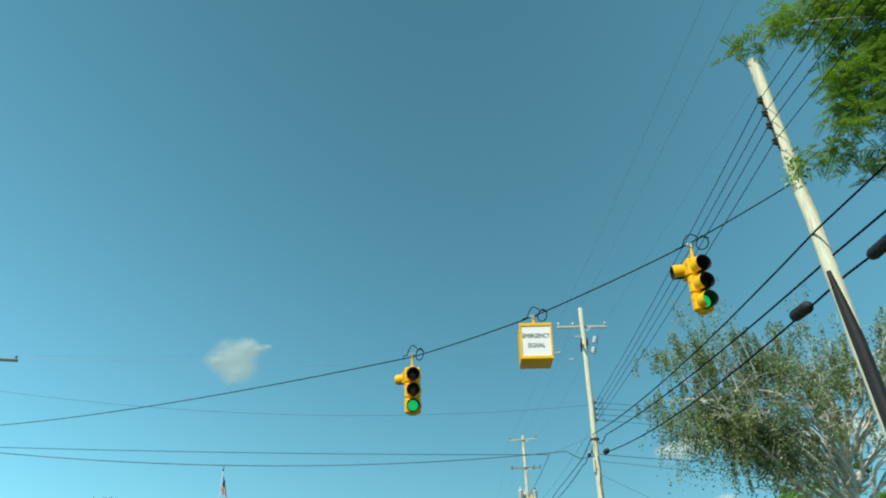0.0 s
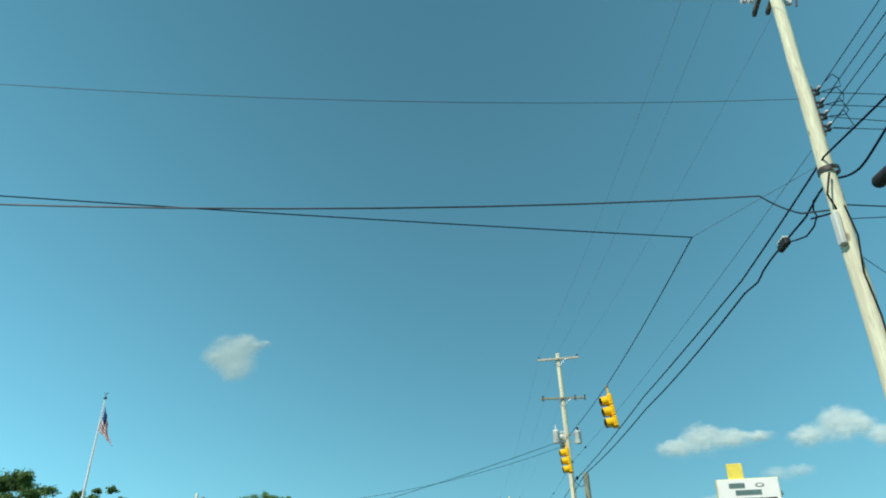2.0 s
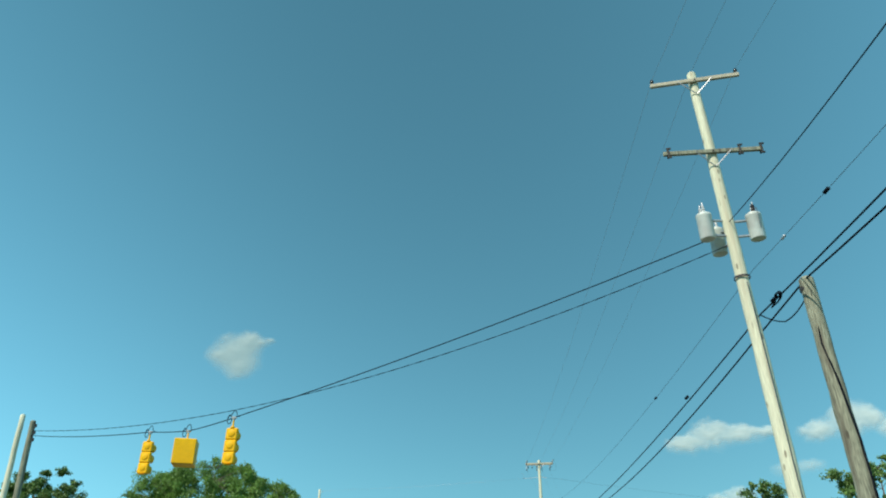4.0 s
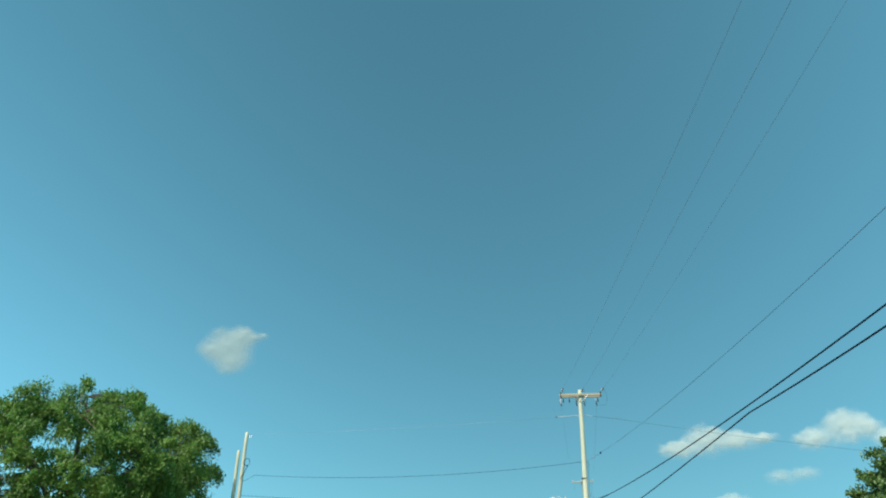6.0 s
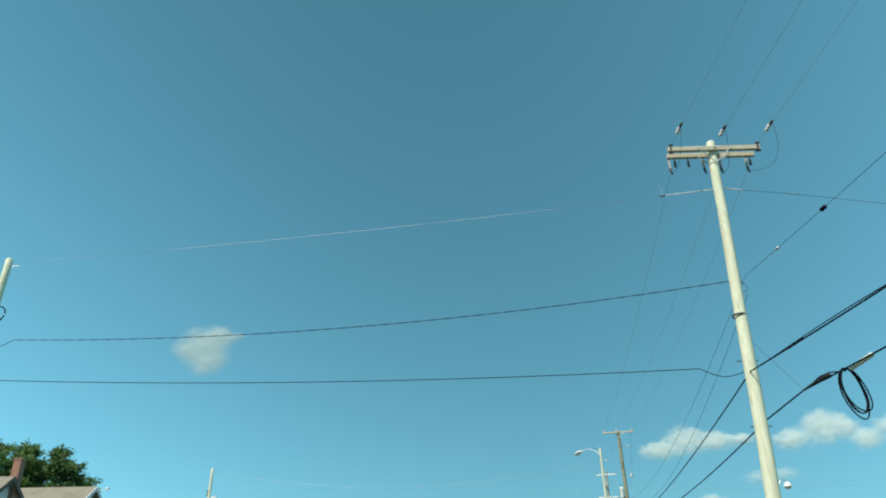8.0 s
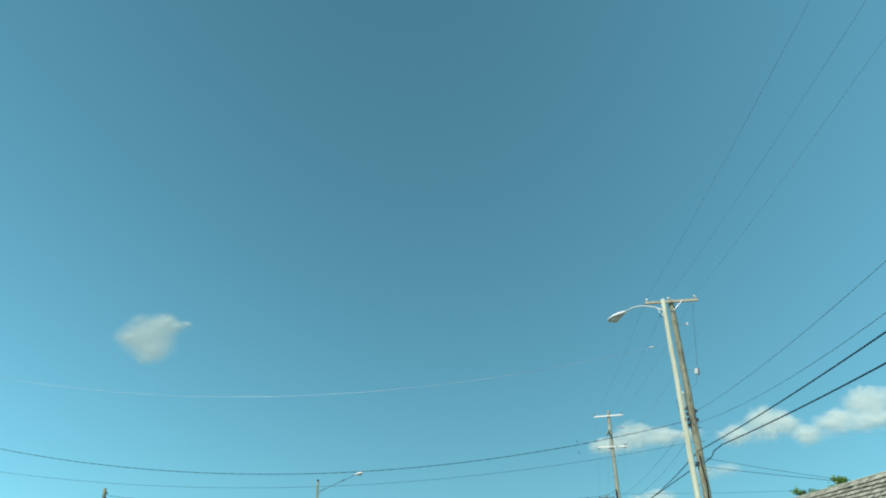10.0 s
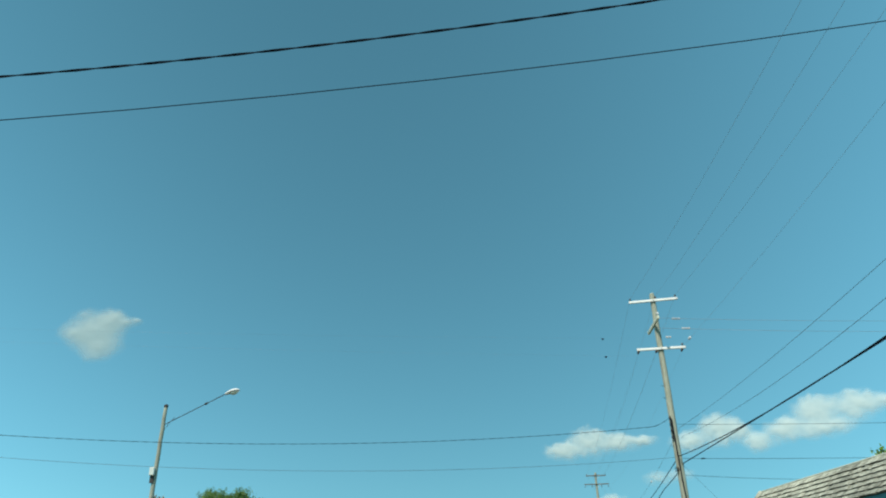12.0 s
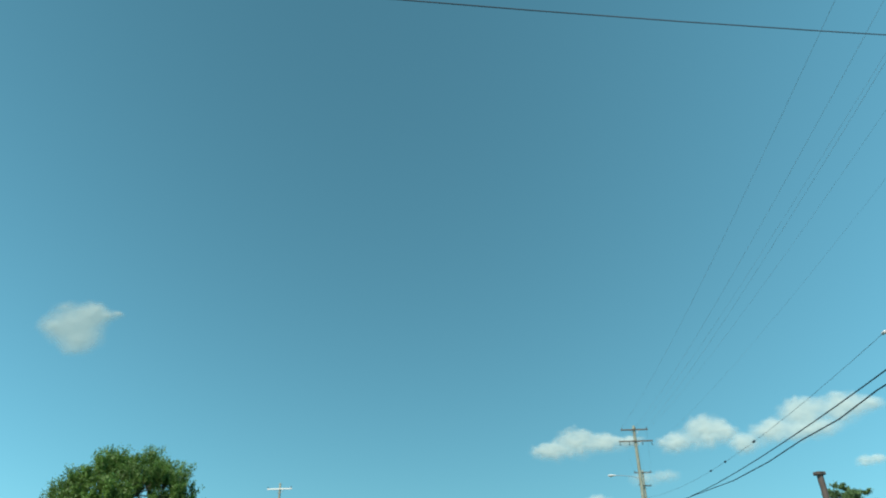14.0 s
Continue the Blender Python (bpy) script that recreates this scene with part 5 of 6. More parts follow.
traffic_signal(S2 + Vector((0.07, 0, 0)), 10, True, "yellow traffic signal showing green with a side head", lean=-0.5, side_head=-105, along=-40, side_drop=-0.1, side_out=-0.05, side_size=0.92, size=1.04, side_back=0.36)
SA, SB = Vector((5.41, 46.25, 7.42)), Vector((5.5, 55.7, 7.56))
wire([BULL, SA, SB, pole_3.at(10.1)], [0.08, 0.05, 0.1], 0.012, CABLE, "dark steel span wire carrying signals beside the road", "span wire", "span wires", "span_wire")
traffic_signal(SA, -88, False, "yellow traffic signal seen from its side, hung from a span wire", lean=-1, along=90, tip=7, size=0.97, loops=False)
traffic_signal(SB, -88, False, "yellow traffic signal seen from its side, hung from a span wire", lean=0, along=90, tip=7, loops=False)
S4, B2, S3 = Vector((-6.53, 71.75, 6.43)), Vector((-8.43, 73.3, 6.4)), Vector((-10.2, 74.6, 6.68))
wire([pole_3.at(9.85), S4, B2, S3, left_pole_3.at(8.2)], [0.14, 0.02, 0.02, 0.1], 0.0145, CABLE, "dark steel span wire carrying signals over the road", "span wire", "span wires", "span_wire")
wire([pole_3.at(9.5), left_pole_3.at(8.41)], 1.32, 0.0075, CABLE, "twisted dark cable across the road", "cable", "overhead wires", twist=1.0)
traffic_signal(S4, 172, False, "yellow traffic signal seen from behind, hung from a span wire", lean=-3, along=140)
emergency_box(B2, 193, "yellow box sign seen from behind on a span wire", 140, lean=-2)
traffic_signal(S3, 172, False, "yellow traffic signal seen from behind, hung from a span wire", lean=-4, along=140)


# ---- trees ----
def leaf_mesh(name, centres, normals, size, mat, rng, aspect=0.55, jitter=0.35, hang=0.0):
    """Many small folded leaves, one kite of two triangles each."""
    n = len(centres)
    a = rng.normal(size=(n, 3))
    a[:, 2] -= hang
    a /= np.linalg.norm(a, axis=1)[:, None]
    nn = normals + rng.normal(size=(n, 3)) * 0.7
    b = np.cross(a, nn)
    b /= np.linalg.norm(b, axis=1)[:, None] + 1e-9
    c = np.cross(a, b)
    s = size * (1 + rng.uniform(-jitter, jitter, n))[:, None]
    v = np.empty((n, 4, 3))
    v[:, 0] = centres - a * s * 0.5
    v[:, 1] = centres + b * s * aspect * 0.5 + c * s * 0.08
    v[:, 2] = centres + a * s * 0.5
    v[:, 3] = centres - b * s * aspect * 0.5 + c * s * 0.08
    me = bpy.data.meshes.new(name)
    me.vertices.add(4 * n)
    me.vertices.foreach_set("co", v.reshape(-1))
    idx = np.arange(4 * n).reshape(n, 4)
    tri = np.stack([idx[:, [0, 1, 2]], idx[:, [0, 2, 3]]], 1).reshape(-1)
    me.loops.add(len(tri))
    me.loops.foreach_set("vertex_index", tri.astype(np.int32))
    me.polygons.add(2 * n)
    me.polygons.foreach_set("loop_start", np.arange(0, 6 * n, 3, dtype=np.int32))
    me.materials.append(mat)
    me.update(calc_edges=True)
    return me


def bent(a, b, rng, lift=0.15, n=6):
    a, b = np.array(a, float), np.array(b, float)
    k = np.linalg.norm(b - a)
    mid = (a + b) / 2 + rng.normal(size=3) * 0.07 * k + np.array([0, 0, lift * k])
    return [Vector((1 - s) ** 2 * a + 2 * s * (1 - s) * mid + s * s * b) for s in np.linspace(0, 1, n)]


def tree(base, height, centre, radii, leaf, mat, count, bark, label, seed, clumps=70, clump_r=1.0, trunk_r=0.22, flat=0.5,
         droop=0.0, name="tree", group="trees beside the road", aspect=0.55, spiky=0.0, shell=0.45, wobble=0.22):
    """A tapered trunk, limbs that reach for leaf clumps, and a crown of loose clumps with gaps between them.
    centre and radii: the crown's ellipsoid in the world."""
    rng = np.random.default_rng(seed)
    ob = thing(name, (*base, 0.0), label, "tree", group)
    org = np.array([*base, 0.0])
    c, r = np.array(centre, float) - org, np.array(radii, float)
    fork = np.array([c[0] * 0.3, c[1] * 0.3, max(1.8, c[2] - r[2] * 0.75)])
    b = Build()
    b.tube([Vector((0, 0, -0.3)), Vector((fork[0] * 0.15, fork[1] * 0.15, fork[2] * 0.4)), Vector(fork)], [trunk_r * 1.25, trunk_r, trunk_r * 0.8], 10)
    part("trunk", b, bark, ob)
    # clumps: thinned so that the outline stays uneven
    pts = []
    while len(pts) < clumps:
        d = rng.normal(size=3)
        d /= np.linalg.norm(d)
        rad = rng.uniform(shell, 1.0) ** 0.6
        wob = 1 + wobble * math.sin(3.1 * d[0] + seed) * math.cos(2.7 * d[1] + 2 * seed) + rng.uniform(-0.12, 0.1 if wobble > 0.05 else 0.0)
        p = c + d * r * rad * wob
        if p[2] > fork[2] * 0.8:
            pts.append(p)
    pts = np.array(pts)
    limbs = Build()
    mains = []
    for k in range(6):
        a = 2 * math.pi * k / 6 + rng.uniform(-0.4, 0.4)
        tip = c + np.array([math.cos(a) * r[0] * 0.55, math.sin(a) * r[1] * 0.55, rng.uniform(-0.1, 0.45) * r[2]])
        line = bent(fork, tip, rng, 0.12, 8)
        limbs.tube(line, [trunk_r * (0.62 - 0.5 * i / 7) for i in range(8)], 7)
        mains.append(line)
    top = bent(fork, c + np.array([0, 0, r[2] * 0.8]), rng, 0.0, 8)
    limbs.tube(top, [trunk_r * (0.75 - 0.62 * i / 7) for i in range(8)], 7)
    mains.append(top)
    joints = np.array([p for line in mains for p in line[2:]])
    for p in pts:
        near = joints[np.argmin(np.linalg.norm(joints - p, axis=1) + 0.5 * np.maximum(joints[:, 2] - p[2], 0))]
        limbs.tube(bent(near, p, rng, 0.08, 5), [trunk_r * q for q in (0.17, 0.13, 0.09, 0.06, 0.03)], 5)
    part("branching", limbs, bark, ob)
    per = max(1, count // clumps)
    centres, normals = [], []
    for p in pts:
        rr = clump_r * rng.uniform(0.6, 1.25)
        # a few twigs to each clump, leaves strung along them
        for t in range(7):
            d = rng.normal(size=3)
            d /= np.linalg.norm(d)
            d[2] = d[2] * flat + 0.15 + spiky
            k = per // 7
            s = rng.uniform(0.1, 1.0, k)[:, None]
            q = p + d * rr * s + rng.normal(size=(k, 3)) * rr * 0.17
            q[:, 2] -= droop * (s[:, 0] ** 2) * rr * rng.uniform(0.3, 1.6)
            centres.append(q)
            normals.append(np.tile(d * 0.4 + np.array([0, 0, 0.8]), (k, 1)))
    centres, normals = np.concatenate(centres), np.concatenate(normals)
    crown = new("crown", leaf_mesh("crown", centres, normals, leaf, mat, rng, aspect, hang=droop))
    crown.parent = ob
    return ob


def locust_sprays(ob, tips, rng, count, mat, spread=0.55, rachis=0.24, pairs=8, leaflet=0.030):
    """Feathery compound leaves: pairs of leaflets along drooping stalks."""
    cen, nor, stems = [], [], Build()
    vs, fs = [], []
    V = []
    for p in tips:
        for k in range(count):
            o = p + rng.normal(size=3) * spread * np.array([1, 1, 0.7])
            d = rng.normal(size=3)
            d[2] = -abs(d[2]) * 0.35
            d /= np.linalg.norm(d)
            side = np.cross(d, [0, 0, 1.0]) + rng.normal(size=3) * 0.16
            side /= np.linalg.norm(side)
            up = np.cross(side, d)
            L = rachis * rng.uniform(0.7, 1.3)
            for i in range(pairs):
                s = (i + 0.6) / pairs
                q = o + d * L * s + np.array([0, 0, -0.05 * s * s])
                for sg in (-1, 1):
                    e = side * sg + d * 0.35 + up * rng.uniform(-0.35, 0.1)
                    e /= np.linalg.norm(e)
                    w = np.cross(e, up)
                    w /= np.linalg.norm(w) + 1e-9
                    ll = leaflet * (1.2 - 0.4 * s) * 1.6
                    V.append((q, q + e * ll * 0.5 + w * ll * 0.2, q + e * ll, q + e * ll * 0.5 - w * ll * 0.2))
    V = np.array(V)
    n = len(V)
    me = bpy.data.meshes.new("crown")
    me.vertices.add(4 * n)
    me.vertices.foreach_set("co", V.reshape(-1))
    me.loops.add(4 * n)
    me.loops.foreach_set("vertex_index", np.arange(4 * n, dtype=np.int32))
    me.polygons.add(n)
    me.polygons.foreach_set("loop_start", np.arange(0, 4 * n, 4, dtype=np.int32))
    me.materials.append(mat)
    me.update(calc_edges=True)
    crown = new("crown", me)
    crown.parent = ob


def crooked(line, rng, much=0.11):
    """The same limb with kinks from node to node."""
    return [p + Vector(rng.normal(size=3) * much * (0 < i < len(line) - 1)) for i, p in enumerate(line)]


def near_locust():
    """The honey locust whose outer boughs hang over the first pole."""
    rng = np.random.default_rng(11)
    base = np.array([13.6, 8.6, 0.0])
    ob = thing("locust_tree", tuple(base), "honey locust with feathery bright green leaves beside the road", "tree", "trees beside the road")
    part("trunk", Build().tube([(0, 0, -0.3), (-0.1, 0.05, 2.5), (-0.35, 0.1, 5.2), (-0.6, 0.2, 7.6)], [0.34, 0.27, 0.23, 0.18], 12), BARK, ob)
    # boughs: their ends, and how far they arch up on the way
    ends = [(6.6, 12.0, 12.25, 0.32), (7.5, 11.9, 12.7, 0.25), (8.3, 11.5, 12.9, 0.2), (8.35, 11.5, 11.6, 0.22), (8.3, 11.5, 10.7, 0.25), (8.25, 11.6, 9.9, 0.28),
            (7.75, 11.9, 9.2, 0.34), (8.5, 11.8, 8.95, 0.3), (8.7, 10.9, 9.6, 0.2), (8.9, 10.9, 10.9, 0.15), (9.0, 10.8, 12.1, 0.15), (9.4, 11.0, 13.6, 0.1),
            (9.4, 10.4, 10.6, 0.1), (9.6, 10.6, 8.9, 0.2), (9.9, 11.8, 12.0, 0.12), (10.2, 11.8, 10.0, 0.12), (9.2, 9.2, 9.6, 0.15), (9.6, 8.8, 11.2, 0.12),
            (11.6, 6.4, 12.4, 0.12), (14.6, 12.2, 12.0, 0.12), (17.0, 8.0, 11.5, 0.12), (13.4, 4.4, 11.4, 0.12), (12.8, 9.0, 14.2, 0.05)]
    limbs, tips = Build(), []
    start = np.array([-0.6, 0.2, 7.6])
    for k, (x, y, z, arch) in enumerate(ends):
        e = np.array((x, y, z)) - base
        line = bent(start + rng.normal(size=3) * 0.15, e, rng, arch, 12)
        limbs.tube(line, [0.06 - 0.0048 * i for i in range(12)], 6)
        for i in range(6 if k < 2 else 4, 12):
            for q in range(1 if k < 2 else 2):
                d = rng.normal(size=3) * (np.array([0.2, 0.2, 0.14]) if k < 2 else np.array([0.45, 0.45, 0.38]))
                tip = np.array(line[i]) + d
                limbs.tube(bent(line[i], tip, rng, 0.05, 4), [0.010, 0.008, 0.006, 0.004], 5)
                tips.append(tip)
        tips.append(np.array(line[-1]))
    tips = [t for t in tips if t[0] + base[0] > 7.75 or t[2] > 11.95]
    part("branching", limbs, LOCUST_TWIG, ob)
    locust_sprays(ob, [t for t in tips if rng.uniform() < 0.8], rng, 50, LOCUST_LEAF, spread=0.21, rachis=0.27, pairs=8, leaflet=0.048)


def weeping_birch():
    """Thin arching white limbs and curtains of small leaves that hang from them."""
    rng = np.random.default_rng(5)
    base = np.array([17.2, 31.5, 0.0])
    ob = thing("birch_tree", tuple(base), "weeping birch with white bark and small olive leaves", "tree", "trees beside the road")
    part("trunk", Build().tube([(0, 0, -0.3), (0.1, 0, 1.5), (-0.1, -0.1, 3.2), (0.05, -0.1, 6.5), (-0.1, -0.3, 9.5)], [0.3, 0.24, 0.2, 0.15, 0.07], 12), BIRCH_BARK, ob)
    limbs, leaves, hang = Build(), [], []

    def curtain(p, length, n, spread=0.07):
        # the crown opens in pockets between its boughs
        if math.sin(2.1 * p[0] + 1.3 * p[2]) + math.sin(2.3 * p[2] - 1.1 * p[0] + 0.9 * p[1]) + 0.8 * math.sin(4.3 * p[0] + 3.7 * p[2] + p[1]) < -1.15 + rng.normal() * 0.2:
            return
        s = rng.uniform(0, 1, n)[:, None]
        lean = rng.normal(size=3) * np.array([0.16, 0.16, 0])
        leaves.append(p + s * length * (np.array([0, 0, -1.0]) + lean) + rng.normal(size=(n, 3)) * spread * (0.6 + s))

    for k in range(44):
        a = k * 2.399963 + rng.uniform(-0.3, 0.3)
        rise = rng.uniform(0.0, 1.0)
        reach = (1 - 0.55 * rise ** 1.5) * rng.uniform(0.75, 1.05)
        tip = np.array([math.cos(a) * 7.7 * reach + 0.4, math.sin(a) * 4.6 * reach - 0.8, 6.8 + 5.2 * rise + rng.uniform(-0.5, 0.5)])
        foot = np.array([0, -0.1, 3.0 + 5.8 * rise * rng.uniform(0.7, 1.0)])
        line = crooked(bent(foot, tip, rng, 0.2, 12), rng)
        limbs.tube(line, [0.082 - 0.0064 * i for i in range(12)], 6)
        for i in range(6, 12):
            for q in range(2):
                d = rng.normal(size=3) * np.array([0.95, 0.85, 0.25]) + np.array([0, 0, 0.25])
                end = np.array(line[i]) + d
                twig = bent(line[i], end, rng, 0.3, 5)
                limbs.tube(twig, [0.010, 0.008, 0.006, 0.005, 0.003], 4)
                if rng.uniform() < 0.2:
                    continue
                for p in twig[1:]:
                    root = np.array(p) + rng.normal(size=3) * 0.1
                    for h in range(2):
                        curtain(root + rng.normal(size=3) * 0.07, rng.uniform(0.3, 1.3), 22, 0.042)
    # the leaning main fork on the road's side, with short crooked limbs
    fork = [np.array(p) for p in ((0, 0, 2.6), (-1.2, -0.3, 4.2), (-2.5, -0.7, 5.4), (-3.5, -1.0, 6.5), (-4.3, -1.1, 7.4), (-5.2, -1.2, 8.2), (-6.0, -1.2, 8.7))]
    limbs.tube(fork, [0.17, 0.14, 0.12, 0.1, 0.08, 0.06, 0.035], 9)
    for k in range(26):
        p = fork[2 + k % 5] + rng.normal(size=3) * 0.1
        tip = p + np.array([rng.uniform(-1.6, 1.4), rng.uniform(-0.9, 0.5), rng.uniform(-0.1, 1.9)])
        limbs.tube(crooked(bent(p, tip, rng, 0.1, 6), rng, 0.07), [0.045, 0.04, 0.034, 0.028, 0.02, 0.012], 6)
    # low boughs that trail towards the road
    for k in range(12):
        tip = np.array([-8.0 + 0.45 * k, -1.0 + rng.uniform(-0.9, 0.9), 8.7 - 0.05 * k + rng.uniform(-0.5, 0.6)])
        line = bent((0, -0.2, rng.uniform(3.5, 6.0)), tip, rng, 0.3, 12)
        limbs.tube(line, [0.045 - 0.0034 * i for i in range(12)], 6)
        for i in range(7, 12):
            for h in range(5):
                root = np.array(line[i]) + rng.normal(size=3) * np.array([0.35, 0.4, 0.3])
                for q in range(3):
                    curtain(root + rng.normal(size=3) * 0.08, rng.uniform(0.8, 3.0), 34, 0.045)
    # high boughs on the road's side
    for k in range(10):
        tip = np.array([-6.9 + 0.4 * k, 1.2 - 0.3 * k + rng.uniform(-0.8, 0.8), 9.8 + 0.26 * k + rng.uniform(-0.3, 0.3)])
        line = bent((0, -0.2, rng.uniform(5.0, 8.0)), tip, rng, 0.2, 12)
        limbs.tube(line, [0.042 - 0.0032 * i for i in range(12)], 6)
        for i in range(7, 12):
            for h in range(3):
                root = np.array(line[i]) + rng.normal(size=3) * np.array([0.45, 0.45, 0.25])
                for q in range(3):
                    curtain(root + rng.normal(size=3) * 0.08, rng.uniform(0.4, 1.3), 28, 0.055)
    # a leafy shoulder over the road's edge
    for k in range(6):
        tip = np.array([-8.0 + 0.4 * k, -1.2 + rng.uniform(-0.6, 0.6), 11.0 + 0.12 * k + rng.uniform(-0.4, 0.4)])
        line = bent((0, -0.2, rng.uniform(6.0, 8.5)), tip, rng, 0.15, 12)
        limbs.tube(line, [0.036 - 0.0028 * i for i in range(12)], 6)
        for i in range(8, 12):
            for h in range(3):
                root = np.array(line[i]) + rng.normal(size=3) * np.array([0.35, 0.35, 0.25])
                for q in range(3):
                    curtain(root + rng.normal(size=3) * 0.08, rng.uniform(0.4, 1.2), 26, 0.055)
    # thin whips above the crown
    for x, y, z in ((-6.9, -5.2, 11.0), (-7.2, -2.6, 11.2), (-6.9, -2.0, 13.2), (-1.5, -2.0, 13.5), (-1.2, -1.6, 13.0), (0.2, -2.0, 12.6), (2.4, -2.0, 12.8), (-6.6, -2.4, 12.6), (-6.0, -2.0, 14.0), (-5.4, -2.4, 13.4)):
        line = bent((x * 0.7, y * 0.7, z - 3.6), (x, y, z), rng, 0.05, 8)
        limbs.tube(line, [0.022 - 0.0025 * i for i in range(8)], 5)
        for i in range(3, 8):
            for h in range(3):
                curtain(np.array(line[i]) + rng.normal(size=3) * 0.3, rng.uniform(0.3, 0.9), 14, 0.1)
    part("branching", limbs, BIRCH_BARK, ob)
    centres = np.concatenate(leaves)
    crown = new("crown", leaf_mesh("crown", centres, np.tile(np.array([-0.35, -0.6, 0.35]), (len(centres), 1)), 0.088, BIRCH_LEAF, rng, 0.7, hang=0.8))
    crown.parent = ob


near_locust()
weeping_birch()
tree((26.8, 51.5), 9, (26.8, 51.5, 5.4), (5.2, 4.2, 3.9), 0.15, SUNNY_LEAF, 40000, BARK, "low bright green tree beyond a birch", 31, clumps=120, clump_r=0.7, trunk_r=0.16, droop=0.4)
tree((-25.5, 128.5), 15, (-25.2, 128.0, 9.9), (10.3, 7.2, 5.75), 0.24, SUNNY_LEAF, 130000, BARK, "broad honey locust with bright green feathery crown", 3, clumps=330,
     clump_r=1.15, trunk_r=0.3, droop=0.9, name="locust_tree", aspect=0.42, shell=0.55, wobble=0.03, flat=0.35)
tree((-76.0, 190.0), 24, (-76.5, 190, 18.2), (9.5, 7, 7.0), 0.42, MAPLE_LEAF, 50000, BARK, "rounded dark green tree behind the houses", 7, clumps=80, clump_r=1.5)
tree((-50.0, 108.0), 16, (-52.0, 110, 11.2), (6.0, 5, 4.8), 0.32, MAPLE_LEAF, 36000, BARK, "rounded dark green tree behind the houses", 8, clumps=80, clump_r=1.3)
tree((47.0, 132.0), 15, (47.0, 132, 9.4), (5.6, 5, 5.0), 0.32, MAPLE_LEAF, 26000, BARK, "dense dark green maple beyond the road", 10, clumps=90, clump_r=1.1)
tree((33.5, 130.5), 12, (33.5, 132, 8.0), (3.4, 3.4, 4.2), 0.28, MAPLE_LEAF, 14000, BARK, "small dark green maple beyond the road", 12, clumps=50, clump_r=0.9)
tree((-47.0, 190.0), 18, (-47.3, 190, 13.4), (6.2, 5, 6.0), 0.3, MAPLE_LEAF, 60000, BARK, "dark green maple behind a brown-roofed house", 13, clumps=170, clump_r=1.25, wobble=0.1)
tree((-41.6, 192.0), 18, (-41.7, 192, 12.9), (3.9, 4, 5.0), 0.3, MAPLE_LEAF, 40000, BARK, "dark green maple behind a brown-roofed house", 21, clumps=110, clump_r=1.1, wobble=0.12)
tree((-38.6, 194.0), 13, (-38.6, 194, 12.7), (1.0, 1.2, 2.9), 0.2, LOCUST_LEAF, 5000, BARK, "small yellow-green tree behind a house", 14, clumps=30, clump_r=0.8)
tree((-8.5, 268.0), 16, (-7.8, 268, 9.2), (6.9, 6.4, 5.5), 0.34, SHOOT_LEAF, 90000, BARK, "large rounded green maple at the roadside", 15, clumps=420, clump_r=0.85, spiky=1.7, shell=0.6, aspect=0.3, wobble=0.06, flat=0.4)
tree((-2.7, 208.4), 8, (-2.9, 208, 5.0), (2.4, 2.2, 1.9), 0.15, RUST_LEAF, 9000, BARK, "thin tree with rusty seed clusters", 16, clumps=75, clump_r=0.36, trunk_r=0.1, shell=0.5)
tree((96.0, 300.0), 18, (96.3, 300, 12.6), (5.2, 5, 4.8), 0.5, NEEDLES, 26000, BARK, "tall dark pine with tufted branches far beyond the road", 17, clumps=110, wobble=0.1, clump_r=1.0, spiky=0.5, name="pine_tree", aspect=0.25)
tree((109.0, 302.0), 17, (109.0, 302, 12.2), (5.4, 5, 4.6), 0.5, NEEDLES, 20000, BARK, "tall dark pine with tufted branches far beyond the road", 27, clumps=60, clump_r=1.1, spiky=0.5, name="pine_tree", aspect=0.25)
tree((36.8, 207.0), 8, (36.7, 207, 5.2), (2.5, 2.2, 2.2), 0.14, SUNNY_LEAF, 15000, BARK, "small light green tree beside the shop", 19, clumps=50, clump_r=0.5, trunk_r=0.1)
tree((53.6, 215.5), 12, (54.0, 215, 9.0), (5.8, 4, 3.4), 0.26, LOCUST_LEAF, 14000, BARK, "thin light green tree behind the shingled roof", 20, clumps=60, clump_r=0.8, spiky=0.3)


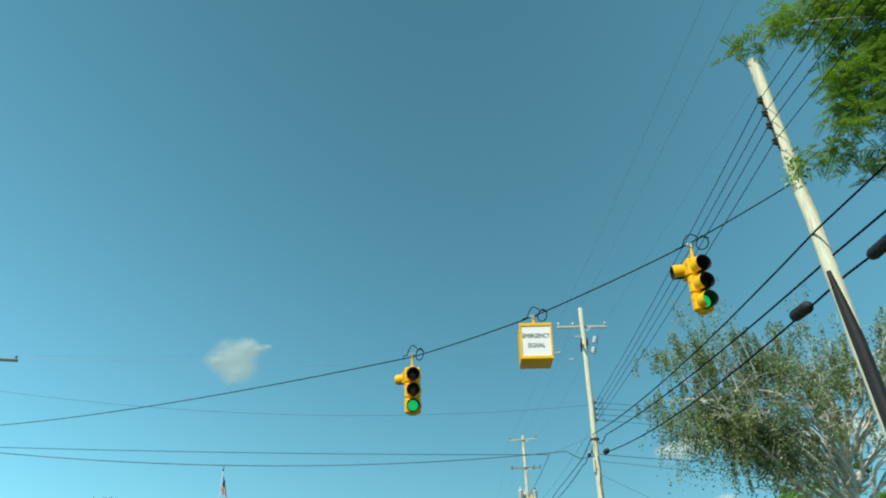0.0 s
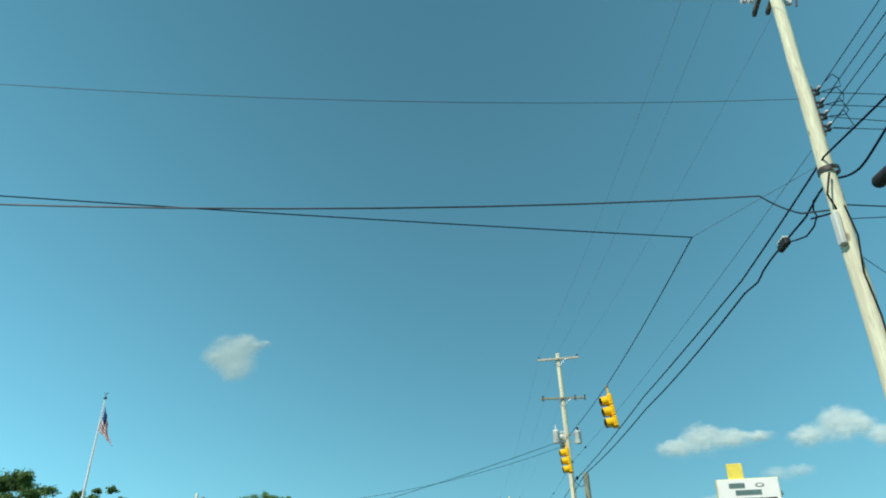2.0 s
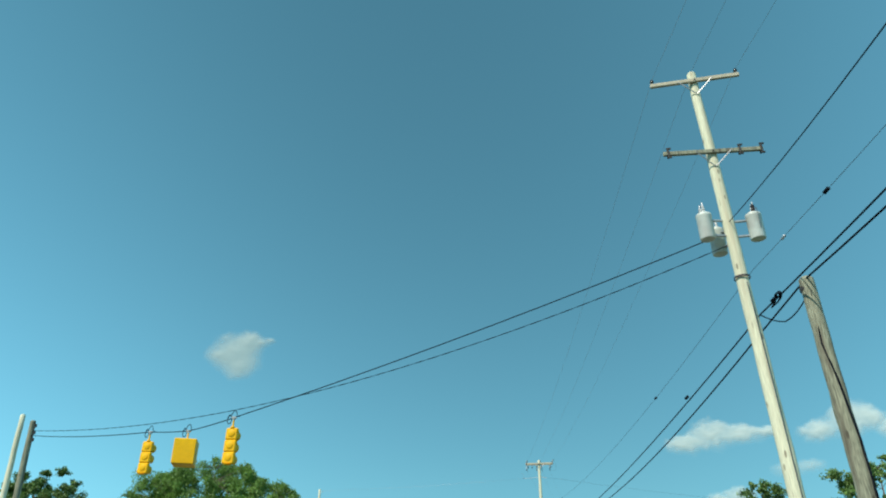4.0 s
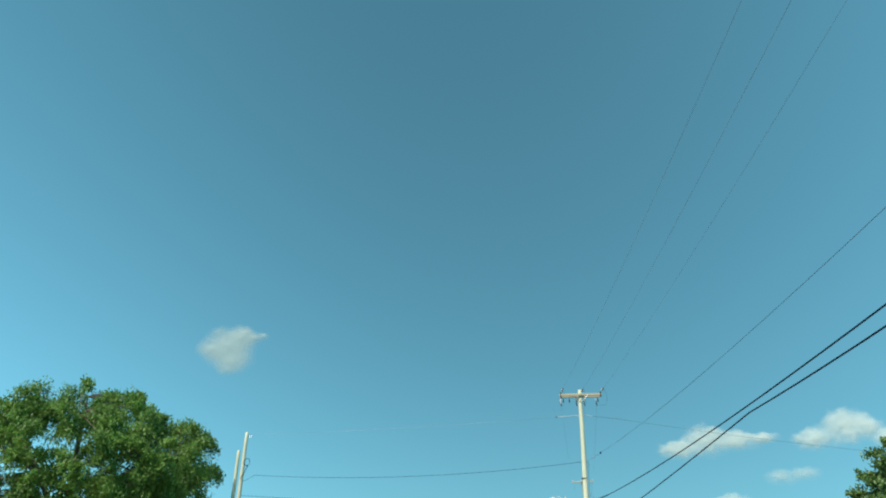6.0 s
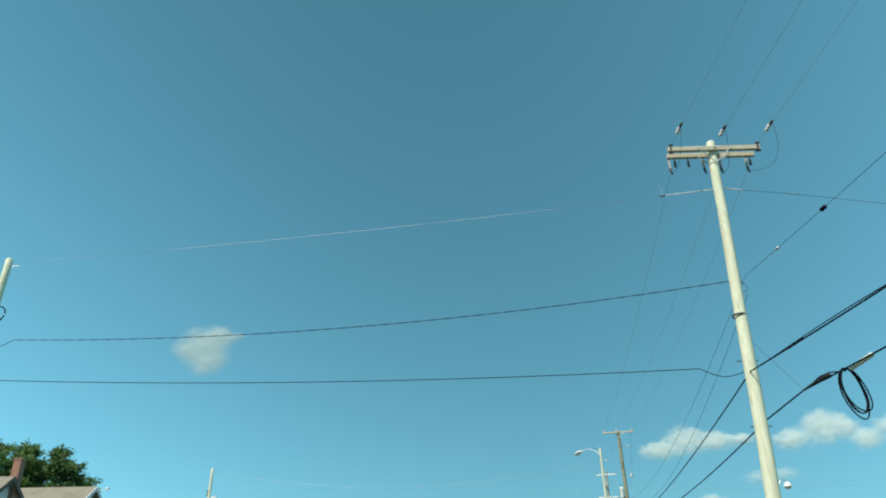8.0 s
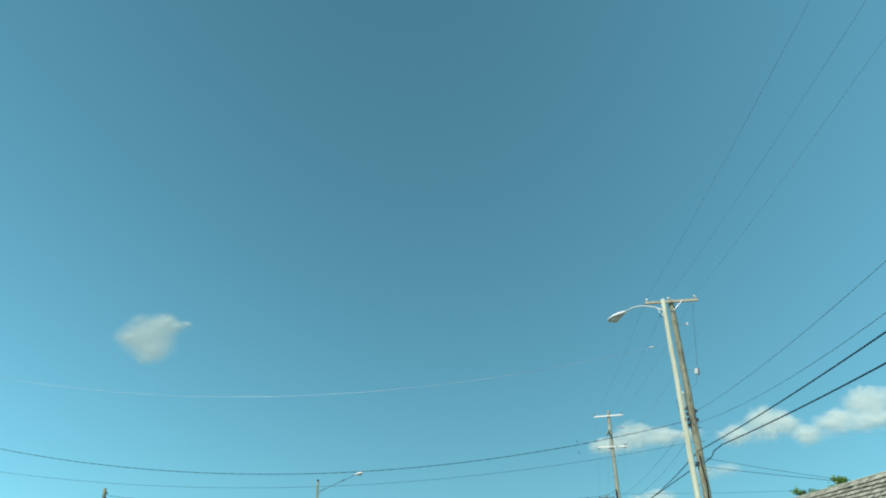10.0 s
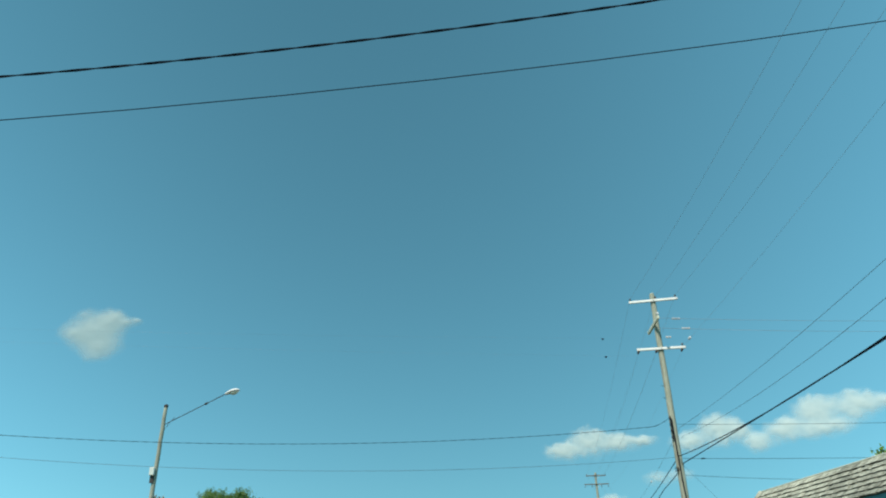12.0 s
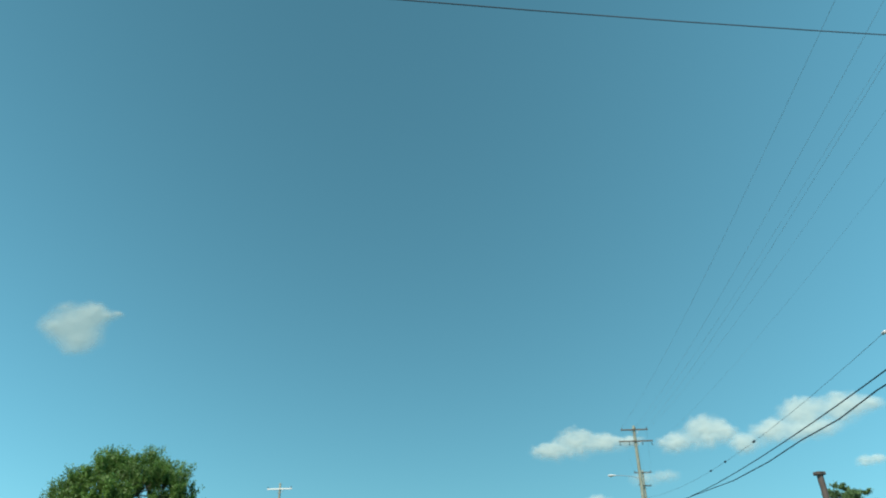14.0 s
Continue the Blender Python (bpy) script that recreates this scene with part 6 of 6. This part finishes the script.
# ---- flag ----
def flagpole():
    ob = thing("flagpole", shift(-19.42, 63.85, 0) @ spin("Y", 2.2), "white flagpole with a limp striped flag", "flagpole")
    part("staff", Build().lathe([(0.075, -0.2), (0.07, 3), (0.055, 8), (0.035, 11.9)], segs=12), WHITE_PAINT, ob)
    part("finial", Build().lathe([(0.02, 11.9), (0.07, 11.94), (0.09, 12.0), (0.07, 12.06), (0.01, 12.1)], segs=12).tube([(-0.14, 0, 12.28), (0, 0, 12.22), (0.14, 0, 12.28)], 0.02, 5).rod((0, 0, 12.05), (0, 0, 12.3), 0.014), DARK_IRON, ob)
    part("halyard", Build().tube([(0.09, 0, 1.2), (0.085, 0.01, 6), (0.06, 0, 11.8)], 0.006, 4), WHITE_PAINT, ob)
    # cloth hanging in folds: stripes run down, the canton is at the hoist
    b, nu, nv = Build(), 26, 22
    for j in range(nv + 1):
        v = j / nv
        for i in range(nu + 1):
            u = i / nu
            fold = 0.09 * math.sin(u * 17 + v * 1.5) * (0.25 + 0.75 * u)
            x = 0.07 + u * 0.9 * (0.45 + 0.55 * v) + 0.05 * math.sin(v * 5 + u * 3)
            z = 11.55 - v * 1.35 - u * (1.15 - 0.25 * v)
            b.v.append((x, fold, z))
    for j in range(nv):
        for i in range(nu):
            canton = i < nu * 0.4 and j < nv * 0.54
            b.f.append((j * (nu + 1) + i, j * (nu + 1) + i + 1, (j + 1) * (nu + 1) + i + 1, (j + 1) * (nu + 1) + i))
            b.mi.append(2 if canton else int(j * 13 / nv) % 2)
    part("flag", b, [FLAG_RED, FLAG_WHITE, FLAG_BLUE], ob, "limp red and white striped flag with a blue canton", smooth=180)


flagpole()


# ---- advertising signs ----
def office_sign():
    """A white panel sign on a wide post, with a yellow tag above it."""
    m = shift(12.33, 53.75, 0) @ spin("Z", -14)
    ob = thing("sign_board", m, "white office sign with dark lettering on a brown post", "sign board", "business signs")
    part("post", Build().box((0.46, 0.24, 4.1), shift(-0.05, 0.05, 1.85), 0.02), RUST_POST, ob, "wide brown post")
    part("panel", Build().box((2.36, 0.42, 1.72), shift(0, 0.05, 4.68), 0.02), SIGN_EDGE, ob)
    face = part("sign_face", Build().box((2.3, 0.02, 1.66), shift(0, -0.165, 4.68), 0.004), SIGN_WHITE, ob)
    part("yellow_tag", Build().box((0.6, 0.12, 0.62), shift(-0.37, 0.0, 5.84), 0.015), SIGN_YELLOW, ob, "plain yellow panel above the sign")
    bars = Build()
    for x, z, w, h in ((-0.42, 5.27, 0.6, 0.2), (-0.02, 5.0, 0.98, 0.2)):
        bars.box((w, 0.008, h), shift(x, -0.179, z))
    part("name_bar", bars, LETTER_GREEN, face)
    part("emblem", Build().lathe([(0.17, 0), (0.17, 0.006)], shift(0.44, -0.176, 5.27) @ spin("X", 90) @ Matrix.Diagonal((1, 0.5, 1, 1)), 20), LETTER_GREEN, face)
    part("emblem_centre", Build().lathe([(0.11, 0), (0.11, 0.004)], shift(0.44, -0.183, 5.27) @ spin("X", 90) @ Matrix.Diagonal((1, 0.45, 1, 1)), 18), SIGN_WHITE, face)
    band = part("black_band", Build().box((2.0, 0.008, 0.34), shift(0, -0.179, 4.62), 0.003), LETTER, face)
    letters("TAX AND FINANCIAL", 0.17, shift(0, -0.188, 4.70), SIGN_WHITE, band, squeeze=0.95)
    letters("SERVICES", 0.16, shift(0, -0.188, 4.54), SIGN_WHITE, band, squeeze=0.95)
    number = Build()
    for x, w in ((-0.42, 0.36), (0.02, 0.4), (0.48, 0.44)):
        number.box((w, 0.008, 0.12), shift(x, -0.179, 4.26))
    part("number_bar", number, PALE_INK, face)


office_sign()


def striped_sign():
    m = shift(15.6, 140.5, -0.09) @ spin("Z", -8)
    ob = thing("sign_board", m, "cream box sign with maroon stripes and a small oval", "sign board", "business signs")
    part("post", Build().rod((0, 0, -0.2), (0, 0, 4.2), 0.09, segs=10), STEEL, ob)
    part("panel", Build().box((2.25, 0.4, 1.5), shift(0, 0, 4.75), 0.03), CREAM, ob)
    face = part("sign_face", Build().box((2.15, 0.02, 1.4), shift(0, -0.205, 4.75), 0.004), SIGN_WHITE, ob)
    bars = Build()
    for z in (5.26, 5.0):
        bars.box((2.05, 0.008, 0.14), shift(0, -0.219, z))
    part("stripe", bars, SIGN_STRIPE, face)
    part("emblem", Build().lathe([(0.26, 0), (0.26, 0.01)], shift(0, -0.224, 5.13) @ spin("X", 90) @ Matrix.Diagonal((1, 0.8, 1, 1)), 8), SIGN_WHITE, face)
    part("emblem_bar", Build().box((0.3, 0.006, 0.08), shift(0, -0.236, 5.13)), SIGN_STRIPE, face)


striped_sign()


def yard_light():
    ob = thing("yard_light", (16.8, 140.9, 0), "small round white yard light on a gooseneck pole", "lamp")
    part("pole", Build().rod((0, 0, -0.2), (0, 0, 5.9), 0.04, segs=8), STEEL, ob)
    part("gooseneck", Build().tube([(0, 0, 5.85), (0.04, 0, 6.1), (0.14, 0, 6.28), (0.28, 0, 6.36), (0.4, 0, 6.34), (0.46, 0, 6.24)], 0.026, 7), STEEL, ob)
    part("shade", Build().lathe([(0.04, 0.16), (0.09, 0.13), (0.15, 0.06), (0.185, -0.03), (0.19, -0.06)], shift(0.47, 0, 6.12), 16), LAMP_GREY, ob)
    part("globe", Build().lathe([(0.15, 0.0), (0.145, -0.07), (0.1, -0.12), (0.03, -0.14)], shift(0.47, 0, 6.08), 16), LAMP_LENS, ob, "pale glass globe")


yard_light()

# ---- buildings ----


def shingled_building():
    """A flat-roofed roadside shop whose mansard is clad in cedar shakes."""
    m = shift(24.15, 194.4, 0) @ spin("Z", -5.25)
    ob = thing("shop_building", m, "roadside shop with a mansard of weathered cedar shakes", "building")
    L, W = 36.0, 16.0  # along the road (towards local -y) and away from it (local +x)
    ze, zt, inx = 4.08, 5.37, 1.0
    part("wall", Build().box((W - 1.2, L - 1.2, 4.4), shift(W / 2, -L / 2, 2.0), 0.01), CREAM, ob)
    part("fascia", Build().box((W, L, 0.24), shift(W / 2, -L / 2, ze - 0.13), 0.015), TEAL, ob)
    part("soffit", Build().box((W - 0.2, L - 0.2, 0.06), shift(W / 2, -L / 2, ze - 0.28)), CREAM, ob)
    core = Build()
    lo = [(0, -L, ze), (W, -L, ze), (W, 0, ze), (0, 0, ze)]
    hi = [(inx, -L + inx, zt), (W - inx, -L + inx, zt), (W - inx, -inx, zt), (inx, -inx, zt)]
    core.add(lo + hi, [(0, 1, 5, 4), (1, 2, 6, 5), (2, 3, 7, 6), (3, 0, 4, 7), (4, 5, 6, 7), (3, 2, 1, 0)])
    part("roof_deck", core, DARK_WOOD, ob, smooth=0)
    return ob


def gabled_house(m, label, L, zr, ze, half, chimney=None, flood=False, board=None):
    """A gabled house, its ridge across the road's line."""
    ob = thing("house", m, label, "house", "houses across the road")
    w = Build()
    w.add([(-L, -half + 0.4, 0), (-0.3, -half + 0.4, 0), (-0.3, half - 0.4, 0), (-L, half - 0.4, 0),
           (-L, -half + 0.4, ze + 0.1), (-0.3, -half + 0.4, ze + 0.1), (-0.3, half - 0.4, ze + 0.1), (-L, half - 0.4, ze + 0.1), (-L, 0, zr - 0.12), (-0.3, 0, zr - 0.12)],
          [(0, 1, 5, 4), (2, 3, 7, 6), (1, 2, 6, 9, 5), (3, 0, 4, 8, 7), (4, 5, 9, 8), (6, 7, 8, 9)])
    part("wall", w, SIDING, ob, smooth=0)
    k = (zr - ze) / half
    for s in (-1, 1):
        r = Build()
        t = 0.14
        r.add([(-L - 0.3, 0, zr), (0.15, 0, zr), (0.15, s * (half + 0.3), ze - 0.3 * k), (-L - 0.3, s * (half + 0.3), ze - 0.3 * k),
               (-L - 0.3, 0, zr - t), (0.15, 0, zr - t), (0.15, s * (half + 0.3), ze - 0.3 * k - t), (-L - 0.3, s * (half + 0.3), ze - 0.3 * k - t)],
              [(0, 1, 2, 3), (7, 6, 5, 4), (0, 4, 5, 1), (1, 5, 6, 2), (2, 6, 7, 3), (3, 7, 4, 0)])
        part("roof_slope", r, BROWN_ROOF, ob, smooth=0)
        f = Build()
        f.add([(0.16, 0, zr + 0.01), (0.16, s * (half + 0.32), ze - 0.32 * k), (0.16, s * (half + 0.32), ze - 0.32 * k - 0.24), (0.16, 0, zr - 0.26),
               (0.2, 0, zr + 0.01), (0.2, s * (half + 0.32), ze - 0.32 * k), (0.2, s * (half + 0.32), ze - 0.32 * k - 0.24), (0.2, 0, zr - 0.26)],
              [(0, 1, 2, 3), (7, 6, 5, 4), (0, 4, 5, 1), (1, 5, 6, 2), (2, 6, 7, 3), (3, 7, 4, 0)])
        part("barge_board", f, board or WHITE_PAINT, ob, smooth=0)
    if chimney:
        x, y, z = chimney
        stack = part("chimney", Build().box((0.44, 0.44, 2.4), shift(x, y, z - 1.2), 0.02), CHIMNEY_BRICK, ob)
        part("chimney_cap", Build().box((0.5, 0.5, 0.1), shift(x, y, z), 0.02), CHIMNEY_BRICK, stack)
    if flood:
        part("floodlight", Build().box((0.2, 0.14, 0.14), shift(0.85, -0.05, zr - 0.16), 0.02).rod((0.2, -0.05, zr - 0.24), (0.85, -0.05, zr - 0.24), 0.015), WHITE_PAINT, ob)
    return ob


shop = shingled_building()
gabled_house(shift(-20.5, 154.0, 0) @ spin("Z", -3), "white-sided house with a brown shingle roof", 11.0, 8.38, 5.7, 3.7, flood=True)
gabled_house(shift(-22.1, 147.2, 0) @ spin("Z", -3), "small house with a brown roof and a brick chimney", 7.0, 7.95, 6.0, 2.6, chimney=(-0.22, 0.75, 8.95), board=DARK_WOOD)


# ---- clouds, far off ----
def cloud(centre, puffs, label, dens=1.1, soft=1.25, flat=0.6, ripple=1.0):
    """A cumulus seen from afar: a domed, billowing sheet that thins out towards its ragged rim. puffs: x, z, radius x, radius z, in metres."""
    cx, cy, cz = centre
    face = Vector((cx, cy - 90, 0)).normalized()
    right = Vector((face.y, -face.x, 0))
    size = sum(p[3] for p in puffs) / len(puffs)
    x0, x1 = min(p[0] - p[2] * 1.6 for p in puffs), max(p[0] + p[2] * 1.6 for p in puffs)
    z0, z1 = min(p[1] - p[3] * 1.7 for p in puffs), max(p[1] + p[3] * 1.6 for p in puffs)
    nx, nz = 100, 60
    b, thick = Build(), []
    for j in range(nz + 1):
        for i in range(nx + 1):
            x, z = x0 + (x1 - x0) * i / nx, z0 + (z1 - z0) * j / nz
            at = Vector((x / size * 1.1 + cx, z / size * 1.1, cy))
            bend = (noise.noise_vector(at) * 0.3 + noise.noise_vector(at * 2.6) * 0.13) * ripple
            total = 0.0
            for px, pz, rx, rz, *faint in puffs:
                u, v = (x - px) / rx + bend.x * size / rx, (z - pz) / rz + bend.y
                d = math.hypot(u, v)
                # crisp billows above, a soft thinning base below
                total += (faint[0] if faint else 1.0) * math.exp((1 - d) * (2.0 - flat * max(-1.0, min(1.0, -v))) / soft / 0.3)
            t = math.tanh(0.3 * math.log(total + 1e-9))
            g = noise.fractal(at * 2.0, 1.0, 2.0, 4)
            thick.append(t * dens + 0.1 * g)
            out = -(0.22 * max(t, 0) + 0.005 * g * max(t, 0)) * size
            b.v.append(right * x + face * out + Vector((0, 0, z)))
    keep = [t > -0.4 for t in thick]
    for j in range(nz):
        for i in range(nx):
            q = (j * (nx + 1) + i, j * (nx + 1) + i + 1, (j + 1) * (nx + 1) + i + 1, (j + 1) * (nx + 1) + i)
            if any(keep[k] for k in q):
                b.f.append(q)
                b.mi.append(0)
    ob = new("cloud", make_mesh("cloud", b, CLOUD, 180))
    at = ob.data.attributes.new("thickness", "FLOAT", "POINT")
    at.data.foreach_set("value", thick)
    ob.location = centre
    ob.visible_shadow = False
    return tagged(ob, label, "cloud", "fair-weather clouds", "structure")


cloud((-634, 2170, 700), [(14, 30, 40, 36, 1.3), (28, 46, 26, 21, 0.7), (-18, 0, 64, 46, 1.2), (-64, -12, 50, 31, 0.7), (0, -42, 60, 42, 0.7), (-14, -70, 46, 32, 0.16), (-54, 46, 46, 34, 0.2), (55, 36, 28, 16, 0.5), (84, 47, 28, 14, 0.4)],
      "small ragged white cumulus cloud", 2.0, 2.7, 0.0, 0.4)
cloud((1510, 4040, 770), [(-220, -20, 130, 55), (-70, 20, 140, 85), (80, 8, 120, 58), (210, 8, 95, 34)], "long flat-based white cumulus cloud")
cloud((2090, 3860, 800), [(-150, -36, 108, 64), (10, 22, 132, 100), (100, 0, 95, 66)], "puffy white cumulus cloud")
cloud((2560, 3440, 790), [(-420, -66, 90, 58), (-280, -24, 120, 70), (-110, 50, 140, 96), (80, 60, 150, 84), (205, 60, 90, 44, 0.3), (-110, -34, 200, 60, 0.7)], "broad white cumulus cloud")
cloud((1880, 4060, 600), [(-60, 0, 90, 40), (50, 5, 90, 36)], "faint small cumulus cloud low in the sky", 0.6, 1.4)
cloud((1560, 4250, 470), [(-60, -20, 90, 64), (40, 10, 100, 56)], "low cumulus cloud behind the trees", 0.9)
cloud((1000, 4400, 470), [(-100, -30, 120, 50), (60, -20, 130, 50)], "low flat cumulus cloud near the horizon", 0.9)
cloud((3070, 3836, 668), [(-24, 0, 62, 34), (32, 6, 54, 32)], "small low cumulus cloud", 0.9)

# ---- cedar shakes on the shop's mansard, course by course ----
rng = random.Random(21)
shake_meshes = []
for k in range(8):
    b = Build()
    w, t = 0.17 + 0.024 * k, 0.05 + 0.007 * (k % 4)
    b.add([(-w / 2, -t, 0), (w / 2, -t, 0.012 * (k % 3 - 1)), (w / 2, 0, 0), (-w / 2, 0, 0), (-w / 2 + 0.004, -0.006, 0.42), (w / 2 - 0.004, -0.006, 0.42), (w / 2, 0, 0.42), (-w / 2, 0, 0.42)],
          [(0, 1, 5, 4), (1, 2, 6, 5), (3, 0, 4, 7), (4, 5, 6, 7)])
    b.f.append((0, 3, 2, 1))
    b.mi.append(1)
    shake_meshes.append((w, make_mesh("shake", b, [SHINGLE, SHAKE_BUTT], 0)))


def shakes(parent, origin, along, slope_up, normal, length, courses, taper, nearest):
    """Lays shakes on one roof face; the nearest stretch as pieces, the rest joined."""
    along, up, nrm = Vector(along).normalized(), Vector(slope_up).normalized(), Vector(normal).normalized()
    rest = Build()
    for c in range(courses):
        s = taper * (c * 0.225 + 0.34) + rng.uniform(0, 0.06)
        while s < length - taper * (c * 0.225 + 0.5):
            w, me = rng.choice(shake_meshes)
            p = Vector(origin) + along * (s + w / 2) + up * (c * 0.225 - 0.05 + rng.uniform(-0.014, 0.014)) + nrm * rng.uniform(0.04, 0.055)
            tilt = rng.uniform(-0.8, 0.8)
            y = -nrm
            x = along
            z = up
            m = Matrix((x, y, z)).transposed().to_4x4()
            m = shift(*p) @ m @ spin("Y", tilt) @ spin("X", -5.5)
            if s < nearest:
                ob = new("shake", me)
                ob.parent = parent
                ob.matrix_basis = m
            else:
                rest.add([m @ v.co for v in me.vertices], [tuple(q.vertices) for q in me.polygons])
                rest.mi[-1] = 1
            s += w + rng.uniform(0.004, 0.015)
    if rest.v:
        tagged(part("shake_field", rest, [SHINGLE, SHAKE_BUTT], parent, smooth=0), kind="stuff")


shakes(shop, (0, 0, 4.08), (0, -1, 0), (1.0, 0, 1.29), (-1.29, 0, 1.0), 36.0, 7, 0.61, 7.0)
shakes(shop, (16, 0, 4.08), (-1, 0, 0), (0, -1.0, 1.29), (0, 1.29, 1.0), 16.0, 7, 0.61, 0.0)
for i in range(6):
    q = Vector((0.05, -0.05, 4.1)).lerp(Vector((1.0, -1.0, 5.37)), (i + 0.5) / 6)
    turn = Vector((1.0, -1.0, 1.29)).to_track_quat("Z", "Y").to_matrix().to_4x4()
    part("hip_shake", Build().box((0.24, 0.24, 0.3), shift(*q) @ turn @ spin("Z", 45), 0.03), SHINGLE, shop)
part("coping", Build().box((0.16, 34.0, 0.07), shift(1.02, -18, 5.4), 0.02), SHINGLE, shop)
